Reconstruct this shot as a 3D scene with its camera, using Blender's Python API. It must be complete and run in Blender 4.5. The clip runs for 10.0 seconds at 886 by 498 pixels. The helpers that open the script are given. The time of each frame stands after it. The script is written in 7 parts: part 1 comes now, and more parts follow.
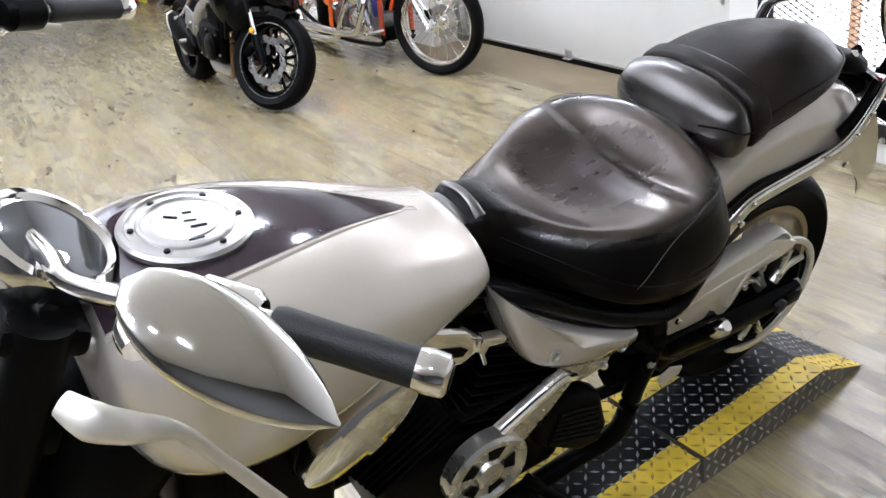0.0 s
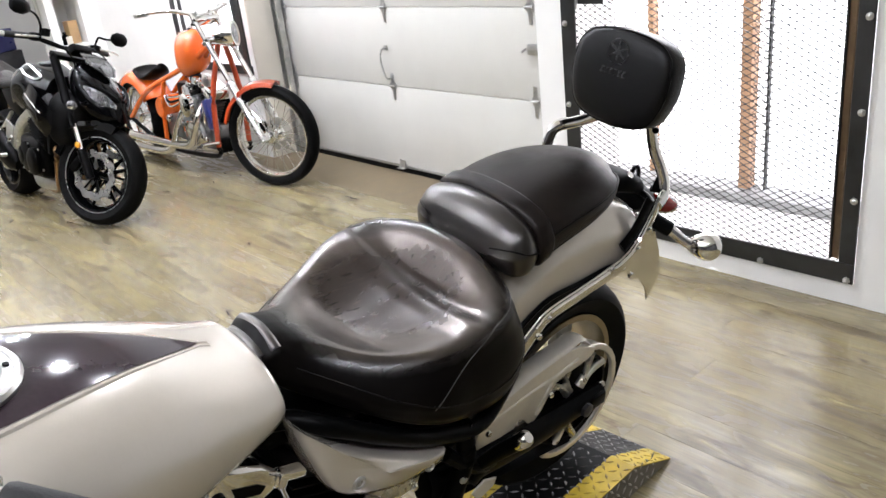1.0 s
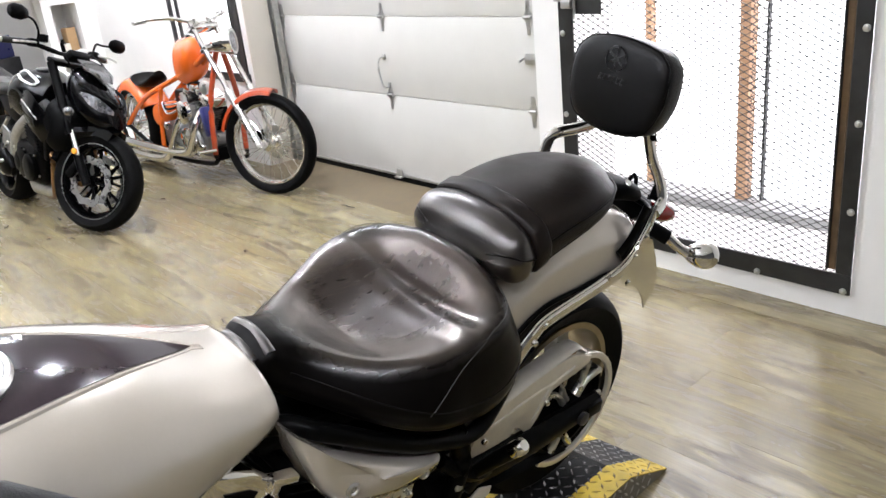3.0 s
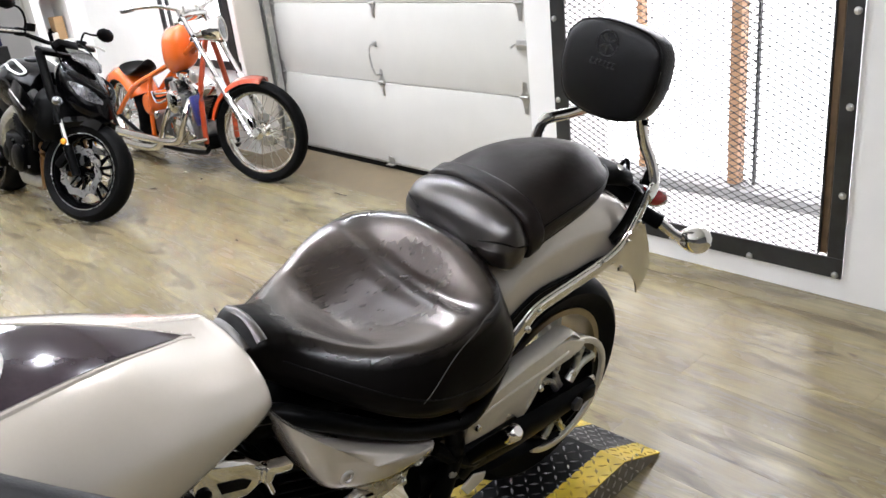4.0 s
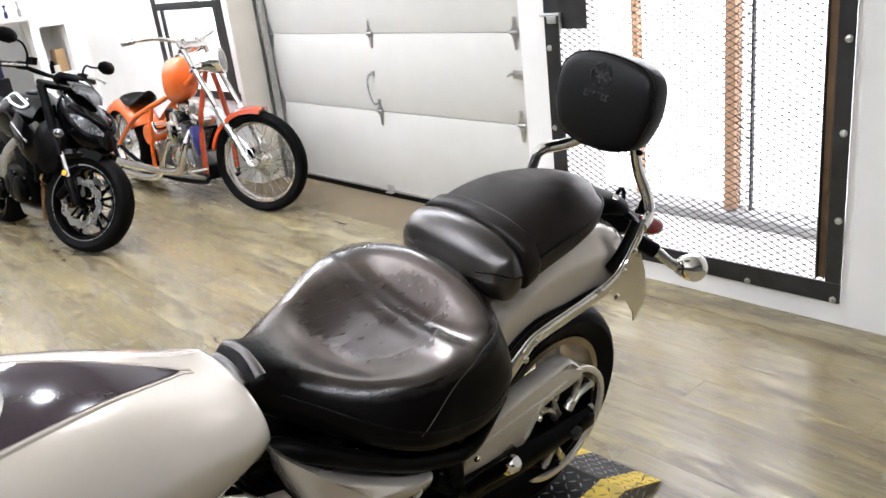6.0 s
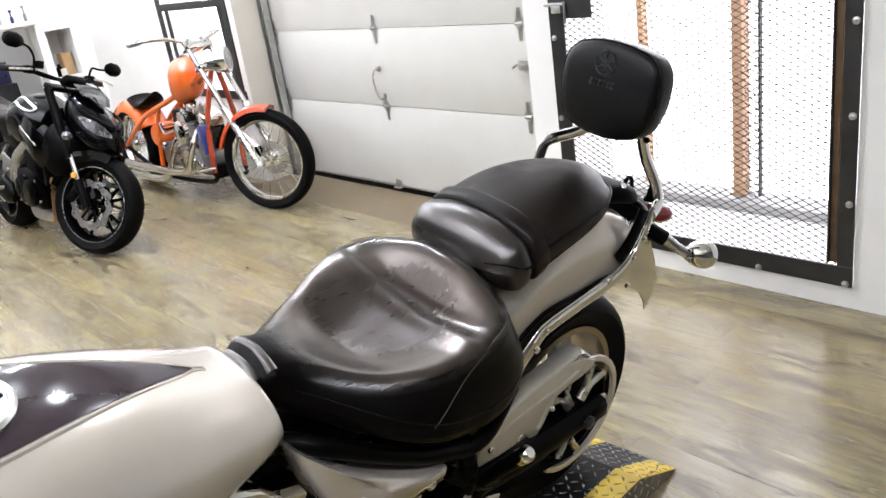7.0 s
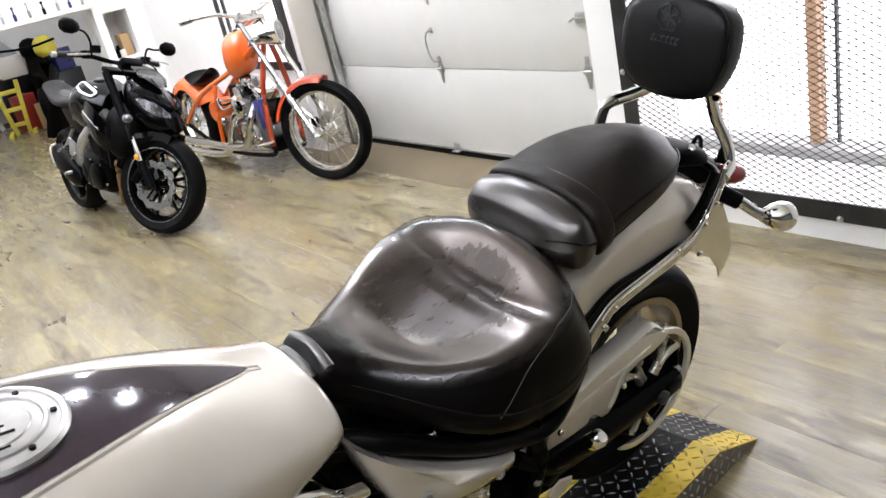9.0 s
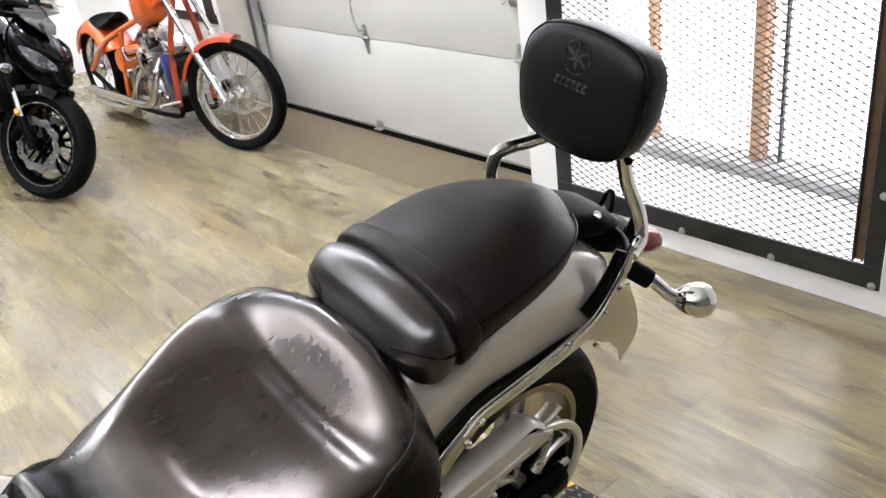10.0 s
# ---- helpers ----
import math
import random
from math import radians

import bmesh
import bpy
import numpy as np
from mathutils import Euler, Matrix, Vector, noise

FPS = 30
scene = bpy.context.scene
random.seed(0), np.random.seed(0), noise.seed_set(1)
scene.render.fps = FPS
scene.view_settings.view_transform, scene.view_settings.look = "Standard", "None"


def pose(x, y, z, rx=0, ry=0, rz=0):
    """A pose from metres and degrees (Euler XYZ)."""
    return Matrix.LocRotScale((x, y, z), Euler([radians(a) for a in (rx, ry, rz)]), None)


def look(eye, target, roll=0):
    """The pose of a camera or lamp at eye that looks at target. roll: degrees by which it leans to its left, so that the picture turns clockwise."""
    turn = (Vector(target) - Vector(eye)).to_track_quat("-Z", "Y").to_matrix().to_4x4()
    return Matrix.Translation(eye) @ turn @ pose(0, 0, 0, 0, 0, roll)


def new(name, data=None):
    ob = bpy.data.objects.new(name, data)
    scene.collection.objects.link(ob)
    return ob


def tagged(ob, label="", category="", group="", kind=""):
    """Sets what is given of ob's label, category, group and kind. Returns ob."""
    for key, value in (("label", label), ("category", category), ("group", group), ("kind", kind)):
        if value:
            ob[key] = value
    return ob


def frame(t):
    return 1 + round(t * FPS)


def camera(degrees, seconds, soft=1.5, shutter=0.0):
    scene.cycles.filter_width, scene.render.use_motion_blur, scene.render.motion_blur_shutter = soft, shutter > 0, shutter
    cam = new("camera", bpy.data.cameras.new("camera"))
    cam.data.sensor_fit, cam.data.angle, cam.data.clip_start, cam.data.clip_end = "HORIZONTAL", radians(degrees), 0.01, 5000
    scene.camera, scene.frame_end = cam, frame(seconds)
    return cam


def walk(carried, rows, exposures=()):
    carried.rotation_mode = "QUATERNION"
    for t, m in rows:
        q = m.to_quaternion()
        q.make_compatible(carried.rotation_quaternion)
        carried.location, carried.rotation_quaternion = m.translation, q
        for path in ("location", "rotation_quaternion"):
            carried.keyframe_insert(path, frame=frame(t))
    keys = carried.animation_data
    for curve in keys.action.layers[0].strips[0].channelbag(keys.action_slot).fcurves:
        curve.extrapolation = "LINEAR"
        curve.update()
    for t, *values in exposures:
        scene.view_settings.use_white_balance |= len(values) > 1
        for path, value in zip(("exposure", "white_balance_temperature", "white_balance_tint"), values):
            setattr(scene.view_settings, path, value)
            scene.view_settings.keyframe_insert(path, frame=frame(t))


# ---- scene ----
cam = camera(57.3, 10.0)
PATH = [
    (0, (3.844, -3.083, 1.413), (2.275, -2.26, 0.485), -9.3),
    (0.5, (3.881, -3.023, 1.428), (2.42, -1.961, 0.569), -7.6),
    (1, (3.915, -3.0, 1.457), (2.488, -1.82, 0.703), -6.8),
    (1.5, (3.92, -2.996, 1.455), (2.511, -1.79, 0.706), -5.8),
    (2, (3.919, -2.996, 1.459), (2.499, -1.787, 0.738), -5.8),
    (2.5, (3.913, -3.0, 1.45), (2.48, -1.806, 0.73), -6.1),
    (4, (3.909, -2.994, 1.44), (2.499, -1.796, 0.68), -6.6),
    (4.5, (3.905, -3.001, 1.435), (2.463, -1.845, 0.668), -6.2),
    (5, (3.913, -2.986, 1.449), (2.491, -1.797, 0.698), -7.7),
    (5.5, (3.918, -2.993, 1.456), (2.493, -1.776, 0.756), -6.9),
    (7, (3.922, -2.992, 1.452), (2.485, -1.797, 0.739), -8.7),
    (7.5, (3.921, -2.99, 1.446), (2.467, -1.821, 0.726), -9.9),
    (8, (3.903, -3.006, 1.448), (2.468, -1.835, 0.693), -10.1),
    (8.5, (3.875, -3.042, 1.453), (2.445, -1.877, 0.68), -11.3),
    (9, (3.872, -2.927, 1.463), (2.35, -1.889, 0.683), -13.4),
    (9.5, (3.836, -2.739, 1.498), (2.377, -1.678, 0.633), -9.9),
    (10, (3.679, -2.533, 1.493), (2.272, -1.443, 0.581), -8.2),
]
walk(cam, [(t, look(eye, target, roll)) for t, eye, target, roll in PATH], [(0.0, 0.24, 5750.0, 15.0), (1.0, 0.12, 6050.0, 15.0)])

# ---- world and light ----
world = bpy.data.worlds.new("world")
scene.world = world
world.use_nodes = True
wn = world.node_tree.nodes
sky = wn.new("ShaderNodeTexSky")
sky.sky_type, sky.sun_disc, sky.sun_elevation, sky.sun_rotation = "NISHITA", False, radians(40), radians(150)
wn["Background"].inputs[1].default_value = 0.12
world.node_tree.links.new(sky.outputs[0], wn["Background"].inputs[0])
SPOT_POWER, UP_POWER, DOOR_POWER = 19.0, 66.0, 62.0


def area_lamp(name, at, target, power, size, colour=(0.97, 0.985, 1.0), size_y=None):
    data = bpy.data.lights.new(name, "AREA")
    data.energy, data.color, data.size = power, colour, size
    data.shape = "DISK"
    if size_y:
        data.shape, data.size_y = "RECTANGLE", size_y
    ob = new(name, data)
    ob.matrix_world = look(at, target)
    return ob


# ---- materials ----
def mat(name, base, rough=0.5, metal=0.0, vary=0.12, scale=18.0, bump=0.0, bump_scale=200.0, coat=0.0, rough_vary=0.1,
        second=None, random_vary=0.0, stretch=(1, 1, 1), emit=0.0, transmission=0.0, alpha=1.0, spec=0.5):
    m = bpy.data.materials.new(name)
    m.use_nodes = True
    nt = m.node_tree
    n, l = nt.nodes, nt.links
    p = n["Principled BSDF"]
    tex = n.new("ShaderNodeTexCoord")
    mp = n.new("ShaderNodeMapping")
    mp.inputs["Scale"].default_value = stretch
    l.new(tex.outputs["Object"], mp.inputs[0])
    a, b = n.new("ShaderNodeTexNoise"), n.new("ShaderNodeTexNoise")
    a.inputs["Scale"].default_value, a.inputs["Detail"].default_value = scale, 5
    b.inputs["Scale"].default_value, b.inputs["Detail"].default_value = scale * 0.17, 3
    l.new(mp.outputs[0], a.inputs["Vector"])
    l.new(mp.outputs[0], b.inputs["Vector"])
    add = n.new("ShaderNodeMath")
    l.new(a.outputs["Fac"], add.inputs[0])
    l.new(b.outputs["Fac"], add.inputs[1])
    ramp = n.new("ShaderNodeMapRange")
    ramp.inputs["From Min"].default_value, ramp.inputs["From Max"].default_value = 0.7, 1.3
    l.new(add.outputs[0], ramp.inputs["Value"])
    mix = n.new("ShaderNodeMix")
    mix.data_type = "RGBA"
    dark = second or tuple(c * (1 - vary) for c in base)
    mix.inputs[6].default_value, mix.inputs[7].default_value = (*dark, 1), (*[min(1, c * (1 + vary * 0.5)) for c in base], 1)
    l.new(ramp.outputs[0], mix.inputs[0])
    colour = mix.outputs[2]
    if random_vary:
        info, hsv, rm = n.new("ShaderNodeObjectInfo"), n.new("ShaderNodeHueSaturation"), n.new("ShaderNodeMapRange")
        rm.inputs["To Min"].default_value, rm.inputs["To Max"].default_value = 1 - random_vary, 1 + random_vary
        l.new(info.outputs["Random"], rm.inputs["Value"])
        l.new(rm.outputs[0], hsv.inputs["Value"])
        l.new(colour, hsv.inputs["Color"])
        colour = hsv.outputs[0]
    l.new(colour, p.inputs["Base Color"])
    rr = n.new("ShaderNodeMapRange")
    rr.inputs["To Min"].default_value, rr.inputs["To Max"].default_value = max(0.02, rough * (1 - rough_vary)), min(1, rough * (1 + rough_vary))
    l.new(ramp.outputs[0], rr.inputs["Value"])
    l.new(rr.outputs[0], p.inputs["Roughness"])
    p.inputs["Metallic"].default_value = metal
    p.inputs["Coat Weight"].default_value, p.inputs["Coat Roughness"].default_value = coat, 0.05
    p.inputs["Transmission Weight"].default_value, p.inputs["Alpha"].default_value = transmission, alpha
    p.inputs["Specular IOR Level"].default_value = spec
    if emit:
        l.new(colour, p.inputs["Emission Color"])
        p.inputs["Emission Strength"].default_value = emit
    if bump:
        c, bn = n.new("ShaderNodeTexNoise"), n.new("ShaderNodeBump")
        c.inputs["Scale"].default_value, c.inputs["Detail"].default_value = bump_scale, 4
        l.new(mp.outputs[0], c.inputs["Vector"])
        l.new(c.outputs["Fac"], bn.inputs["Height"])
        bn.inputs["Strength"].default_value, bn.inputs["Distance"].default_value = bump, 0.002
        l.new(bn.outputs[0], p.inputs["Normal"])
    return m


def plank_material():
    m = bpy.data.materials.new("weathered oak vinyl")
    m.use_nodes = True
    nt = m.node_tree
    n, l = nt.nodes, nt.links
    p = n["Principled BSDF"]
    tex, info, off = n.new("ShaderNodeTexCoord"), n.new("ShaderNodeObjectInfo"), n.new("ShaderNodeVectorMath")
    shift = n.new("ShaderNodeCombineXYZ")
    k = n.new("ShaderNodeMath")
    k.operation = "MULTIPLY"
    k.inputs[1].default_value = 37.0
    l.new(info.outputs["Random"], k.inputs[0])
    for i in range(3):
        l.new(k.outputs[0], shift.inputs[i])
    l.new(tex.outputs["Object"], off.inputs[0])
    l.new(shift.outputs[0], off.inputs[1])

    def noise_of(scale, stretch, detail, lo, hi, distort=0.0):
        mp, t, r = n.new("ShaderNodeMapping"), n.new("ShaderNodeTexNoise"), n.new("ShaderNodeMapRange")
        mp.inputs["Scale"].default_value = stretch
        l.new(off.outputs[0], mp.inputs[0])
        l.new(mp.outputs[0], t.inputs["Vector"])
        t.inputs["Scale"].default_value, t.inputs["Detail"].default_value, t.inputs["Distortion"].default_value = scale, detail, distort
        r.inputs["From Min"].default_value, r.inputs["From Max"].default_value = lo, hi
        l.new(t.outputs["Fac"], r.inputs["Value"])
        return r.outputs[0]

    def blend(fac, a, b):
        x = n.new("ShaderNodeMix")
        x.data_type = "RGBA"
        l.new(fac, x.inputs[0])
        for s, v in ((6, a), (7, b)):
            if isinstance(v, tuple):
                x.inputs[s].default_value = (*v, 1)
            else:
                l.new(v, x.inputs[s])
        return x.outputs[2]

    broad = noise_of(3.0, (0.5, 2.0, 1), 6, 0.38, 0.62, 1.2)
    streak = noise_of(5.5, (0.55, 2.4, 1), 9, 0.42, 0.70, 1.4)
    grain = noise_of(26.0, (0.22, 4.0, 1), 7, 0.3, 0.75, 0.6)
    band = noise_of(1.6, (0.6, 5.0, 1), 4, 0.35, 0.65, 0.5)
    knot = noise_of(8.0, (0.6, 1.6, 1), 5, 0.62, 0.75, 0.8)
    c = blend(broad, (0.350, 0.300, 0.150), (0.270, 0.238, 0.158))
    c = blend(band, c, (0.225, 0.183, 0.092))
    c = blend(streak, c, (0.125, 0.096, 0.053))
    c = blend(knot, c, (0.080, 0.055, 0.034))
    g = n.new("ShaderNodeHueSaturation")
    v = n.new("ShaderNodeMapRange")
    v.inputs["To Min"].default_value, v.inputs["To Max"].default_value = 0.74, 1.18
    l.new(grain, v.inputs["Value"])
    l.new(v.outputs[0], g.inputs["Value"])
    l.new(c, g.inputs["Color"])
    h = n.new("ShaderNodeHueSaturation")
    v2 = n.new("ShaderNodeMapRange")
    v2.inputs["To Min"].default_value, v2.inputs["To Max"].default_value = 0.80, 1.14
    l.new(info.outputs["Random"], v2.inputs["Value"])
    l.new(v2.outputs[0], h.inputs["Value"])
    l.new(g.outputs[0], h.inputs["Color"])
    l.new(h.outputs[0], p.inputs["Base Color"])
    r = n.new("ShaderNodeMapRange")
    r.inputs["To Min"].default_value, r.inputs["To Max"].default_value = 0.20, 0.36
    l.new(streak, r.inputs["Value"])
    l.new(r.outputs[0], p.inputs["Roughness"])
    bn = n.new("ShaderNodeBump")
    bn.inputs["Strength"].default_value, bn.inputs["Distance"].default_value = 0.12, 0.001
    l.new(grain, bn.inputs["Height"])
    l.new(bn.outputs[0], p.inputs["Normal"])
    return m


def worn_leather():
    """Black leather, rubbed brown where the rider sits."""
    m = mat("worn brown-black leather", (0.0030, 0.0024, 0.0021), 0.40, vary=0.4, scale=9, bump=0.05, bump_scale=420, rough_vary=0.02, spec=0.5)
    nt = m.node_tree
    n, l = nt.nodes, nt.links
    p = n["Principled BSDF"]
    tex, mp, ln = n.new("ShaderNodeTexCoord"), n.new("ShaderNodeMapping"), n.new("ShaderNodeVectorMath")
    mp.inputs["Location"].default_value, mp.inputs["Scale"].default_value = (0.0, 0.98, -10.07), (4.2, 4.5, 13.0)
    ln.operation = "LENGTH"
    l.new(tex.outputs["Object"], mp.inputs[0])
    l.new(mp.outputs[0], ln.inputs[0])
    ns = n.new("ShaderNodeTexNoise")
    ns.inputs["Scale"].default_value, ns.inputs["Detail"].default_value, ns.inputs["Roughness"].default_value = 40, 6, 0.55
    l.new(tex.outputs["Object"], ns.inputs["Vector"])
    ad = n.new("ShaderNodeMath")
    ad.operation = "MULTIPLY_ADD"
    ad.inputs[1].default_value = 0.10
    l.new(ns.outputs["Fac"], ad.inputs[0])
    l.new(ln.outputs["Value"], ad.inputs[2])
    mr = n.new("ShaderNodeMapRange")
    for i, v in enumerate((0.75, 1.10, 1.0, 0.0)):
        mr.inputs[i + 1].default_value = v
    l.new(ad.outputs[0], mr.inputs[0])
    mix = n.new("ShaderNodeMix")
    mix.data_type = "RGBA"
    old = p.inputs["Base Color"].links[0].from_socket
    mix.inputs[7].default_value = (0.012, 0.0078, 0.0056, 1)
    l.new(old, mix.inputs[6])
    l.new(mr.outputs[0], mix.inputs[0])
    scr, scm, scf, scx = n.new("ShaderNodeTexNoise"), n.new("ShaderNodeMapping"), n.new("ShaderNodeMapRange"), n.new("ShaderNodeMix")
    scm.inputs["Scale"].default_value, scm.inputs["Rotation"].default_value = (9.0, 1.0, 1.0), (0, 0, 0.9)
    l.new(tex.outputs["Object"], scm.inputs[0])
    l.new(scm.outputs[0], scr.inputs["Vector"])
    scr.inputs["Scale"].default_value, scr.inputs["Detail"].default_value, scr.inputs["Roughness"].default_value, scr.inputs["Distortion"].default_value = 22, 7, 0.7, 0.8
    for i, v in enumerate((0.58, 0.78, 0.0, 1.0)):
        scf.inputs[i + 1].default_value = v
    l.new(scr.outputs["Fac"], scf.inputs[0])
    worn = n.new("ShaderNodeMath")
    worn.operation = "MULTIPLY"
    l.new(scf.outputs[0], worn.inputs[0])
    l.new(mr.outputs[0], worn.inputs[1])
    scx.data_type = "RGBA"
    scx.inputs[7].default_value = (0.060, 0.035, 0.022, 1)
    l.new(worn.outputs[0], scx.inputs[0])
    l.new(mix.outputs[2], scx.inputs[6])
    l.new(scx.outputs[2], p.inputs["Base Color"])
    tint = n.new("ShaderNodeMix")
    tint.data_type = "RGBA"
    tint.inputs[6].default_value, tint.inputs[7].default_value = (1, 1, 1, 1), (1.0, 0.87, 0.79, 1)
    l.new(mr.outputs[0], tint.inputs[0])
    l.new(tint.outputs[2], p.inputs["Specular Tint"])
    gloss, rough, dull = n.new("ShaderNodeValToRGB"), n.new("ShaderNodeMapRange"), n.new("ShaderNodeMath")
    ramp = gloss.color_ramp
    for at, v in ((0.13, 0.12), (0.45, 0.17), (0.60, 1.0), (0.72, 0.28), (0.79, 0.05)):
        e = ramp.elements.new(at)
        e.color = (v, v, v, 1)
    ramp.elements[0].color, ramp.elements[-1].color = (0.12, 0.12, 0.12, 1), (0.03, 0.03, 0.03, 1)
    scaled = n.new("ShaderNodeMath")
    scaled.operation = "DIVIDE"
    scaled.inputs[1].default_value = 1.42
    l.new(ad.outputs[0], scaled.inputs[0])
    p.inputs["IOR"].default_value = 1.75
    l.new(scaled.outputs[0], gloss.inputs[0])
    l.new(gloss.outputs[0], p.inputs["Specular IOR Level"])
    sc, smp = n.new("ShaderNodeTexNoise"), n.new("ShaderNodeMapping")
    smp.inputs["Scale"].default_value, smp.inputs["Rotation"].default_value = (1.0, 0.25, 1.0), (0, 0, 0.6)
    l.new(tex.outputs["Object"], smp.inputs[0])
    l.new(smp.outputs[0], sc.inputs["Vector"])
    sc.inputs["Scale"].default_value, sc.inputs["Detail"].default_value, sc.inputs["Roughness"].default_value, sc.inputs["Distortion"].default_value = 90, 5, 0.6, 0.3
    for i, v in enumerate((0.30, 0.70, 0.28, 0.32)):
        rough.inputs[i + 1].default_value = v
    l.new(sc.outputs["Fac"], rough.inputs[0])
    dull.operation = "MULTIPLY_ADD"
    dull.inputs[1].default_value = -0.09
    l.new(gloss.outputs[0], dull.inputs[0])
    l.new(rough.outputs[0], dull.inputs[2])
    l.new(dull.outputs[0], p.inputs["Roughness"])
    p.inputs["Coat Weight"].default_value, p.inputs["Coat Roughness"].default_value, p.inputs["Coat IOR"].default_value = 0.0, 0.24, 1.5
    return m


WALL = mat("white wall paint", (0.82, 0.81, 0.78), 0.55, vary=0.04, scale=6, bump=0.15, bump_scale=90)
# Invented dark tone for unseen walls, so glossy parts reflect little light.
DARKWALL = mat("dark unseen wall", (0.09, 0.09, 0.092), 0.6, vary=0.1, scale=4)
CEIL = mat("ceiling paint", (0.85, 0.85, 0.84), 0.8, vary=0.05, scale=3)
DOOR = mat("cream door paint", (0.58, 0.572, 0.53), 0.42, vary=0.05, scale=5, bump=0.08, bump_scale=260)
JAMB = mat("beige jamb paint", (0.66, 0.62, 0.54), 0.5, vary=0.06, scale=5)
PLANK = plank_material()
CONCRETE = mat("tan concrete", (0.15, 0.115, 0.065), 0.75, vary=0.2, scale=14, bump=0.3, bump_scale=120)
STEEL = mat("dark mill steel", (0.05, 0.05, 0.05), 0.45, 0.75, vary=0.35, scale=12, rough_vary=0.3, bump=0.1)
MESH = mat("dark expanded metal", (0.09, 0.088, 0.085), 0.5, 0.6, vary=0.3, scale=10)
RUST = mat("rusty steel", (0.16, 0.10, 0.05), 0.65, 0.3, vary=0.4, scale=25, bump=0.2)
GALV = mat("galvanised steel", (0.52, 0.52, 0.50), 0.38, 0.9, vary=0.25, scale=30)
CHROME = mat("chrome", (0.86, 0.85, 0.83), 0.06, 1.0, vary=0.04, scale=8, rough_vary=0.4)
ALU = mat("brushed aluminium", (0.70, 0.69, 0.66), 0.28, 0.95, vary=0.12, scale=40)
SILVER = mat("silver metallic paint", (0.60, 0.548, 0.482), 0.27, 0.5, vary=0.015, scale=200, coat=1.0, rough_vary=0.0)
GUARD = mat("bead-blasted aluminium", (0.70, 0.665, 0.59), 0.42, 0.6, vary=0.08, scale=60)
PLUM = mat("dark plum paint", (0.026, 0.017, 0.022), 0.09, 0.0, vary=0.15, scale=120, coat=0.0, rough_vary=0.02, spec=0.32)
LEATHER = worn_leather()
VINYL = mat("black seat vinyl", (0.0022, 0.0019, 0.0018), 0.36, vary=0.25, scale=14, bump=0.3, bump_scale=420, rough_vary=0.1, spec=0.12)
PILLION = mat("faded black seat leather", (0.0075, 0.0050, 0.0038), 0.40, vary=0.75, scale=16, bump=0.35, bump_scale=380, rough_vary=0.35, spec=0.19)
PILLION.node_tree.nodes["Principled BSDF"].inputs["Specular Tint"].default_value = (1.0, 0.95, 0.91, 1)
ROLL = mat("scuffed black leather", (0.005, 0.0038, 0.0032), 0.29, vary=0.35, scale=60, bump=0.0, rough_vary=0.03, spec=0.72)
ROLL.node_tree.nodes["Principled BSDF"].inputs["IOR"].default_value = 1.65
ROLL.node_tree.nodes["Principled BSDF"].inputs["Specular Tint"].default_value = (1.0, 0.95, 0.91, 1)
PAD = mat("black backrest vinyl", (0.0020, 0.0018, 0.0018), 0.36, vary=0.2, scale=14, bump=0.30, bump_scale=420, rough_vary=0.08, spec=0.20)
EMBOSS = mat("embossed dark vinyl", (0.012, 0.012, 0.012), 0.28, vary=0.2, scale=40, spec=0.7)
SEAM = mat("grey stitching", (0.040, 0.038, 0.036), 0.6, vary=0.3, scale=400)
POLISHED = mat("polished cast aluminium", (0.78, 0.76, 0.72), 0.16, 1.0, vary=0.08, scale=30, rough_vary=0.3)
CAPMETAL = mat("satin cap metal", (0.46, 0.45, 0.43), 0.34, 0.9, vary=0.12, scale=60)
BLACK = mat("satin black paint", (0.0014, 0.0014, 0.0014), 0.34, 0.0, vary=0.3, scale=25, bump=0.05, spec=0.06)
GLOSSBLACK = mat("gloss black paint", (0.0016, 0.0016, 0.0018), 0.11, 0.0, vary=0.2, scale=20, spec=0.15)
PLASTIC = mat("matte black plastic", (0.0024, 0.0024, 0.0024), 0.48, vary=0.25, scale=40, bump=0.12, spec=0.05)
RUBBER = mat("tyre rubber", (0.0035, 0.0035, 0.0035), 0.55, vary=0.25, scale=30, bump=0.2, bump_scale=150, spec=0.05)
GRIP = mat("grip rubber", (0.010, 0.010, 0.010), 0.5, vary=0.2, scale=40, bump=0.3, bump_scale=500, spec=0.3)
ORANGE = mat("orange paint", (0.70, 0.125, 0.010), 0.25, 0.0, vary=0.04, scale=20, coat=1.0, rough_vary=0.02)
DARKORANGE = mat("deep orange frame paint", (0.42, 0.055, 0.012), 0.3, 0.1, vary=0.15, scale=30, coat=0.8)
YELLOW = mat("worn yellow deck paint", (0.66, 0.47, 0.03), 0.45, vary=0.3, scale=22, rough_vary=0.3, bump=0.15)
DECK = mat("worn black deck paint", (0.005, 0.005, 0.0055), 0.42, 0.1, vary=0.4, scale=26, rough_vary=0.35, bump=0.1, spec=0.16)
TREAD = mat("bare tread plate", (0.62, 0.60, 0.56), 0.30, 0.9, vary=0.3, scale=30)
YELLOWTREAD = mat("yellow paint worn dark on the tread", (0.40, 0.27, 0.02), 0.5, vary=0.6, scale=40, rough_vary=0.3)
DECKTREAD = mat("bare metal tread tops", (0.22, 0.22, 0.22), 0.30, 0.6, vary=0.6, scale=18, rough_vary=0.4)
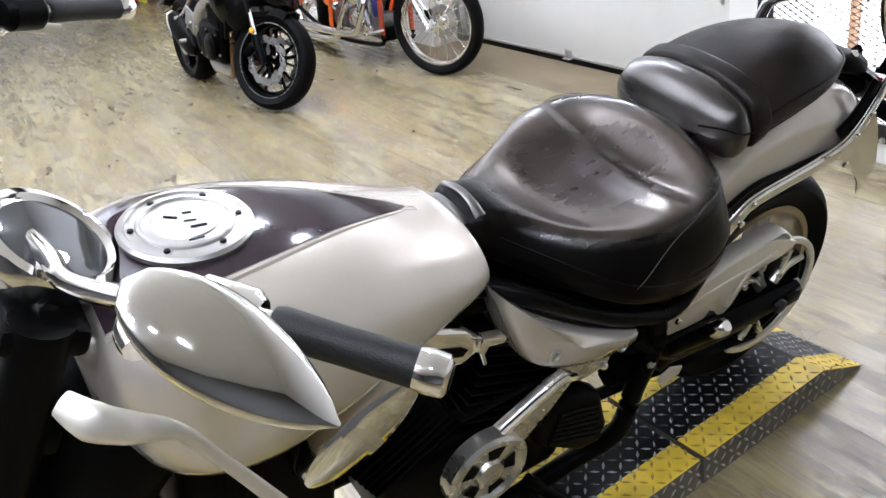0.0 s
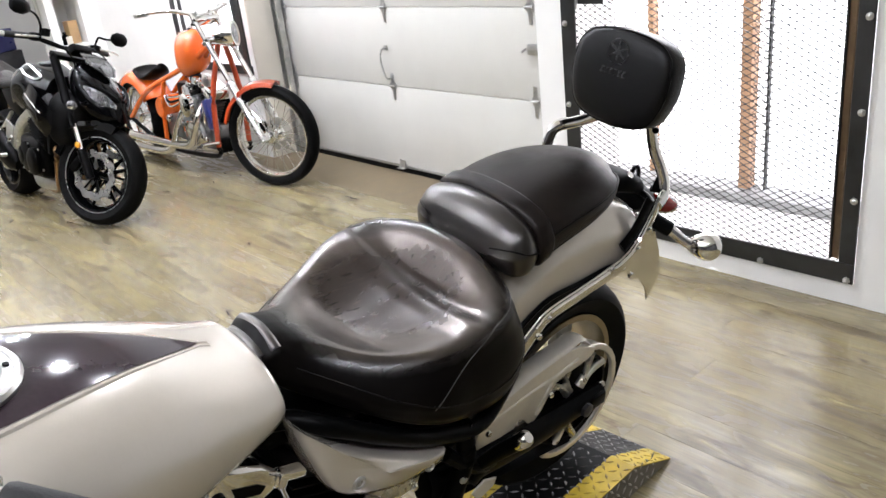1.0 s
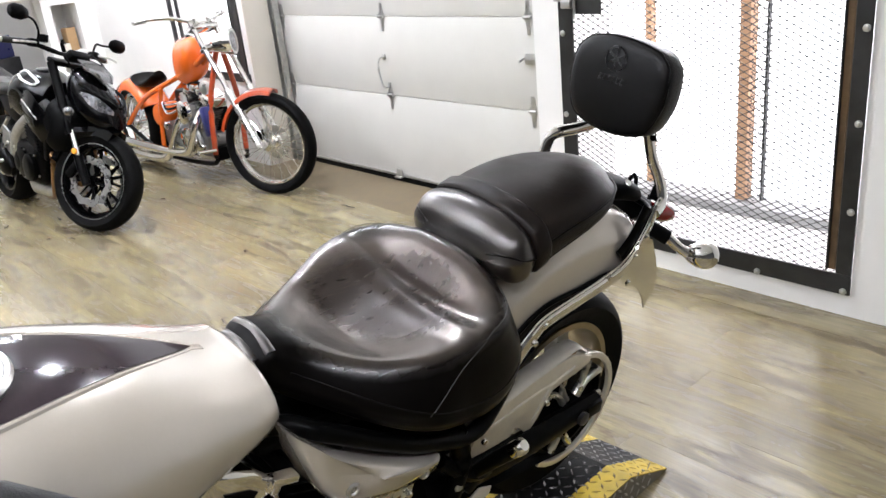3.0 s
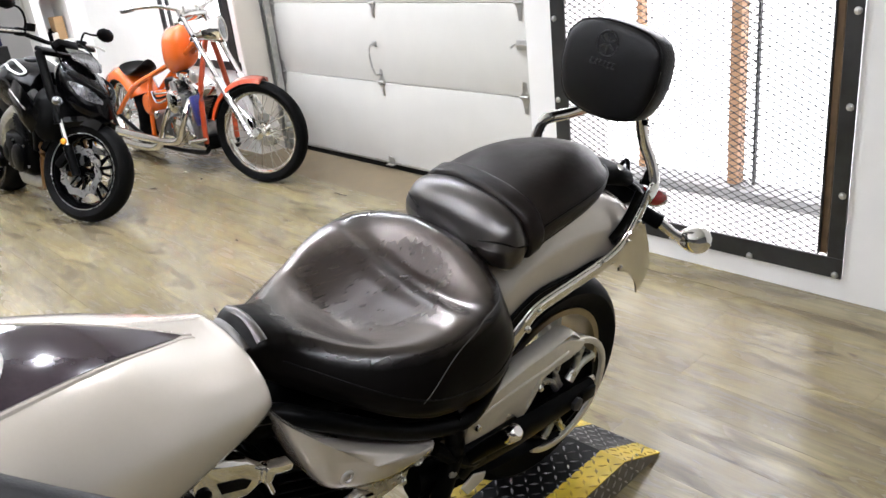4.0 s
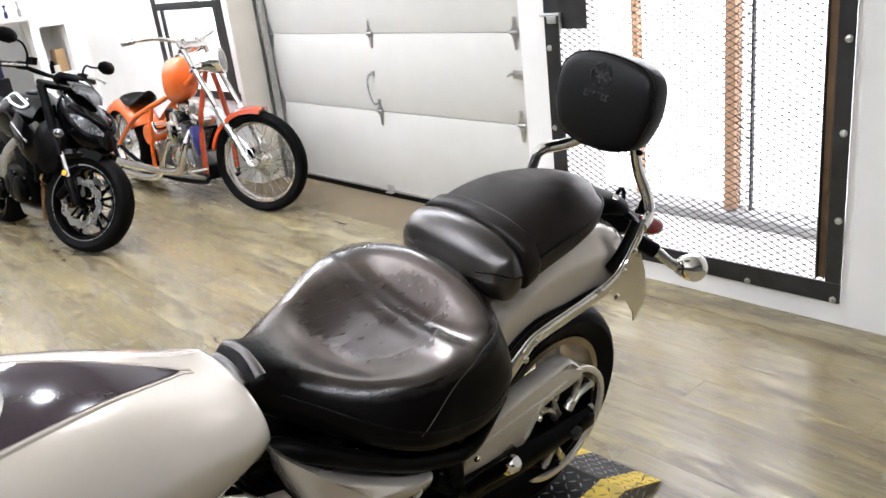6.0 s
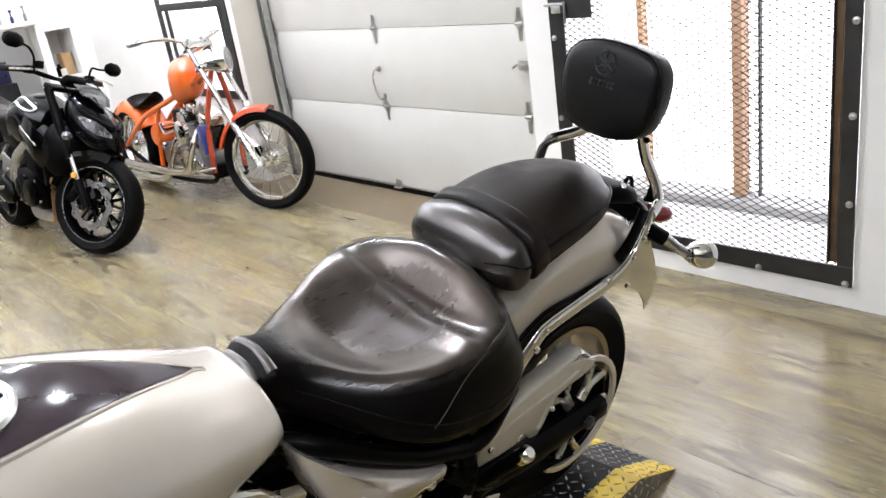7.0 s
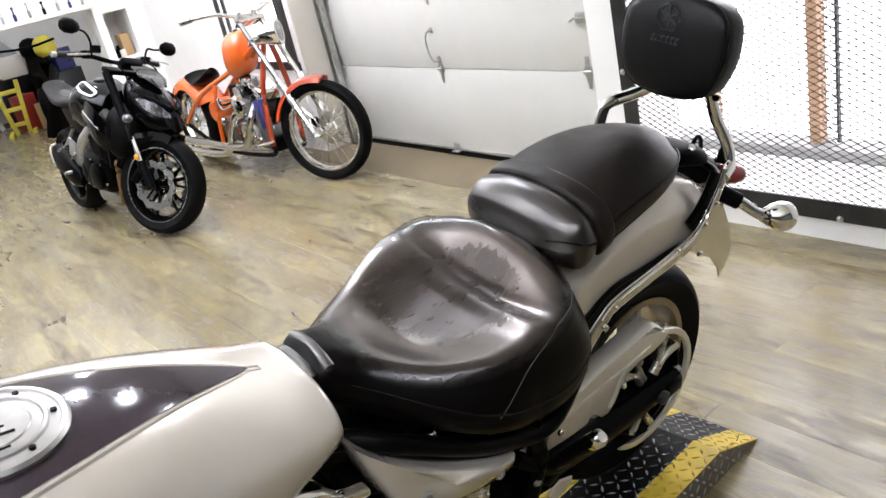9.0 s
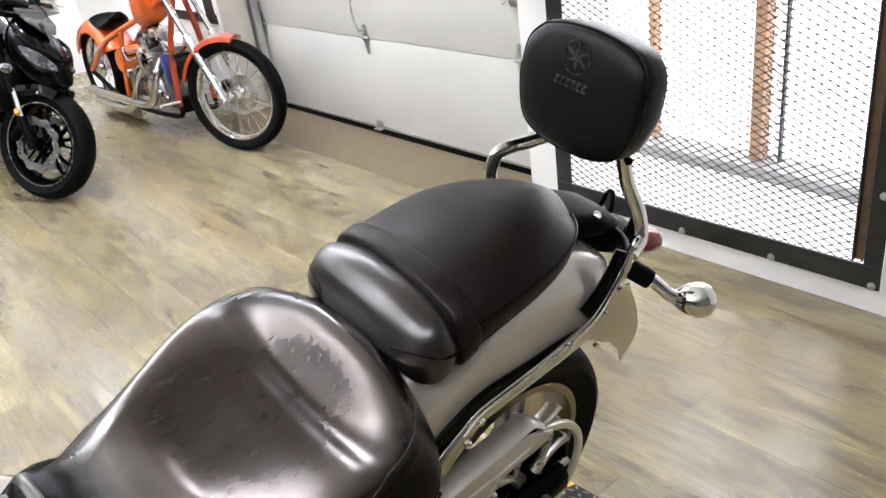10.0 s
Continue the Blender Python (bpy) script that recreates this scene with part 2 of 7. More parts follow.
SIDEPLATE = mat("dull tread plate", (0.20, 0.18, 0.15), 0.48, 0.5, vary=0.45, scale=20, rough_vary=0.3)
AMBER = mat("amber lens", (0.9, 0.38, 0.03), 0.2, vary=0.1, coat=1.0)
RED = mat("red lens", (0.20, 0.008, 0.008), 0.15, vary=0.1, coat=0.4)
CLEAR = mat("clear lens", (0.16, 0.16, 0.17), 0.06, 0.6, vary=0.1, coat=1.0)
HEADLENS = mat("headlamp glass", (0.40, 0.40, 0.42), 0.10, 0.7, vary=0.85, scale=60, coat=1.0)
GLASS = mat("dark glass", (0.02, 0.024, 0.03), 0.05, 0.0, vary=0.1, coat=1.0)
WOOD = mat("bare pine stud", (0.50, 0.29, 0.16), 0.65, vary=0.2, scale=20, stretch=(1, 1, 0.08))
PALE = mat("pale concrete", (0.78, 0.77, 0.75), 0.8, vary=0.2, scale=10, bump=0.2)
CARD = mat("brown cardboard", (0.42, 0.27, 0.13), 0.8, vary=0.15, scale=12)
DARKGREY = mat("dark grey metal", (0.045, 0.045, 0.048), 0.4, 0.5, vary=0.25, scale=20)
BRONZE = mat("bronze header pipe", (0.26, 0.15, 0.07), 0.3, 0.9, vary=0.3, scale=25)
GOLDRIM = mat("champagne rim", (0.34, 0.28, 0.18), 0.32, 0.9, vary=0.12, scale=30)
BLUE = mat("dark blue paint", (0.02, 0.025, 0.13), 0.3, vary=0.2, coat=0.6)
GREYBOARD = mat("grey board", (0.36, 0.36, 0.36), 0.6, vary=0.15, scale=8)
ENGINE = mat("cast engine metal", (0.26, 0.26, 0.255), 0.36, 0.9, vary=0.3, scale=22, rough_vary=0.3)
SAFETY = mat("yellow plastic", (0.66, 0.56, 0.06), 0.5, vary=0.15, scale=14)
REDPLAST = mat("red plastic", (0.35, 0.03, 0.02), 0.45, vary=0.15)
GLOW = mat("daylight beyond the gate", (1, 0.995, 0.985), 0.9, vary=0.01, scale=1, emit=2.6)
BULB = mat("lamp diffuser", (1.0, 0.96, 0.9), 0.5, vary=0.01, emit=14)


# ---- mesh helpers ----
class Geo:
    def __init__(self, v=(), f=()):
        self.v, self.f = [Vector(p) for p in v], [tuple(q) for q in f]

    def __add__(self, o):
        k = len(self.v)
        g = Geo()
        g.v, g.f = self.v + o.v, self.f + [tuple(i + k for i in q) for q in o.f]
        return g

    def moved(self, m):
        g = Geo()
        g.v, g.f = [m @ p for p in self.v], list(self.f)
        return g


def from_bm(bm):
    bm.verts.index_update()
    g = Geo()
    g.v, g.f = [v.co.copy() for v in bm.verts], [tuple(v.index for v in f.verts) for f in bm.faces]
    bm.free()
    return g


def box(sx, sy, sz, at=(0, 0, 0), turn=(0, 0, 0), bevel=0.0, segs=2):
    bm = bmesh.new()
    bmesh.ops.create_cube(bm, size=1)
    bmesh.ops.scale(bm, vec=(sx, sy, sz), verts=bm.verts)
    if bevel:
        bmesh.ops.bevel(bm, geom=bm.edges[:], offset=bevel, segments=segs, affect="EDGES", profile=0.5)
    return from_bm(bm).moved(pose(*at, *turn))


def plate(poly, thick, m=None, bevel=0.0, segs=2):
    """A flat polygon in XY, thick along Z (centred)."""
    bm = bmesh.new()
    lo = [bm.verts.new((x, y, -thick / 2)) for x, y in poly]
    hi = [bm.verts.new((x, y, thick / 2)) for x, y in poly]
    bm.faces.new(lo[::-1])
    top = bm.faces.new(hi)
    k = len(poly)
    for i in range(k):
        bm.faces.new((lo[i], lo[(i + 1) % k], hi[(i + 1) % k], hi[i]))
    bmesh.ops.recalc_face_normals(bm, faces=bm.faces)
    if bevel:
        rim = [e for e in bm.edges if abs(e.verts[0].co.z - e.verts[1].co.z) < 1e-6]
        bmesh.ops.bevel(bm, geom=rim, offset=bevel, segments=segs, affect="EDGES", profile=0.5)
    g = from_bm(bm)
    return g.moved(m) if m else g


def catmull(pts, steps=6):
    pts = [Vector(p) for p in pts]
    if len(pts) < 3 or steps < 2:
        return pts
    out = []
    for i in range(len(pts) - 1):
        p0, p1, p2, p3 = pts[max(i - 1, 0)], pts[i], pts[i + 1], pts[min(i + 2, len(pts) - 1)]
        for s in range(steps):
            t = s / steps
            out.append(0.5 * (2 * p1 + (p2 - p0) * t + (2 * p0 - 5 * p1 + 4 * p2 - p3) * t * t + (3 * p1 - p0 - 3 * p2 + p3) * t ** 3))
    out.append(pts[-1])
    return out


def tube(pts, r, n=10, steps=6, flat=1.0, flat_dir=(0, 0, 1)):
    """A round bar along the points; r may be a list, flat squeezes it along flat_dir."""
    path = catmull(pts, steps)
    k = len(path)
    rs = [r] * k if not isinstance(r, (list, tuple)) else [np.interp(i / (k - 1), np.linspace(0, 1, len(r)), r) for i in range(k)]
    g = Geo()
    up = Vector(flat_dir)
    for i, p in enumerate(path):
        d = (path[min(i + 1, k - 1)] - path[max(i - 1, 0)]).normalized()
        a = up - d * up.dot(d)
        if a.length < 0.15:
            a = Vector((1, 0, 0)) - d * d.x
            if a.length < 0.15:
                a = Vector((0, 1, 0)) - d * d.y
        a.normalize()
        b = d.cross(a)
        g.v += [p + (a * math.cos(q) * flat + b * math.sin(q)) * rs[i] for q in [2 * math.pi * j / n for j in range(n)]]
    for i in range(k - 1):
        for j in range(n):
            g.f.append((i * n + j, i * n + (j + 1) % n, (i + 1) * n + (j + 1) % n, (i + 1) * n + j))
    g.f.append(tuple(range(n))[::-1])
    g.f.append(tuple((k - 1) * n + j for j in range(n)))
    return g


def lathe(profile, n=32, m=None, closed=False):
    """A profile of (radius, height) turned about Z."""
    g = Geo()
    k = len(profile)
    for r, h in profile:
        g.v += [Vector((r * math.cos(2 * math.pi * j / n), r * math.sin(2 * math.pi * j / n), h)) for j in range(n)]
    for i in range(k if closed else k - 1):
        for j in range(n):
            a, b = i * n, ((i + 1) % k) * n
            g.f.append((a + j, a + (j + 1) % n, b + (j + 1) % n, b + j))
    if not closed:
        g.f.append(tuple(range(n))[::-1])
        g.f.append(tuple((k - 1) * n + j for j in range(n)))
    return g.moved(m) if m else g


def loft(rings, caps=True):
    n, k = len(rings[0]), len(rings)
    g = Geo()
    for ring in rings:
        g.v += [Vector(p) for p in ring]
    for i in range(k - 1):
        for j in range(n):
            g.f.append((i * n + j, i * n + (j + 1) % n, (i + 1) * n + (j + 1) % n, (i + 1) * n + j))
    if caps:
        g.f.append(tuple(range(n))[::-1])
        g.f.append(tuple((k - 1) * n + j for j in range(n)))
    return g


def rod(a, b, r, n=10):
    return tube([a, b], r, n, 1)


def mesh_of(name, geo, material, sharp=38):
    me = bpy.data.meshes.new(name)
    me.from_pydata([tuple(p) for p in geo.v], [], geo.f)
    bm = bmesh.new()
    bm.from_mesh(me)
    bmesh.ops.recalc_face_normals(bm, faces=bm.faces)
    bm.to_mesh(me)
    bm.free()
    me.polygons.foreach_set("use_smooth", [True] * len(me.polygons))
    me.set_sharp_from_angle(angle=radians(sharp))
    me.materials.append(material)
    return me


def part(name, geo, material, parent, label="", sharp=38, at=None):
    ob = new(name, mesh_of(name, geo, material, sharp))
    ob.parent = parent
    if at:
        ob.matrix_basis = at
    return tagged(ob, label)


def thing(name, geo, material, label, category, at=None, group="", kind="", sharp=38):
    ob = new(name, mesh_of(name, geo, material, sharp))
    if at:
        ob.matrix_basis = at
    return tagged(ob, label, category, group, kind)


def empty(name, at, label, category, group=""):
    ob = new(name)
    ob.empty_display_size = 0.1
    ob.matrix_basis = at
    return tagged(ob, label, category, group)


def lerp(table, y):
    return float(np.interp(y, [r[0] for r in table], [r[1] for r in table]))


def smoothlerp(table, y):
    """Smooth cubic reading of a table of (y, value)."""
    xs, vs = [r[0] for r in table], [r[1] for r in table]
    if y <= xs[0]:
        return vs[0]
    if y >= xs[-1]:
        return vs[-1]
    i = max(j for j in range(len(xs) - 1) if xs[j] <= y)
    def slope(j):
        a, b = max(j - 1, 0), min(j + 1, len(xs) - 1)
        return (vs[b] - vs[a]) / (xs[b] - xs[a])
    h = xs[i + 1] - xs[i]
    t = (y - xs[i]) / h
    return ((2 * t ** 3 - 3 * t * t + 1) * vs[i] + (t ** 3 - 2 * t * t + t) * h * slope(i)
            + (-2 * t ** 3 + 3 * t * t) * vs[i + 1] + (t ** 3 - t * t) * h * slope(i + 1))


TO_X = pose(0, 0, 0, 0, 90, 0)      # local Z onto world X
SIDE = Matrix(((0, 0, 1, 0), (1, 0, 0, 0), (0, 1, 0, 0), (0, 0, 0, 1)))  # plate (x, y) onto (y, z), thick along X
FRONT = Matrix(((1, 0, 0, 0), (0, 0, -1, 0), (0, 1, 0, 0), (0, 0, 0, 1)))  # plate (x, y) onto (x, z), thick along Y

# ---- room ----
WY, WX, EAST, SOUTH, HIGH = -0.245, -3.9, 7.0, -8.5, 3.1
LEFT, RIGHT, DOOR_TOP = -1.19, 1.41, 2.2
GATE_L, GATE_R, GATE_B, GATE_T = 1.564, 2.85, 0.085, 2.15


def wall(name, x0, x1, y0, y1, z0, z1, label, material=WALL):
    return thing(name, box(x1 - x0, y1 - y0, z1 - z0, ((x0 + x1) / 2, (y0 + y1) / 2, (z0 + z1) / 2)), material, label, "wall", kind="structure")


thing("ground", box(26, 18, 0.1, (-2, -3, -0.062)), CONCRETE, "concrete slab under the showroom floor", "floor", kind="structure")
wall_north = wall("wall_north", RIGHT, GATE_L, WY, 0.12, 0, HIGH, "smooth white painted wall with door openings")
part("pier", box(EAST - GATE_R, 0.365, HIGH, ((EAST + GATE_R) / 2, WY + 0.1825, HIGH / 2)), WALL, wall_north)
WIN_L, WIN_R, WIN_B, WIN_T = -2.29, -1.28, 0.62, 2.1
part("pier", box(LEFT - WX + 0.12, 0.365, WIN_B, ((LEFT + WX - 0.12) / 2, WY + 0.1825, WIN_B / 2)), WALL, wall_north)
part("pier", box(WIN_L - WX + 0.12, 0.365, HIGH - WIN_B, ((WIN_L + WX - 0.12) / 2, WY + 0.1825, (HIGH + WIN_B) / 2)), WALL, wall_north)
part("pier", box(LEFT - WIN_R, 0.365, HIGH - WIN_B, ((LEFT + WIN_R) / 2, WY + 0.1825, (HIGH + WIN_B) / 2)), WALL, wall_north)
part("lintel", box(WIN_R - WIN_L, 0.365, HIGH - WIN_T, ((WIN_R + WIN_L) / 2, WY + 0.1825, (HIGH + WIN_T) / 2)), WALL, wall_north)
part("lintel", box(RIGHT - LEFT, 0.365, HIGH - DOOR_TOP, ((RIGHT + LEFT) / 2, WY + 0.1825, (HIGH + DOOR_TOP) / 2)), WALL, wall_north)
part("lintel", box(GATE_R - GATE_L, 0.365, HIGH - GATE_T, ((GATE_R + GATE_L) / 2, WY + 0.1825, (HIGH + GATE_T) / 2)), WALL, wall_north)
part("lower_strip", box(GATE_R - GATE_L, 0.30, GATE_B, ((GATE_R + GATE_L) / 2, WY + 0.15, GATE_B / 2)), WALL, wall_north)
part("jamb_lining", box(0.012, 0.24, DOOR_TOP, (LEFT + 0.006, WY + 0.122, DOOR_TOP / 2)), JAMB, wall_north, "beige painted door jamb")
# These two walls stay out of view; their dark colour only shapes reflections.
wall("wall_east", EAST, EAST + 0.12, SOUTH, 0.12, 0, HIGH, "unseen wall, made dark to keep reflections dark", DARKWALL)
wall("wall_south", -8.2, EAST + 0.12, SOUTH - 0.12, SOUTH, 0, HIGH, "unseen wall, made dark to keep reflections dark", DARKWALL)
wall("wall_far_west", -8.32, -8.2, SOUTH - 0.12, 0.9, 0, HIGH, "plain white wall of the store room")
wall("wall_store_north", -8.2, WX - 0.12, 0.78, 0.9, 0, HIGH, "plain white wall of the store room")
thing("ceiling", box(EAST + 8.4, 10.2, 0.1, ((EAST - 8.2) / 2, -3.6, HIGH + 0.05)), CEIL, "plain white ceiling", "ceiling", kind="structure")

# the partition with a storage bay and a niche
wall_west = wall("wall_west", WX - 0.12, WX, -0.40, WY, 0, HIGH, "white partition with a niche and a storage bay")
part("pier", box(0.12, 0.075, HIGH, (WX - 0.06, -0.6575, HIGH / 2)), WALL, wall_west)
part("below_niche", box(0.12, 0.22, 0.52, (WX - 0.06, -0.51, 0.26)), WALL, wall_west)
part("above_niche", box(0.12, 0.22, HIGH - 1.17, (WX - 0.06, -0.51, (HIGH + 1.17) / 2)), WALL, wall_west)
part("header", box(0.12, 2.705, HIGH - 1.23, (WX - 0.06, -2.0475, (HIGH + 1.23) / 2)), WALL, wall_west)
part("pier", box(0.12, 0.40, HIGH, (WX - 0.06, -3.60, HIGH / 2)), WALL, wall_west)
part("niche_back", box(0.02, 0.30, 0.75, (WX - 0.40, -0.51, 0.85)), WALL, wall_west)
part("niche_side", box(0.28, 0.02, 0.75, (WX - 0.26, -0.39, 0.85)), WALL, wall_west)
part("niche_side", box(0.28, 0.02, 0.75, (WX - 0.26, -0.63, 0.85)), WALL, wall_west)
part("niche_shelf", box(0.36, 0.222, 0.03, (WX - 0.19, -0.51, 0.745), bevel=0.003), WALL, wall_west)
part("niche_shelf", box(0.36, 0.222, 0.03, (WX - 0.19, -0.51, 0.505), bevel=0.003), WALL, wall_west)
part("niche_top", box(0.28, 0.222, 0.03, (WX - 0.26, -0.51, 1.19)), WALL, wall_west)
part("ledge", box(0.06, 1.1, 0.035, (WX + 0.03, -1.24, 1.262), bevel=0.004), WALL, wall_west)

# ---- sectional garage door ----
DW = RIGHT - LEFT
garage_door = empty("garage_door", pose(0, 0, 0), "closed cream steel sectional garage door in the wall", "door")
garage_door["kind"] = "structure"
garage_door.name = "door_1"
edges = [0.035, 0.545, 1.008, 1.48, 1.95, 2.25]
for z0, z1 in zip(edges, edges[1:]):
    part("panel", box(DW + 0.06, 0.045, z1 - z0 - 0.004, (0.085, 0.0275, (z0 + z1) / 2), bevel=0.003), DOOR, garage_door)
part("bottom_seal", box(DW + 0.04, 0.05, 0.036, (0.085, 0.02, 0.018), bevel=0.008), PLASTIC, garage_door, "black rubber bottom seal")
part("bottom_rail", box(DW + 0.04, 0.012, 0.012, (0.085, -0.002, 0.041), bevel=0.002), GALV, garage_door)


def hinge_geo():
    g = plate([(-0.012, 0.075), (0.012, 0.075), (0.016, 0.028), (0.032, 0.006), (0.032, -0.006), (0.016, -0.028), (0.010, -0.085), (-0.010, -0.085), (-0.016, -0.028), (-0.032, -0.006), (-0.032, 0.006), (-0.016, 0.028)], 0.004, FRONT, 0.001, 1)
    g = g + rod((-0.026, -0.006, 0), (0.026, -0.006, 0), 0.008)
    for z in (0.05, -0.055, 0.02, -0.02):
        g = g + lathe([(0.005, 0), (0.004, 0.004)], 8, pose(0, -0.001, z, 90))
    return g


hinge_mesh = mesh_of("hinge", hinge_geo(), GALV)
for hx in (-1.10, 0.0, 1.155):
    for hz in (0.547, 1.009, 1.482, 1.952):
        o = new("hinge", hinge_mesh)
        o.parent, o.matrix_basis = garage_door, pose(hx, 0.001, hz)
part("handle", tube([(-0.02, -0.002, 0.775), (-0.02, -0.04, 0.765), (-0.03, -0.045, 0.71), (-0.02, -0.045, 0.65), (0, -0.04, 0.60), (0, -0.002, 0.595)], 0.006, 8, 4) + box(0.03, 0.01, 0.03, (-0.02, -0.004, 0.775), bevel=0.003), GALV, garage_door, "bent steel lift handle")
part("step_plate", plate([(-0.035, -0.02), (0.035, -0.02), (0.03, 0.03), (-0.02, 0.035)], 0.005, FRONT @ pose(0, 0.05, 0.008), 0.001, 1) + box(0.06, 0.03, 0.006, (0, -0.016, 0.032), bevel=0.001), GALV, garage_door)
part("slide_lock", box(0.07, 0.02, 0.05, (1.17, -0.009, 0.81), bevel=0.004) + rod((1.13, -0.012, 0.81), (1.24, -0.012, 0.81), 0.008) + rod((1.12, -0.012, 0.81), (1.12, -0.045, 0.80), 0.006), GALV, garage_door, "steel slide lock")
for tx in (LEFT + 0.055,):
    part("track", box(0.05, 0.004, DOOR_TOP, (tx, -0.012, DOOR_TOP / 2)) + box(0.004, 0.05, DOOR_TOP, (tx - 0.025, -0.035, DOOR_TOP / 2)) + box(0.012, 0.004, DOOR_TOP, (tx + 0.022, -0.055, DOOR_TOP / 2)) + box(0.004, 0.045, DOOR_TOP, (tx + 0.028, -0.034, DOOR_TOP / 2)), GALV, garage_door, "galvanised steel track")
    for z in (0.45, 1.0, 1.6):
        part("roller", lathe([(0.004, -0.03), (0.022, -0.02), (0.022, 0.0), (0.004, 0.012)], 14, pose(tx + 0.01, -0.03, z) @ TO_X), GALV, garage_door)

# ---- mesh gate ----
gate = empty("mesh_gate", pose(0, 0, 0), "dark steel gate of expanded metal bolted over a bright doorway", "gate")
fy = WY - 0.006
fw = 0.076
part("frame_bar", box(GATE_R - GATE_L, 0.010, fw, ((GATE_L + GATE_R) / 2, fy, GATE_B + fw / 2), bevel=0.0015, segs=1), STEEL, gate)
part("frame_bar", box(GATE_R - GATE_L, 0.010, fw, ((GATE_L + GATE_R) / 2, fy, GATE_T - fw / 2), bevel=0.0015, segs=1), STEEL, gate)
part("frame_bar", box(fw, 0.010, GATE_T - GATE_B - 2 * fw - 0.002, (GATE_L + fw / 2, fy, (GATE_T + GATE_B) / 2), bevel=0.0015, segs=1), STEEL, gate)
part("frame_bar", box(fw * 0.72, 0.010, GATE_T - GATE_B - 2 * fw - 0.002, (GATE_R - fw * 0.36, fy, (GATE_T + GATE_B) / 2), bevel=0.0015, segs=1), STEEL, gate)
part("inner_angle", box(0.032, 0.05, GATE_T - GATE_B - 2 * fw - 0.02, (GATE_R - fw * 0.72 - 0.02, fy + 0.026, (GATE_T + GATE_B) / 2), bevel=0.003, segs=1), RUST, gate, "rusty steel angle")
part("inner_angle", box(0.006, 0.012, GATE_T - GATE_B - 2 * fw - 0.02, (GATE_R - fw * 0.72 - 0.03, fy - 0.006, (GATE_T + GATE_B) / 2)), STEEL, gate)
bolt_mesh = mesh_of("bolt", lathe([(0.013, 0), (0.013, 0.003), (0.009, 0.004), (0.009, 0.009), (0.006, 0.011)], 12, pose(0, 0, 0, 90)), GALV)
for bx, bz in [(GATE_R - 0.022, 0.098), (2.503, 0.097), (2.16, 0.098), (1.8, 0.098), (GATE_L + 0.04, 0.098)] + [(GATE_R - 0.018, z) for z in (0.40, 0.71, 1.02, 1.33, 1.65, 1.95)] + [(GATE_L + 0.022, z) for z in (0.32, 0.63, 0.98, 1.33, 1.7)]:
    o = new("bolt", bolt_mesh)
    o.parent, o.matrix_basis = gate, pose(bx, fy - 0.005, bz)
part("lock_plate", box(0.15, 0.004, 0.16, (1.72, fy - 0.008, 1.14), bevel=0.001, segs=1), STEEL, gate)
part("latch", box(0.05, 0.025, 0.03, (1.625, fy - 0.018, 1.10), bevel=0.003) + rod((1.56, fy - 0.02, 1.12), (1.66, fy - 0.02, 1.12), 0.007) + rod((1.665, fy - 0.02, 1.13), (1.665, fy - 0.02, 1.04), 0.006), GALV, gate, "galvanised latch")


def expanded_metal(x0, x1, z0, z1, dx, dz, w, y, t):
    """Strands that zigzag across and meet their neighbours in thick knots, as expanded metal does."""
    v, f = [], []
    rows, cols = int((z1 - z0) / dz), int((x1 - x0) / dx * 2)
    for i in range(rows + 1):
        zc = z0 + i * dz
        first = len(v)
        for j in range(2 * cols + 1):
            x = x0 + j * dx / 4
            s = (1 if (i + j // 2) % 2 else -1) if j % 2 == 0 else 0
            z = zc + s * dz * 0.46
            h = w if j % 2 == 0 else w * 0.62
            v += [(x, y - t / 2, z - h / 2), (x, y + t / 2, z - h / 2), (x, y + t / 2, z + h / 2), (x, y - t / 2, z + h / 2)]
        for j in range(2 * cols):
            a, b = first + 4 * j, first + 4 * j + 4
            f += [(a + k, a + (k + 1) % 4, b + (k + 1) % 4, b + k) for k in range(4)]
    g = Geo()
    g.v, g.f = [Vector(p) for p in v], f
    return g


part("mesh_panel", expanded_metal(GATE_L + 0.05, GATE_R - 0.06, GATE_B + 0.05, GATE_T - 0.05, 0.05, 0.013, 0.0042, fy + 0.008, 0.003), MESH, gate, "expanded metal with diamond holes", sharp=20)

# the bright porch behind the gate
porch = empty("porch_glazing", pose(0, 0, 0), "white daylit glazing with bare pine studs behind the gate", "window")
porch["kind"] = "structure"
porch.name = "window_1"
part("sill", box(2.2, 0.16, 0.05, (2.2, 0.42, 0.09), bevel=0.004), GREYBOARD, porch)
part("porch_floor", box(2.2, 0.54, 0.07, (2.2, 0.31, 0.03)), PALE, porch, "pale concrete porch floor")
part("stud", box(0.05, 0.07, 2.2, (2.07, 0.42, 1.225), bevel=0.003), WOOD, porch, "bare pine stud")
part("stud", box(0.03, 0.05, 2.2, (1.55, 0.44, 1.225), bevel=0.003), WOOD, porch, "bare pine stud")
part("mesh_strip", expanded_metal(2.10, 2.16, 0.13, 2.2, 0.03, 0.013, 0.004, 0.40, 0.003) + box(0.012, 0.02, 2.1, (2.168, 0.41, 1.18)), STEEL, porch)
part("mesh_strip", expanded_metal(1.575, 1.625, 0.13, 2.2, 0.03, 0.013, 0.003, 0.43, 0.003), STEEL, porch)
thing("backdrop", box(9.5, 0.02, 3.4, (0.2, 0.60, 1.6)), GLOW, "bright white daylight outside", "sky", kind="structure")

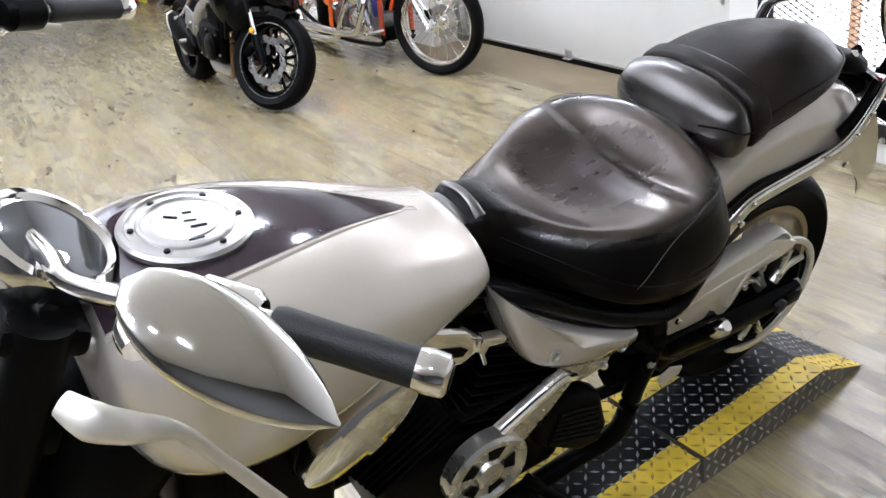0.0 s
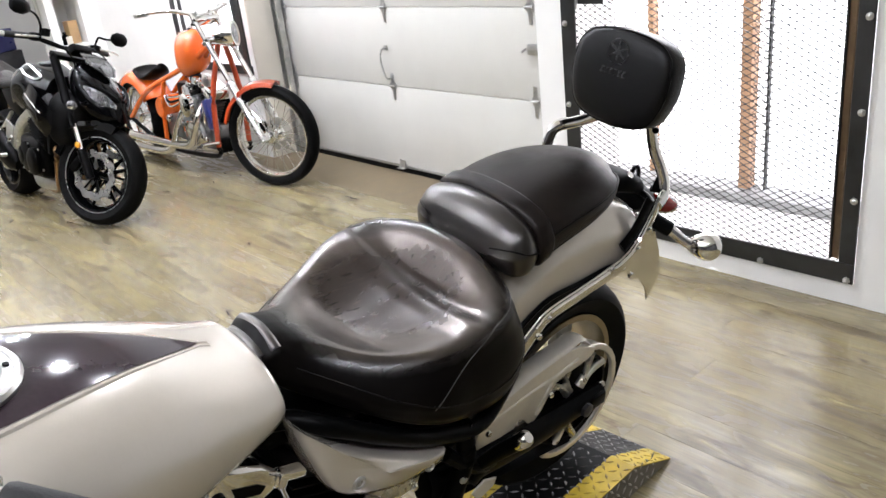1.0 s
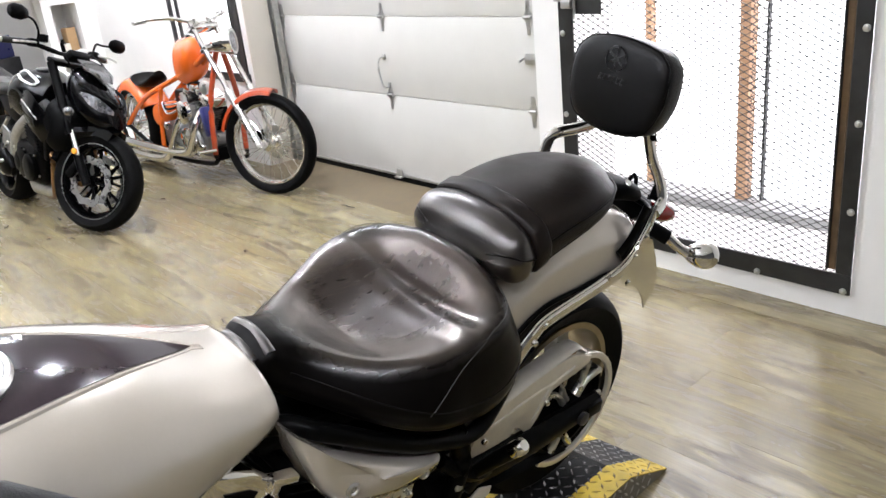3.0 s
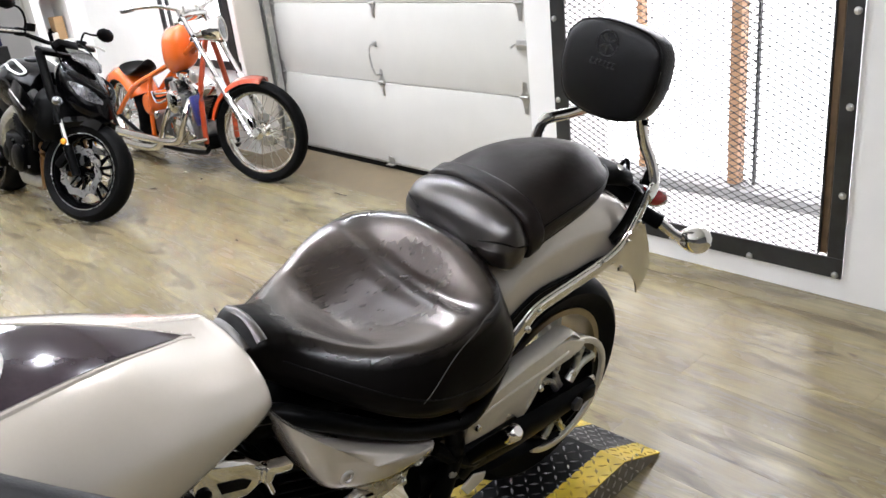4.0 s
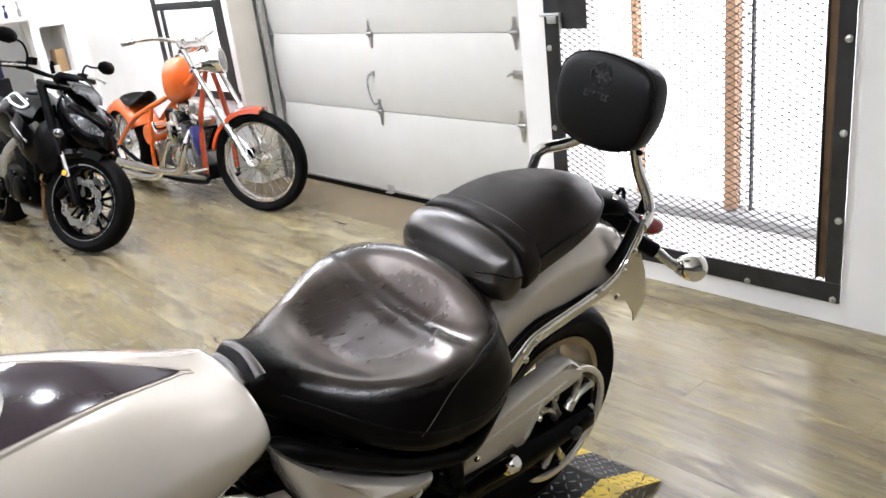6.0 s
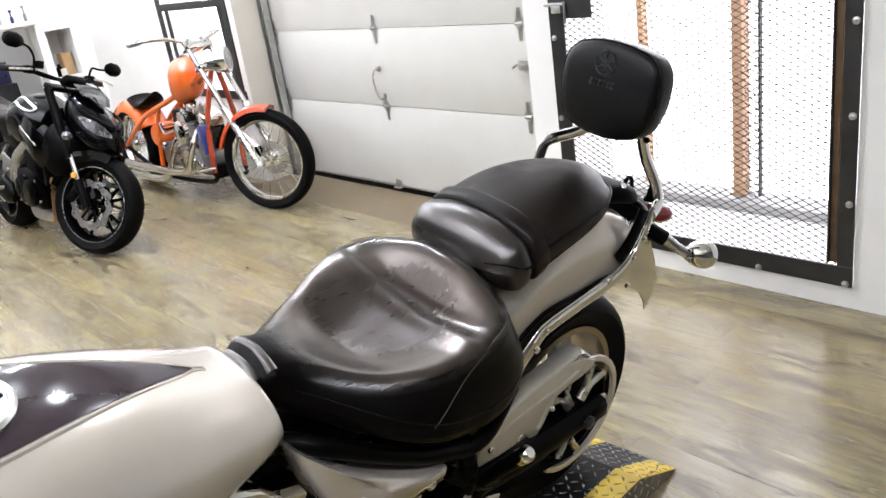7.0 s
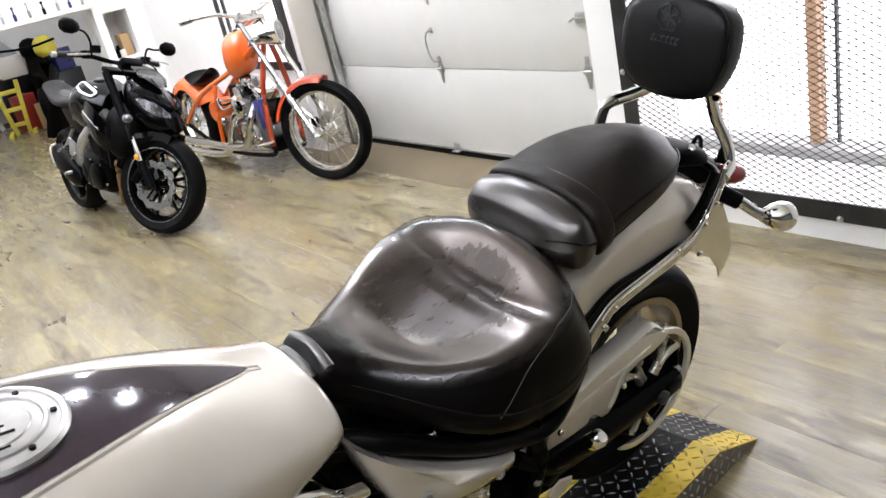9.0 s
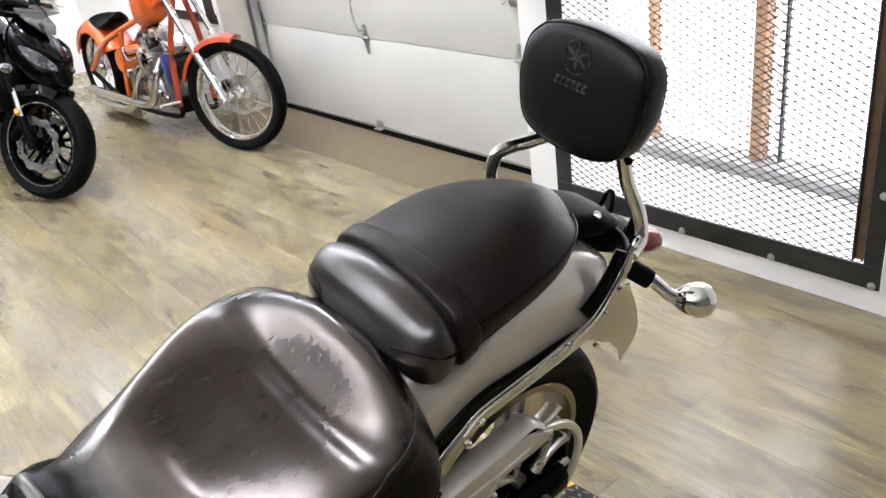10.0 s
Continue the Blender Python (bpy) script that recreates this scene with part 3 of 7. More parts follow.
# ---- window with a steel grille ----
win = empty("window_2", pose(0, 0, 0), "window with a dark steel frame and grille in the white wall", "window")
win["kind"] = "structure"
for s in (box(WIN_R - WIN_L + 0.1, 0.012, 0.06, ((WIN_L + WIN_R) / 2, fy, WIN_B + 0.0)), box(0.06, 0.012, WIN_T - WIN_B, (WIN_L, fy, (WIN_T + WIN_B) / 2 + 0.03)), box(0.06, 0.012, WIN_T - WIN_B, (WIN_R, fy, (WIN_T + WIN_B) / 2 + 0.03)), box(WIN_R - WIN_L - 0.06, 0.012, 0.05, ((WIN_L + WIN_R) / 2, fy, 1.25)), box(0.04, 0.012, 0.6, (WIN_R - 0.09, fy + 0.014, 0.94)), box(0.04, 0.012, 0.6, (WIN_L + 0.09, fy + 0.014, 0.94))):
    part("frame_bar", s, STEEL, win)
part("mesh_panel", expanded_metal(WIN_L + 0.03, WIN_R - 0.03, WIN_B + 0.03, WIN_T, 0.05, 0.013, 0.002, fy + 0.012, 0.002), MESH, win, sharp=20)

# ---- riding platform under the silver motorcycle ----
PX0, PX1, PH = 2.552, 2.852, 0.08


def tread_marks(x0, x1, y0, y1, z, m=None, step=0.027, size=0.0125):
    """Raised lozenges that lie crosswise in turn, as on tread plate."""
    v, f = [], []
    i = 0
    y = y0 + step / 2
    while y < y1:
        j = 0
        x = x0 + step / 2
        while x < x1:
            a = radians(45 if (i + j) % 2 else -45)
            ca, sa = math.cos(a), math.sin(a)
            k = len(v)
            for px, py, pz in ((-size, 0, 0), (0, -size * 0.3, 0), (size, 0, 0), (0, size * 0.3, 0), (-size * 0.45, 0, 0.0022), (size * 0.45, 0, 0.0022)):
                v.append((x + px * ca - py * sa, y + px * sa + py * ca, z + pz))
            f += [(k, k + 1, k + 4), (k + 1, k + 2, k + 5), (k + 1, k + 5, k + 4), (k + 2, k + 3, k + 5), (k + 3, k, k + 4), (k + 3, k + 4, k + 5)]
            x += step
            j += 1
        y += step
        i += 1
    g = Geo()
    g.v, g.f = [Vector(p) for p in v], f
    return g.moved(m) if m else g


def platform(name, y0, y1, ramp, label):
    e = empty(name, pose(PX1, -1.40, 0, 0, 0, 2.7) @ pose(-PX1, 1.405, 0), label, "platform", "platform sections")
    yr = y1 - 0.172 if ramp else y1
    body = Geo([(PX0, y0, 0), (PX1, y0, 0), (PX1, y1, 0), (PX0, y1, 0), (PX0, y0, PH), (PX1, y0, PH), (PX1, yr, PH), (PX0, yr, PH), (PX1, y1, 0.004), (PX0, y1, 0.004)],
               [(0, 1, 5, 4), (1, 2, 8, 6, 5), (0, 4, 7, 9, 3), (4, 5, 6, 7), (7, 6, 8, 9), (2, 3, 9, 8), (0, 3, 2, 1)])
    part("body", body, SIDEPLATE, e, "bare tread plate side", sharp=20)
    slope = math.atan2(PH - 0.004, y1 - yr) if ramp else 0
    run = math.hypot(PH - 0.004, y1 - yr) if ramp else 0
    for nm, x0, x1, m in (("edge_stripe", PX0 - 0.002, PX0 + 0.075, YELLOW), ("deck", PX0 + 0.075, PX1 - 0.075, DECK), ("edge_stripe", PX1 - 0.075, PX1 + 0.002, YELLOW)):
        g, marks = box(x1 - x0, yr - y0, 0.003, ((x0 + x1) / 2, (y0 + yr) / 2, PH + 0.0015)), tread_marks(x0, x1, y0, yr, PH + 0.003)
        if ramp:
            t = pose(0, yr, PH, -math.degrees(slope))
            g, marks = g + box(x1 - x0, run, 0.003, ((x0 + x1) / 2, run / 2, 0.0015)).moved(t), marks + tread_marks(x0, x1, 0, run, 0.003).moved(t)
        strip = part(nm, g, m, e, "worn yellow painted edge" if m is YELLOW else "black painted tread deck", sharp=20)
        part("tread", marks, YELLOWTREAD if m is YELLOW else DECKTREAD, strip, "raised tread worn through the paint", sharp=20)
    side = tread_marks(y0, y1 - (0.06 if ramp else 0), 0.0, PH, 0.0, SIDE @ pose(0, 0, PX1 + 0.0005))
    part("side_tread", side, TREAD, e, sharp=20)
    return e


platform("ramp_platform", -2.018, -1.405, True, "tread-plate ramp section with yellow edges on the floor")
platform("wheel_platform", -4.4, -2.034, False, "tread-plate platform with yellow edges on the floor")

# ---- silver cruiser motorcycle ----
BIKE = pose(2.6345, -2.0, 0.0886, 0, 12.0, 0)
bike = empty("motorcycle", BIKE, "silver cruiser motorcycle with worn black leather seat on the platform", "motorcycle")
AXLE = (0.0, 0.258, 0.297)
BARS = pose(0.1113, 0, 0.0077, 0, -8, 0)   # bars and gauge turned against the lean

# tank: tables along the bike of half width, crown height, lower edge
TANK_W = [(-1.10, 0.10), (-1.06, 0.17), (-1.00, 0.207), (-0.92, 0.222), (-0.82, 0.215), (-0.72, 0.194), (-0.64, 0.172), (-0.57, 0.152), (-0.54, 0.141), (-0.525, 0.132), (-0.514, 0.118), (-0.508, 0.098)]
TANK_T = [(-1.10, 0.86), (-1.06, 0.905), (-1.00, 0.925), (-0.92, 0.925), (-0.82, 0.905), (-0.72, 0.876), (-0.64, 0.845), (-0.57, 0.815), (-0.54, 0.804), (-0.525, 0.798), (-0.514, 0.790), (-0.508, 0.778)]
TANK_B = [(-1.10, 0.74), (-1.06, 0.69), (-1.00, 0.665), (-0.92, 0.662), (-0.82, 0.675), (-0.72, 0.69), (-0.64, 0.700), (-0.57, 0.709), (-0.54, 0.714), (-0.525, 0.719), (-0.514, 0.727), (-0.508, 0.736)]


def tank_half(y):
    w, t, b = (smoothlerp(tab, y) for tab in (TANK_W, TANK_T, TANK_B))
    f = min(1, max(0, (y + 1.0) / 0.45))
    n, zc = 3.1 - 0.9 * f, b + (0.34 - 0.06 * f) * (t - b)
    over = [Vector((w * math.sin(q) ** (2 / n), 0, zc + (t - zc) * math.cos(q) ** (2 / n))) for q in np.linspace(0, math.pi / 2 - 0.0001, 22)]
    return over + catmull([(w, 0, zc), (0.96 * w, 0, b + 0.10 * (t - b)), (0.82 * w, 0, b), (0.4 * w, 0, b + 0.005)], 3)[1:]


def tank_ring(y):
    h = tank_half(y)
    return [Vector((p.x, y, p.z)) for p in h] + [Vector((-p.x, y, p.z)) for p in h[:0:-1]]


def tank_top(x, y):
    h = tank_half(y)[:22]
    return float(np.interp(abs(x), [p.x for p in h], [p.z for p in h]))


ys = list(np.linspace(-1.10, -0.53, 46))
tail_end = [[Vector((p.x * k, -0.53 + 0.024 * math.sqrt(1 - k * k) * (0.6 + 0.4 * k), 0.765 + (p.z - 0.765) * (0.25 + 0.75 * k))) for p in tank_ring(-0.53)] for k in (0.985, 0.95, 0.88, 0.75, 0.5)]
tank = part("fuel_tank", loft([tank_ring(y) for y in ys] + tail_end), SILVER, bike, "silver metallic fuel tank", sharp=60)
STRIPE = [(-1.08, 0.10), (-1.02, 0.120), (-0.96, 0.122), (-0.88, 0.108), (-0.80, 0.083), (-0.72, 0.054), (-0.66, 0.031), (-0.61, 0.010), (-0.592, 0.0005)]
g = Geo()
rows = list(np.linspace(-1.06, -0.592, 40))
for y in rows:
    w = smoothlerp(STRIPE, y)
    g.v += [Vector((w * u, y, tank_top(w * u, y) + 0.0022)) for u in np.linspace(-1, 1, 13)]
for i in range(len(rows) - 1):
    g.f += [(13 * i + j, 13 * i + j + 1, 13 * i + j + 14, 13 * i + j + 13) for j in range(12)]
part("tank_panel", g, PLUM, tank, "dark plum painted centre panel", sharp=60)
for s in (-1, 1):
    pts = [(s * (smoothlerp(STRIPE, y) + 0.004), y, tank_top(smoothlerp(STRIPE, y) + 0.004, y) - 0.0015) for y in np.linspace(-1.06, -0.575, 26)]
    part("panel_bead", tube(pts, [0.006, 0.006, 0.005, 0.003], 8, 2), SILVER, tank)
CAP = pose(0.0, -0.918, 0.926, -7.0)
cap = part("filler_cap", lathe([(0.086, -0.004), (0.088, 0.004), (0.084, 0.009), (0.078, 0.010), (0.076, 0.007), (0.064, 0.008), (0.062, 0.011), (0.058, 0.012), (0.056, 0.009), (0.044, 0.010), (0.042, 0.012), (0.001, 0.013)], 56, CAP), CAPMETAL, tank, "round brushed aluminium filler cap")
for i in range(6):
    a = 2 * math.pi * i / 6 + 0.4
    part("screw", lathe([(0.0042, 0), (0.0042, 0.003), (0.0015, 0.0032)], 10, CAP @ pose(0.069 * math.cos(a), 0.069 * math.sin(a), 0.0072)), BLACK, cap)
for x, y, w, r in ((-0.012, -0.016, 0.018, 55), (-0.014, 0.006, 0.012, 80), (0.006, 0.004, 0.016, 80), (0.022, 0.010, 0.02, 85), (0.05, -0.002, 0.02, 90)):
    part("mark", box(w, 0.0035, 0.001, (0, 0, 0)).moved(CAP @ pose(x, y, 0.0132, 0, 0, r)), BLACK, cap)

# rider's seat: half width of its crown, height of its crown, skirt width and lower edge along the bike
SEAT_R = [(-0.524, 0.028), (-0.510, 0.048), (-0.49, 0.058), (-0.46, 0.056), (-0.42, 0.072), (-0.38, 0.102), (-0.34, 0.130), (-0.30, 0.156), (-0.26, 0.177), (-0.22, 0.191), (-0.17, 0.200), (-0.12, 0.199), (-0.085, 0.187), (-0.06, 0.167), (-0.04, 0.140), (-0.02, 0.098), (-0.005, 0.05)]
SEAT_C = [(-0.524, 0.778), (-0.512, 0.796), (-0.49, 0.811), (-0.465, 0.808), (-0.44, 0.801), (-0.41, 0.797), (-0.37, 0.797), (-0.33, 0.800), (-0.28, 0.806), (-0.22, 0.812), (-0.16, 0.816), (-0.10, 0.817), (-0.06, 0.812), (-0.03, 0.799), (-0.015, 0.785), (-0.005, 0.765)]
SEAT_W = [(-0.524, 0.036), (-0.508, 0.062), (-0.48, 0.080), (-0.45, 0.102), (-0.41, 0.142), (-0.36, 0.184), (-0.32, 0.206), (-0.28, 0.219), (-0.24, 0.227), (-0.20, 0.231), (-0.15, 0.233), (-0.10, 0.228), (-0.06, 0.216), (-0.035, 0.199), (-0.015, 0.170), (-0.005, 0.14)]
SEAT_B = [(-0.524, 0.762), (-0.51, 0.745), (-0.485, 0.725), (-0.45, 0.704), (-0.40, 0.682), (-0.34, 0.655), (-0.28, 0.628), (-0.22, 0.605), (-0.16, 0.590), (-0.10, 0.588), (-0.05, 0.604), (-0.02, 0.630), (-0.005, 0.66)]
SEAT_X = [(-0.524, 0.0), (-0.45, 0.006), (-0.36, 0.013), (-0.28, 0.009), (-0.20, -0.004), (-0.12, -0.010), (0.0, -0.010)]


def smoothstep(v):
    v = min(1.0, max(0.0, v))
    return v * v * (3 - 2 * v)


def seat_bowl(x, y, r, k):
    """Depth of the dished top inside its rolled rim, with a soft ridge before the rear bolster."""
    u = min(1.0, abs(x) / r)
    along = smoothstep((y + 0.47) / 0.15) * smoothstep((-0.028 - y) / 0.125)
    dish = k * (1 - u ** 2.9) + 0.025 * (1 - u * u) ** 1.3
    ridge = 0.0070 * math.exp(-((y + 0.168) / 0.027) ** 2) - 0.0045 * math.exp(-((y + 0.110) / 0.030) ** 2)
    return along * (dish - ridge * max(0, 1 - u ** 6))


def seat_half(y):
    r, c, w, b = (smoothlerp(tab, y) for tab in (SEAT_R, SEAT_C, SEAT_W, SEAT_B))
    r *= 1.05
    d, k, o = c - b, 0.24 * r, max(0.012, w - r)
    h = catmull([(0, 0, c), (0.30 * r, 0, c - 0.06 * k), (0.55 * r, 0, c - 0.20 * k), (0.80 * r, 0, c - 0.52 * k), (r, 0, c - k), (r + 0.48 * o, 0, c - k - 0.30 * (0.72 * d - k)), (w - 0.04 * o, 0, c - 0.66 * d), (w, 0, c - 0.80 * d), (w * 0.985, 0, b + 0.09 * d), (w * 0.90, 0, b), (0.45 * w, 0, b - 0.004)], 5)
    z = [p.z - seat_bowl(p.x, y, r, k) for p in h]
    for _ in range(9):
        z = [(z[i - 1] + 2 * z[i] + z[i + 1]) / 4 if 10 < i < 29 else z[i] for i in range(len(z))]
    return [Vector((p.x, 0, q)) for p, q in zip(h, z)]


def seat_place(x, y, z):
    return Vector((x + smoothlerp(SEAT_X, y), y, z - 0.045 * x))


def seat_ring(y):
    h = seat_half(y)
    return [seat_place(p.x, y, p.z) for p in h] + [seat_place(-p.x, y, p.z) for p in h[:0:-1]]


def skirt_point(s, y, z, off=0.0006):
    h = seat_half(y)[20:44]
    x = float(np.interp(-z, [-p.z for p in h], [p.x for p in h]))
    return seat_place(s * (x + off), y, z)


seat = part("seat", loft([seat_ring(y) for y in np.linspace(-0.524, -0.005, 150)]), LEATHER, bike, "worn black leather rider's seat", sharp=70)
for s in (-1, 1):
    part("seat_seam", tube([skirt_point(s, y, lerp(SEAT_B, y) + 0.050) for y in np.linspace(-0.47, -0.03, 26)], 0.0016, 6, 1), VINYL, seat)
    pts = []
    for u in np.linspace(0, 1, 26):
        y = -0.022 - 0.275 * u
        c = smoothlerp(SEAT_C, y)
        pts.append(skirt_point(s, y, c - 0.24 * smoothlerp(SEAT_R, y) - 0.002 - 0.085 * max(0, (u - 0.30) / 0.7) ** 1.6))
    part("seat_seam", tube(pts, 0.0009, 6, 1), SEAM, seat, "pale stitched seam")
for y, r, lift in ((-0.509, 0.0105, -0.004), (-0.484, 0.0105, -0.004)):
    lip = [Vector((p.x, y - 0.004 * abs(p.x) / 0.06, p.z + lift - 0.004)) for p in (seat_ring(y)[j] for j in list(range(-16, 0)) + list(range(0, 17)))]
    part("nose_roll", tube(lip, r, 10, 1), ROLL, seat)

# pillion seat with a padded front roll and a strap
PIL_X = -0.012
PIL_W = [(-0.030, 0.085), (-0.022, 0.118), (-0.008, 0.137), (0.02, 0.146), (0.08, 0.150), (0.16, 0.152), (0.22, 0.149), (0.28, 0.136), (0.33, 0.113), (0.37, 0.080), (0.393, 0.046), (0.404, 0.014)]
PIL_T = [(-0.030, 0.815), (-0.022, 0.838), (-0.008, 0.854), (0.02, 0.867), (0.08, 0.882), (0.16, 0.893), (0.25, 0.894), (0.32, 0.886), (0.37, 0.872), (0.393, 0.858), (0.404, 0.838)]
PIL_B = [(-0.030, 0.795), (-0.022, 0.775), (-0.008, 0.765), (0.03, 0.765), (0.10, 0.786), (0.20, 0.806), (0.28, 0.815), (0.35, 0.818), (0.404, 0.822)]


def pil_ring(y, grow=0.0):
    w, t, b = (smoothlerp(tab, y) for tab in (PIL_W, PIL_T, PIL_B))
    w, t, b = w + grow, t + grow, b - grow * 0.5
    d = t - b
    h = catmull([(0, 0, t), (0.36 * w, 0, t - 0.003), (0.66 * w, 0, t - 0.013), (0.86 * w, 0, t - 0.028), (0.96 * w, 0, t - 0.36 * d - 0.012), (1.0 * w, 0, t - 0.62 * d), (0.975 * w, 0, b + 0.10 * d), (0.86 * w, 0, b), (0.4 * w, 0, b)], 4)
    return [Vector((p.x + PIL_X, y, p.z)) for p in h] + [Vector((-p.x + PIL_X, y, p.z)) for p in h[:0:-1]]


pillion = part("pillion_seat", loft([pil_ring(y) for y in np.linspace(0.055, 0.404, 44)]), PILLION, bike, "black vinyl pillion seat", sharp=70)
part("front_roll", loft([pil_ring(y, 0.008 * math.sin(math.pi * min(1, max(0, (y + 0.030) / 0.078))) - 0.004 * max(0, (y - 0.03) / 0.018)) for y in np.linspace(-0.030, 0.048, 20)]), ROLL, pillion, "worn leather front roll", sharp=70)
part("strap", loft([pil_ring(y, gr) for y, gr in ((0.046, -0.004), (0.049, 0.004), (0.053, 0.006), (0.078, 0.006), (0.083, 0.004), (0.084, -0.002))]), PILLION, pillion, sharp=70)
for k in (18, 26):
    for s in (1, -1):
        pts = [(s * (p.x - PIL_X + 0.0006) + PIL_X, y, p.z + 0.0006) for y in np.linspace(0.086, 0.400, 26) for p in (pil_ring(y)[k],)]
        part("piping", tube(pts, 0.0022, 6, 1), VINYL, pillion)
for s in (1, -1):
    part("roll_pleat", tube([(s * (p.x - PIL_X + 0.001) + PIL_X, y, p.z + 0.001) for y, k in ((-0.026, 10), (-0.012, 14), (0.012, 18), (0.040, 20)) for p in (pil_ring(y, 0.005)[k],)], 0.002, 6, 4), VINYL, pillion)

# backrest
BACK = pose(-0.010, 0.462, 1.030, 90 - 10, 0, 0)
outline = [(-0.100, 0.092), (-0.055, 0.104), (0.0, 0.108), (0.055, 0.104), (0.100, 0.092), (0.130, 0.060), (0.138, 0.010), (0.134, -0.040), (0.110, -0.098), (0.062, -0.122), (0.0, -0.128), (-0.062, -0.122), (-0.110, -0.098), (-0.134, -0.040), (-0.138, 0.010), (-0.130, 0.060)]
ring = catmull([(x * 0.92, y * 0.88, 0) for x, y in outline + outline[:1]], 4)[:-1]
rings = []
for sc, z in ((0.80, -0.040), (0.93, -0.037), (0.985, -0.027), (1.0, -0.010), (1.0, 0.010), (0.985, 0.021), (0.955, 0.029), (0.90, 0.034), (0.80, 0.037), (0.55, 0.040), (0.05, 0.041)):
    rings.append([BACK @ Vector((p.x * sc, p.y * sc, z)) for p in ring])
back = part("backrest", loft(rings), PAD, bike, "black vinyl backrest pad with an embossed mark", sharp=60)
part("piping", tube([BACK @ Vector((p.x * 0.972, p.y * 0.972, 0.0255)) for p in ring + ring[:1]], 0.0028, 6, 1), VINYL, back)
part("embossed_ring", lathe([(0.0235, 0.0), (0.0245, 0.003), (0.0275, 0.003), (0.0285, 0.0)], 40, BACK @ pose(-0.006, 0.047, 0.0385), closed=True), EMBOSS, back)
for r in (0, 60, 120):
    part("embossed_bar", box(0.0045, 0.046, 0.005, bevel=0.001, segs=1).moved(BACK @ pose(-0.006, 0.047, 0.0392, 0, 0, r)), EMBOSS, back)
for i in range(6):
    part("embossed_bar", box(0.0085, 0.0035, 0.005, bevel=0.001, segs=1).moved(BACK @ pose(-0.034 + 0.0112 * i, 0.0095, 0.0395, 0, 0, 0)), EMBOSS, back)
    part("embossed_bar", box(0.0035, 0.0125, 0.005, bevel=0.001, segs=1).moved(BACK @ pose(-0.037 + 0.0112 * i, 0.004, 0.0395, 0, 0, -22)), EMBOSS, back)
    part("embossed_bar", box(0.0085, 0.003, 0.005, bevel=0.001, segs=1).moved(BACK @ pose(-0.036 + 0.0112 * i, -0.0015, 0.0395, 0, 0, 0)), EMBOSS, back)

# fender rails and sissy bar posts
for s in (1, -1):
    rail = part("fender_rail", tube([(s * 0.132, 0.012, 0.562), (s * 0.132, 0.040, 0.588), (s * 0.132, 0.072, 0.612), (s * 0.132, 0.105, 0.629), (s * 0.132, 0.20, 0.638), (s * 0.132, 0.30, 0.647), (s * 0.132, 0.365, 0.661), (s * 0.131, 0.405, 0.692), (s * 0.130, 0.440, 0.742), (s * 0.128, 0.462, 0.782)], [0.020, 0.019, 0.018, 0.017, 0.017, 0.018, 0.020, 0.017, 0.014, 0.012], 12, 6, 0.5, (1, 0, 0)), CHROME if s < 0 else POLISHED, bike, "polished aluminium fender rail")
    part("rail_edge", tube([(s * 0.139, 0.060, 0.617), (s * 0.139, 0.102, 0.641), (s * 0.139, 0.20, 0.651), (s * 0.139, 0.30, 0.660), (s * 0.139, 0.358, 0.675), (s * 0.138, 0.396, 0.704), (s * 0.137, 0.430, 0.752)], 0.0042, 8, 6), CHROME, rail)
    post = [(0.129, 0.455, 0.765), (0.119, 0.492, 0.782), (0.102, 0.494, 0.828), (0.078, 0.482, 0.882), (0.062, 0.476, 0.945), (0.058, 0.48, 0.99)] if s > 0 else [(-0.130, 0.425, 0.742), (-0.131, 0.372, 0.825), (-0.127, 0.372, 0.872), (-0.120, 0.388, 0.892), (-0.108, 0.450, 0.893), (-0.092, 0.505, 0.905), (-0.075, 0.505, 0.96)]
    part("backrest_post", tube(post, 0.0145, 12, 6, 0.8, (1, 0, 0)), CHROME, rail, "chrome sissy bar post")
    part("bracket", tube([(s * 0.122, 0.352, 0.690), (s * 0.124, 0.392, 0.725), (s * 0.123, 0.432, 0.785)], 0.0065, 8, 4, 3.0, (0, -0.6, 0.8)), BLACK, rail)
    for y, z in ((0.066, 0.597), (0.092, 0.630), (0.374, 0.620), (0.385, 0.684), (0.418, 0.722), (0.300, 0.664)):
        part("bolt", lathe([(0.0075, 0), (0.0075, 0.005), (0.005, 0.007), (0.001, 0.007)], 12, pose(s * 0.140, y, z) @ pose(0, 0, 0, 0, 90 * s, 0)), CHROME, rail)
    part("bolt", lathe([(0.007, 0), (0.007, 0.004), (0.004, 0.006), (0.001, 0.006)], 12, pose(s * 0.083, 0.472, 0.925) @ pose(0, 0, 0, 70, 0, 0)), BLACK, rail)

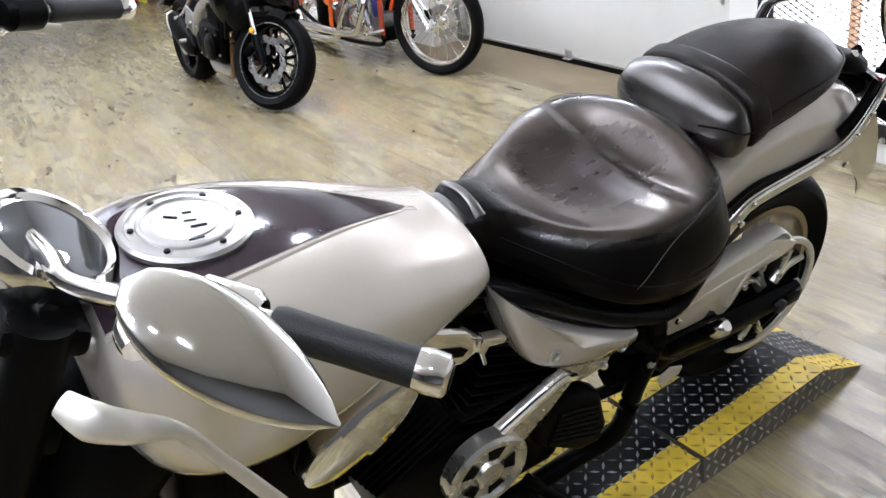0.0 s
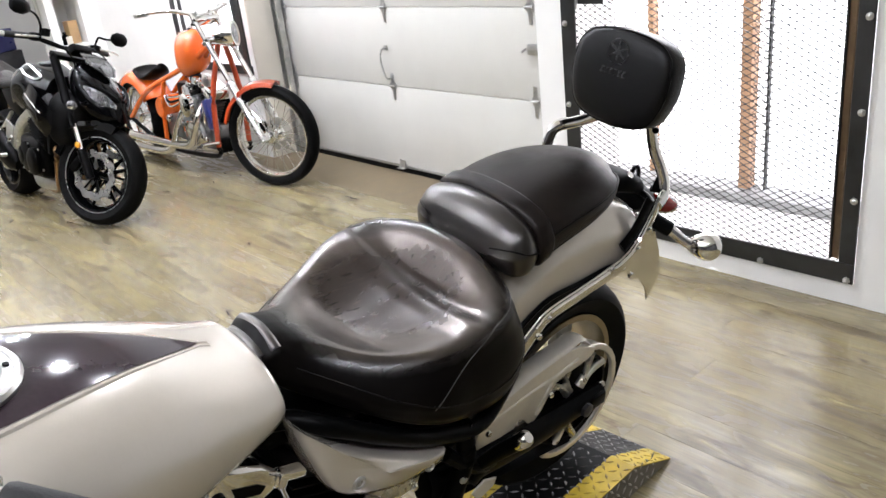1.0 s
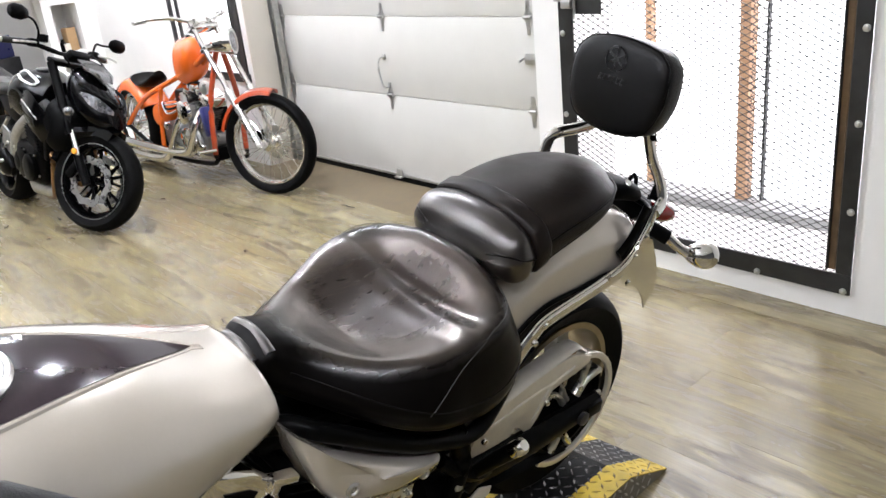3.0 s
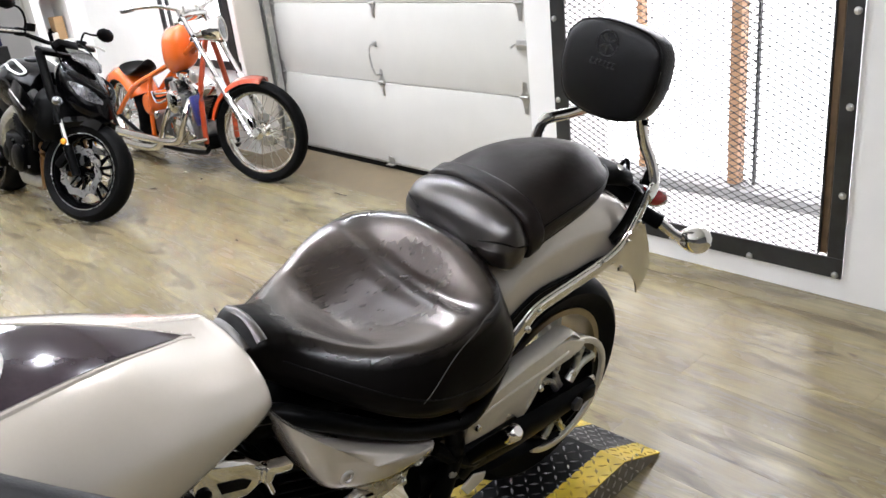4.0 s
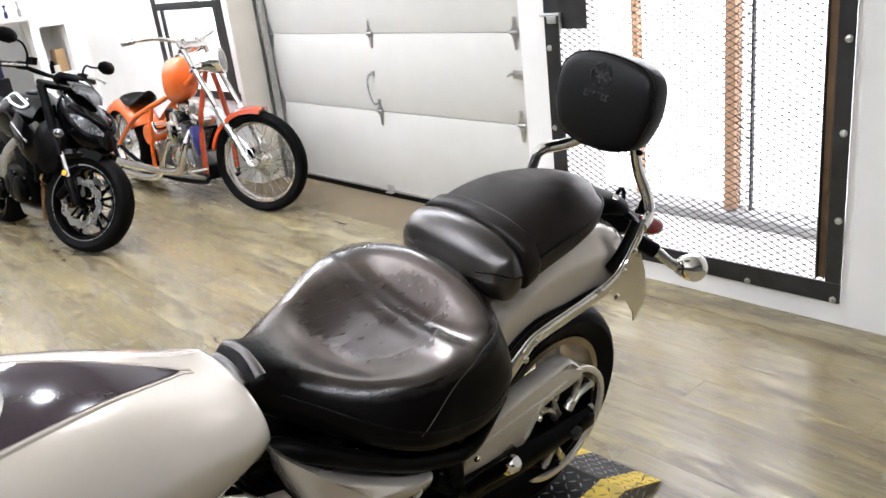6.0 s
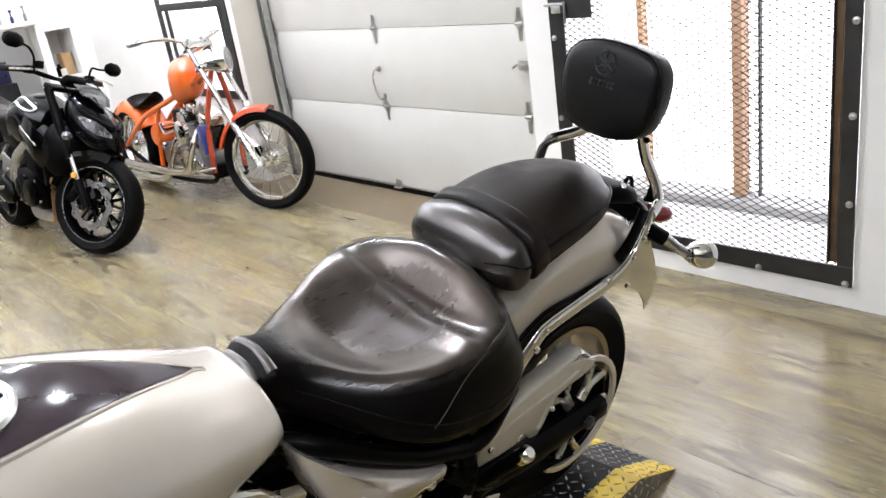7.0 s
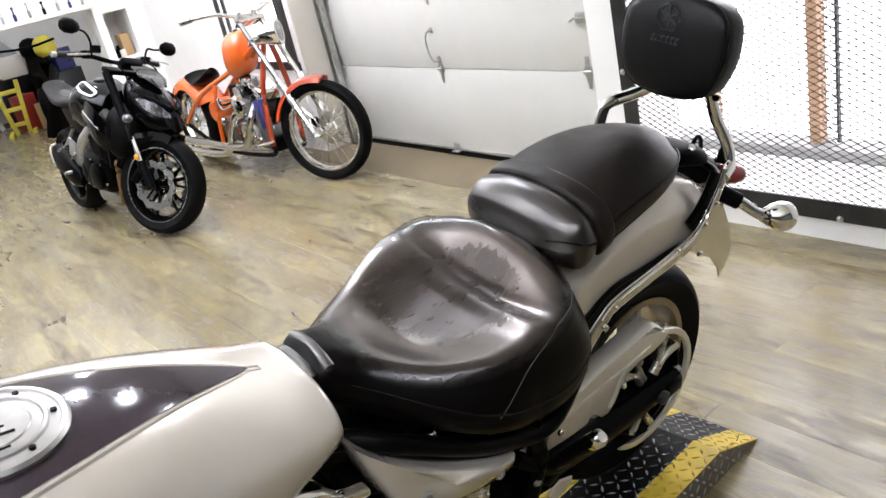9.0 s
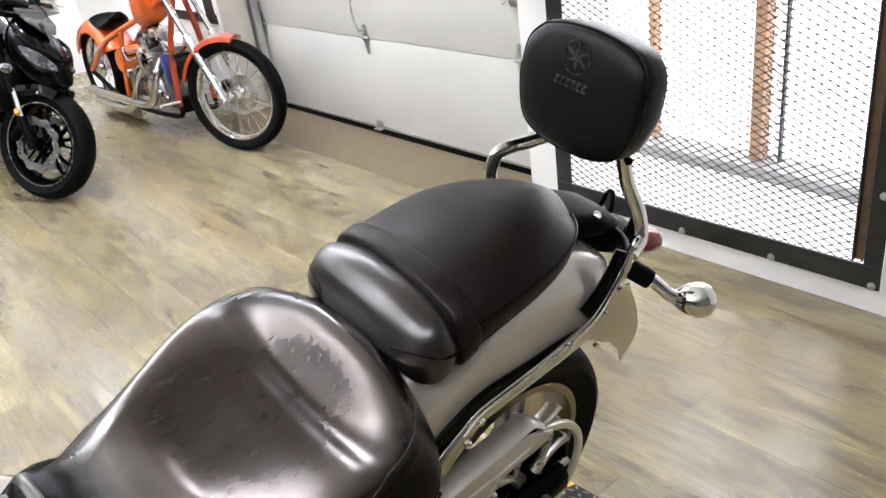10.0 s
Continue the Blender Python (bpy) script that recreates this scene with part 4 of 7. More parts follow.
# rear fender: crown and lower edge along the bike
FEN_T = [(-0.02, 0.735), (0.05, 0.768), (0.14, 0.796), (0.24, 0.806), (0.34, 0.798), (0.42, 0.768), (0.48, 0.722), (0.53, 0.660), (0.555, 0.610)]
FEN_L = [(-0.02, 0.595), (0.02, 0.617), (0.06, 0.640), (0.12, 0.658), (0.22, 0.655), (0.32, 0.654), (0.40, 0.640), (0.47, 0.610), (0.53, 0.575), (0.555, 0.560)]
rings = []
for y in np.linspace(-0.02, 0.555, 30):
    t, b = smoothlerp(FEN_T, y), smoothlerp(FEN_L, y)
    w = 0.116 - 0.02 * max(0, (y - 0.42) / 0.135)
    half = catmull([(0, 0, t), (0.45 * w, 0, t - 0.006), (0.76 * w, 0, t - 0.024), (0.92 * w, 0, t - 0.052 * min(1, (t - b) / 0.08)), (1.0 * w, 0, b + 0.45 * (t - b)), (1.0 * w, 0, b)], 3)
    inner = [(0.95 * w, y, b), (0.93 * w, y, b + 0.40 * (t - b)), (0.70 * w, y, t - 0.034), (0, y, t - 0.012)]
    rings.append([(p.x, y, p.z) for p in half] + inner + [(-q[0], q[1], q[2]) for q in inner[-2::-1]] + [(-p.x, y, p.z) for p in half[:0:-1]])
fender = part("rear_fender", loft(rings), SILVER, bike, "silver painted rear fender", sharp=50)
for s in (1, -1):
    part("fender_tip", plate([(0.345, 0.640), (0.39, 0.672), (0.44, 0.700), (0.478, 0.690), (0.512, 0.625), (0.536, 0.560), (0.530, 0.525), (0.498, 0.488), (0.486, 0.520), (0.455, 0.560), (0.41, 0.590)], 0.004, SIDE @ pose(0, 0, s * 0.121), 0.001, 1), POLISHED, fender, "bright fender end plate")
    part("edge_trim", tube([(s * 0.119, y, smoothlerp(FEN_L, y) - 0.002) for y in np.linspace(-0.01, 0.40, 16)], 0.006, 8, 2), BLACK, fender)
    part("inner_plate", plate([(0.01, 0.570), (0.06, 0.634), (0.12, 0.652), (0.34, 0.648), (0.36, 0.615), (0.14, 0.600)], 0.006, SIDE @ pose(0, 0, s * 0.105), 0.001, 1), BLACK, fender)
tail = part("tail_light", tube([(0, 0.52, 0.715), (0, 0.56, 0.70), (0, 0.60, 0.685)], [0.055, 0.062, 0.05], 16, 4, 0.55, (0, 0, 1)), PLASTIC, bike, "black tail light housing with a red lens")
part("lens", tube([(0.050, 0.575, 0.700), (0.056, 0.605, 0.690), (0.058, 0.630, 0.682), (0.058, 0.645, 0.677)], [0.026, 0.030, 0.027, 0.010], 18, 4, 0.8, (0, 0, 1)), RED, tail, "red lens")
rack = part("seat_bracket", loft([[(w * math.copysign(abs(math.cos(q)) ** 0.6, math.cos(q)) - 0.01, y, z + h * math.copysign(abs(math.sin(q)) ** 0.7, math.sin(q))) for q in np.linspace(0, 2 * math.pi, 25)[:-1]] for y, z, w, h in ((0.385, 0.795, 0.040, 0.018), (0.41, 0.796, 0.062, 0.024), (0.46, 0.784, 0.068, 0.028), (0.51, 0.762, 0.062, 0.026), (0.545, 0.740, 0.045, 0.018))]), PLASTIC, bike, "black plastic tail cover", sharp=50)
part("bolt", lathe([(0.008, 0), (0.008, 0.004), (0.001, 0.005)], 12, pose(0.046, 0.455, 0.807, 0, 35, 0)), CHROME, rack)
part("crossbar", tube([(-0.112, 0.455, 0.755), (-0.05, 0.520, 0.745), (0.06, 0.520, 0.74), (0.116, 0.462, 0.745)], 0.008, 10, 5), BLACK, rack)
part("buckle", box(0.022, 0.02, 0.035, (0.098, 0.497, 0.792), (0, 10, 20), 0.004) + box(0.03, 0.012, 0.012, (0.085, 0.515, 0.768), (0, 0, 25), 0.003), BLACK, rack)
part("strap_loop", tube([(-0.020, 0.585, 0.690), (-0.024, 0.604, 0.735), (-0.036, 0.612, 0.752), (-0.048, 0.610, 0.735), (-0.052, 0.592, 0.690)], 0.0055, 8, 5), BLACK, rack)
for s in (1, -1):
    SIG = Matrix.Translation((s * 0.163, 0.549, 0.644)) @ Vector((s * 0.74, 0.67, -0.03)).to_track_quat("Z", "Y").to_matrix().to_4x4()
    sig = part("turn_signal", lathe([(0.041 * math.sin(q) * math.sin(q / 2) ** 0.7, 0.044 - 0.044 * math.cos(q)) for q in np.linspace(0.10, math.pi - 0.02, 26)], 40, SIG), CHROME, bike, "chrome bullet turn signal")
    part("stem", tube([(s * 0.105, 0.515, 0.690), (s * 0.135, 0.535, 0.672), (s * 0.160, 0.546, 0.655), (s * 0.175, 0.558, 0.646)], [0.015, 0.013, 0.012, 0.014], 10, 4), CHROME, sig)
    part("collar", tube([(s * 0.085, 0.497, 0.704), (s * 0.130, 0.530, 0.676)], 0.0185, 12, 1), PLASTIC, sig, "black rubber collar")


# ---- wheels ----
def tyre_geo(R, w, rim):
    prof = []
    h = R - rim
    for a in np.linspace(-90, 90, 15):
        prof.append((rim + h * (0.35 + 0.65 * math.cos(radians(a)) ** 0.75 if abs(a) < 89 else 0.0), w / 2 * math.sin(radians(a)) if abs(a) < 89 else w / 2 * 0.72 * (1 if a > 0 else -1)))
    prof += [(rim - 0.004, w * 0.30), (rim - 0.004, -w * 0.30)]
    return lathe(prof, 56, TO_X, closed=True)


def rim_geo(rim, w, depth=0.02):
    return lathe([(rim + 0.008, -w / 2), (rim + 0.008, -w / 2 + 0.006), (rim - 0.004, -w / 2 + 0.012), (rim - depth, -w * 0.2), (rim - depth, w * 0.2), (rim - 0.004, w / 2 - 0.012), (rim + 0.008, w / 2 - 0.006), (rim + 0.008, w / 2), (rim - 0.008, w / 2), (rim - depth - 0.008, w * 0.22), (rim - depth - 0.008, -w * 0.22), (rim - 0.008, -w / 2)], 56, TO_X, closed=True)


def hub_geo(r, w):
    return lathe([(r * 0.45, -w / 2 - 0.012), (r * 0.45, -w / 2), (r, -w / 2 + 0.002), (r, -w / 2 + 0.014), (r * 0.6, -w / 4), (r * 0.6, w / 4), (r, w / 2 - 0.014), (r, w / 2 - 0.002), (r * 0.45, w / 2), (r * 0.45, w / 2 + 0.012)], 28, TO_X)


rear = part("rear_wheel", rim_geo(0.196, 0.130) + hub_geo(0.055, 0.13), GOLDRIM, bike, "cast rear wheel with a polished rim", at=pose(*AXLE))
part("tyre", tyre_geo(0.288, 0.165, 0.202), RUBBER, rear, "wide black rear tyre")
for i in range(5):
    a = radians(72 * i + 10)
    p = lambda r, d, x: (x, r * math.sin(a + d), r * math.cos(a + d))
    for d in (-0.16, 0.16):
        part("spoke", tube([p(0.045, d * 2, 0.03), p(0.11, d * 1.1, 0.04), p(0.185, d * 0.7, 0.03)], [0.014, 0.010, 0.012], 8, 4, 1.6, (1, 0, 0)), ALU, rear)
# belt pulley on the axle and its guard
PUL = (0.104, AXLE[1], AXLE[2])
pulley = part("belt_pulley", lathe([(0.03, -0.016), (0.125, -0.014), (0.125, -0.010), (0.03, -0.010)], 40, pose(*PUL) @ TO_X) + lathe([(0.117, -0.012), (0.125, -0.012), (0.125, 0.010), (0.117, 0.010)], 48, pose(*PUL) @ TO_X, closed=True) + lathe([(0.012, -0.014), (0.04, -0.012), (0.04, 0.012), (0.022, 0.016), (0.012, 0.02)], 24, pose(*PUL) @ TO_X), BLACK, bike, "black belt pulley with bright spokes")
for i in range(5):
    a = radians(72 * i + 42)
    d = Vector((0, math.sin(a), math.cos(a)))
    e = Vector((0, math.cos(a), -math.sin(a)))
    c = Vector(PUL) + Vector((0.008, 0, 0))
    for k in (-1, 1):
        part("spoke", tube([c + d * 0.036 + e * 0.006 * k, c + d * 0.080 + e * 0.010 * k, c + d * 0.120 + e * 0.036 * k], [0.010, 0.008, 0.011], 8, 3), ALU, pulley)
guard = part("belt_guard", plate([(-0.100, 0.368), (-0.088, 0.400), (-0.062, 0.436), (-0.036, 0.450), (0.03, 0.466), (0.088, 0.477), (0.16, 0.482), (0.205, 0.484), (0.235, 0.478), (0.270, 0.462), (0.300, 0.445), (0.290, 0.428), (0.245, 0.420), (0.200, 0.420), (0.163, 0.412), (0.142, 0.388), (0.122, 0.356), (0.100, 0.338), (0.078, 0.342), (0.062, 0.362), (0.045, 0.372), (0.030, 0.356), (-0.018, 0.358)], 0.008, SIDE @ pose(0, 0, 0.128), 0.003), GUARD, bike, "bead-blasted silver belt guard")
arc = [(PUL[1] + 0.157 * math.sin(radians(a)), PUL[2] + 0.157 * math.cos(radians(a))) for a in range(4, 227, 12)]
inner = [(PUL[1] + 0.141 * math.sin(radians(a)), PUL[2] + 0.141 * math.cos(radians(a))) for a in range(222, 3, -12)]
part("guard_ring", plate(arc + inner, 0.012, SIDE @ pose(0, 0, 0.119), 0.003), GUARD, guard)
part("guard_rib", tube([(0.131, -0.06, 0.418), (0.131, 0.04, 0.432), (0.131, 0.12, 0.436), (0.131, 0.16, 0.436), (0.131, 0.235, 0.446)], 0.005, 8, 6), GUARD, guard)
part("guard_rib", tube([(0.131, 0.155, 0.432), (0.131, 0.128, 0.398), (0.131, 0.102, 0.356)], 0.006, 8, 5), GUARD, guard)
part("top_flange", tube([(0.108, -0.090, 0.402), (0.108, -0.055, 0.440), (0.108, 0.03, 0.466), (0.108, 0.12, 0.480), (0.108, 0.205, 0.488), (0.108, 0.245, 0.490), (0.108, 0.278, 0.462)], 0.0065, 8, 6, 3.6, (1, 0, 0)), GUARD, guard)
for y, z in ((0.143, 0.392), (-0.055, 0.398)):
    part("bolt", lathe([(0.009, 0), (0.009, 0.004), (0.006, 0.009), (0.001, 0.009)], 14, pose(0.131, y, z) @ TO_X), CHROME, guard)
part("belt", tube([(0.112, AXLE[1], 0.420), (0.112, -0.1, 0.42), (0.112, -0.58, 0.43)], 0.004, 6, 1, 4.0, (1, 0, 0)) + tube([(0.112, AXLE[1], 0.172), (0.112, -0.1, 0.25), (0.112, -0.58, 0.325)], 0.004, 6, 1, 4.0, (1, 0, 0)), RUBBER, bike, "black drive belt")
for s in (1, -1):
    part("swingarm", tube([(s * 0.134, 0.34, 0.290), (s * 0.132, 0.15, 0.298), (s * 0.128, -0.02, 0.312), (s * 0.115, -0.22, 0.34)], [0.020, 0.026, 0.028, 0.032], 10, 4, 1.3, (0, 0, 1)), BLACK, bike)
    part("axle_nut", lathe([(0.018, 0), (0.018, 0.010), (0.010, 0.014), (0.001, 0.014)], 6, pose(s * 0.156, AXLE[1], AXLE[2]) @ pose(0, 0, 0, 0, 90 * s, 0)), DARKGREY, bike)
    part("adjuster", box(0.012, 0.055, 0.036, (s * 0.152, AXLE[1] + 0.05, 0.292), bevel=0.004), BLACK, bike)
    peg = part("passenger_footpeg", tube([(s * 0.160, -0.112, 0.362), (s * 0.205, -0.104, 0.428), (s * 0.250, -0.098, 0.488)], [0.013, 0.016, 0.0165], 14, 3), BLACK, bike, "folded black footpeg with chrome tip")
    part("peg_tip", tube([(s * 0.250, -0.098, 0.488), (s * 0.266, -0.0965, 0.508), (s * 0.272, -0.096, 0.515)], [0.017, 0.017, 0.010], 16, 2), CHROME, peg, "chrome tip")
    part("peg_bracket", tube([(s * 0.150, -0.20, 0.45), (s * 0.160, -0.150, 0.395), (s * 0.160, -0.105, 0.36), (s * 0.145, -0.06, 0.335)], 0.016, 8, 4, 1.3, (1, 0, 0)) + tube([(s * 0.160, -0.135, 0.385), (s * 0.165, -0.165, 0.33), (s * 0.162, -0.19, 0.28)], 0.010, 8, 3) + box(0.02, 0.05, 0.035, (s * 0.168, -0.118, 0.355), (25, 0, 0), 0.006), BLACK, peg)
    part("bracket_bolt", lathe([(0.011, 0), (0.011, 0.006), (0.006, 0.010), (0.001, 0.010)], 12, pose(s * 0.172, -0.165, 0.375) @ pose(0, 0, 0, 0, 90 * s, 0)), GALV, peg)
    part("brace", plate([(-0.13, 0.300), (-0.095, 0.318), (-0.058, 0.300), (-0.064, 0.282), (-0.11, 0.268)], 0.006, SIDE @ pose(0, 0, s * 0.168), 0.002, 1), GUARD, peg, "bare metal bracket end")

# side covers
for s in (1, -1):
    rim_pts = [Vector((*q, 0)) for q in ((-0.535, 0.735), (-0.49, 0.680), (-0.395, 0.600), (-0.31, 0.548), (-0.25, 0.517), (-0.222, 0.504), (-0.232, 0.484), (-0.28, 0.479), (-0.335, 0.482), (-0.42, 0.514), (-0.475, 0.556), (-0.507, 0.640))]
    rim_pts = catmull([*rim_pts, rim_pts[0]], 3)[:-1]
    cy, cz = -0.385, 0.565
    rings = []
    for sc, x in ((1.0, 0.11), (1.0, 0.158), (0.97, 0.172), (0.88, 0.184), (0.65, 0.191), (0.05, 0.194)):
        rings.append([(s * (x + 0.06 * (p.x + 0.40)), cy + (p.x - cy) * sc, cz + (p.y - cz) * sc) for p in rim_pts])
    cover = part("side_cover", loft(rings), SILVER, bike, "silver painted side cover", sharp=50)
    for y, z, r in ((-0.278, 0.503, 0.011), (-0.430, 0.560, 0.014)):
        part("bolt", lathe([(r, -0.004), (r, 0.003), (r * 0.78, 0.006), (r * 0.62, 0.006), (r * 0.5, 0.002), (r * 0.25, 0.002), (r * 0.22, 0.004), (0.001, 0.004)], 18, pose(s * (0.187 + 0.06 * (y + 0.40)), y, z) @ pose(0, 0, 0, 0, 90 * s, 0)), CAPMETAL, cover)

# engine
engine = part("engine", box(0.22, 0.42, 0.24, (0, -0.52, 0.24), bevel=0.04, segs=3) + box(0.16, 0.30, 0.2, (0, -0.42, 0.42), bevel=0.03) + box(0.17, 0.50, 0.05, (0, -0.30, 0.60), (-10, 0, 0), 0.02), BLACK, bike, "black V-twin engine with chrome covers")
for lean_a, yc in ((24, -0.66), (-24, -0.50)):
    M = pose(0, yc, 0.36, lean_a, 0, 0)
    part("cylinder", lathe([(0.075, 0), (0.075, 0.2)], 24, M), BLACK, engine)
    for i in range(9):
        part("cooling_fin", box(0.24, 0.19, 0.005, (0, 0, 0.02 + 0.021 * i), bevel=0.002, segs=1).moved(M), PLASTIC, engine)
    part("rocker_cover", box(0.20, 0.17, 0.07, (0, 0, 0.235), bevel=0.025, segs=3).moved(M), CHROME, engine)
for s in (1, -1):
    part("cylinder_cover", loft([[(s * (0.155 + x), -0.81 + 0.105 * math.cos(q) * r + 0.015, 0.615 + (0.055 * math.sin(q) + 0.04 * math.cos(q)) * r) for q in np.linspace(0, 2 * math.pi, 25)[:-1]] for r, x in ((1.0, -0.05), (1.0, 0.02), (0.93, 0.04), (0.75, 0.048), (0.05, 0.05))]), CHROME, engine, "chrome air box cover")
part("coil_cover", plate([(-0.685, 0.690), (-0.672, 0.712), (-0.648, 0.718), (-0.590, 0.688), (-0.566, 0.660), (-0.570, 0.628), (-0.600, 0.616), (-0.640, 0.628), (-0.672, 0.652)], 0.05, SIDE @ pose(0, 0, 0.140), 0.010, 3), CHROME, engine, "chrome linkage cover")
part("cover_slot", plate([(-0.645, 0.680), (-0.602, 0.662), (-0.590, 0.650), (-0.600, 0.640), (-0.640, 0.656)], 0.004, SIDE @ pose(0, 0, 0.1655), 0.001, 1), BLACK, engine)
part("coil_bolt", lathe([(0.013, 0), (0.013, 0.006), (0.008, 0.009), (0.001, 0.009)], 14, pose(0.164, -0.668, 0.672) @ TO_X), BLACK, engine)
part("linkage", box(0.025, 0.05, 0.014, (0.162, -0.545, 0.646), (-20, 0, 0), 0.004) + rod((0.16, -0.565, 0.64), (0.155, -0.552, 0.59), 0.006) + box(0.018, 0.018, 0.03, (0.165, -0.562, 0.645), (-20, 0, 0), 0.004), CHROME, engine)
part("strut_cover", plate([(-0.385, 0.496), (-0.412, 0.517), (-0.44, 0.510), (-0.556, 0.460), (-0.64, 0.412), (-0.62, 0.372), (-0.507, 0.388), (-0.44, 0.440)], 0.02, SIDE @ pose(0, 0, 0.19), 0.006, 3), ALU, engine, "chrome drive cover arm")
part("strut_edge", tube([(0.203, -0.392, 0.502), (0.203, -0.43, 0.505), (0.203, -0.55, 0.455), (0.203, -0.61, 0.428)], 0.007, 8, 4), CHROME, engine)
part("cover_bracket", plate([(-0.272, 0.498), (-0.289, 0.446), (-0.350, 0.440), (-0.415, 0.470), (-0.40, 0.500), (-0.33, 0.480)], 0.012, SIDE @ pose(0, 0, 0.170), 0.003, 2), ALU, engine, "bright cast bracket")
part("bracket_bolt", lathe([(0.008, 0), (0.008, 0.005), (0.005, 0.008), (0.001, 0.008)], 12, pose(0.177, -0.300, 0.452) @ TO_X), CHROME, engine)
part("strut_hole", lathe([(0.006, 0), (0.006, 0.001), (0.001, 0.0012)], 12, pose(0.2002, -0.465, 0.425) @ TO_X), BLACK, engine)
part("drive_cover", lathe([(0.082, -0.02), (0.082, 0.008), (0.076, 0.014), (0.066, 0.014), (0.060, 0.006), (0.03, 0.006), (0.026, 0.014), (0.018, 0.017), (0.001, 0.017)], 40, pose(0.205, -0.582, 0.386) @ TO_X), ALU, engine, "round brushed drive cover")
for i in range(5):
    a = radians(72 * i)
    part("drive_slot", plate([(0.034 * math.cos(a - 0.3), 0.034 * math.sin(a - 0.3)), (0.058 * math.cos(a - 0.32), 0.058 * math.sin(a - 0.32)), (0.058 * math.cos(a + 0.32), 0.058 * math.sin(a + 0.32)), (0.034 * math.cos(a + 0.3), 0.034 * math.sin(a + 0.3))], 0.003, SIDE @ pose(-0.582, 0.386, 0.2125), 0.0005, 1), PLASTIC, engine)
intake = part("intake_cover", plate([(-0.455, 0.385), (-0.40, 0.412), (-0.325, 0.395), (-0.295, 0.370), (-0.268, 0.270), (-0.285, 0.225), (-0.34, 0.232), (-0.44, 0.315)], 0.05, SIDE @ pose(0, 0, 0.155), 0.014, 3), PLASTIC, engine, "black ribbed intake cover")
for i in range(7):
    part("rib", tube([(0.183, -0.425 + 0.004 * i, 0.318 + 0.011 * i), (0.183, -0.290 - 0.003 * i, 0.252 + 0.017 * i)], 0.004, 6, 1), BLACK, intake)
for s in (1, -1):
    part("frame_tube", tube([(s * 0.06, -1.0, 0.62), (s * 0.06, -0.70, 0.67), (s * 0.10, -0.535, 0.700), (s * 0.155, -0.46, 0.683), (s * 0.172, -0.345, 0.603), (s * 0.172, -0.245, 0.538), (s * 0.165, -0.115, 0.488), (s * 0.135, 0.0, 0.540)], 0.017, 10, 6), BLACK, bike)
    part("frame_tube", tube([(s * 0.16, -0.165, 0.51), (s * 0.162, -0.150, 0.42), (s * 0.160, -0.185, 0.30), (s * 0.155, -0.215, 0.18), (s * 0.12, -0.32, 0.11), (s * 0.12, -0.70, 0.11), (s * 0.10, -1.0, 0.22), (s * 0.05, -1.12, 0.70)], 0.021, 10, 6), BLACK, bike)
part("battery_box", box(0.19, 0.30, 0.20, (0, -0.17, 0.46), bevel=0.02), PLASTIC, bike)
part("side_stand", tube([(0.12, -0.42, 0.14), (0.17, -0.36, 0.07), (0.215, -0.30, 0.012)], [0.014, 0.012, 0.010], 10, 4), BLACK, bike, "black side stand")
for k in (0, 1):
    part("exhaust_pipe", tube([(-0.12, -0.80 + 0.22 * k, 0.50), (-0.17, -0.84 + 0.25 * k, 0.36), (-0.18, -0.70 + 0.2 * k, 0.24), (-0.18, -0.3, 0.20 + 0.08 * k), (-0.18, 0.55, 0.22 + 0.08 * k)], [0.024, 0.024, 0.03, 0.042, 0.044], 14, 5), CHROME, bike, "chrome exhaust pipe")

part("engine_front", box(0.22, 0.26, 0.40, (0, -0.93, 0.44), (-8, 0, 0), 0.05, 3), PLASTIC, engine)

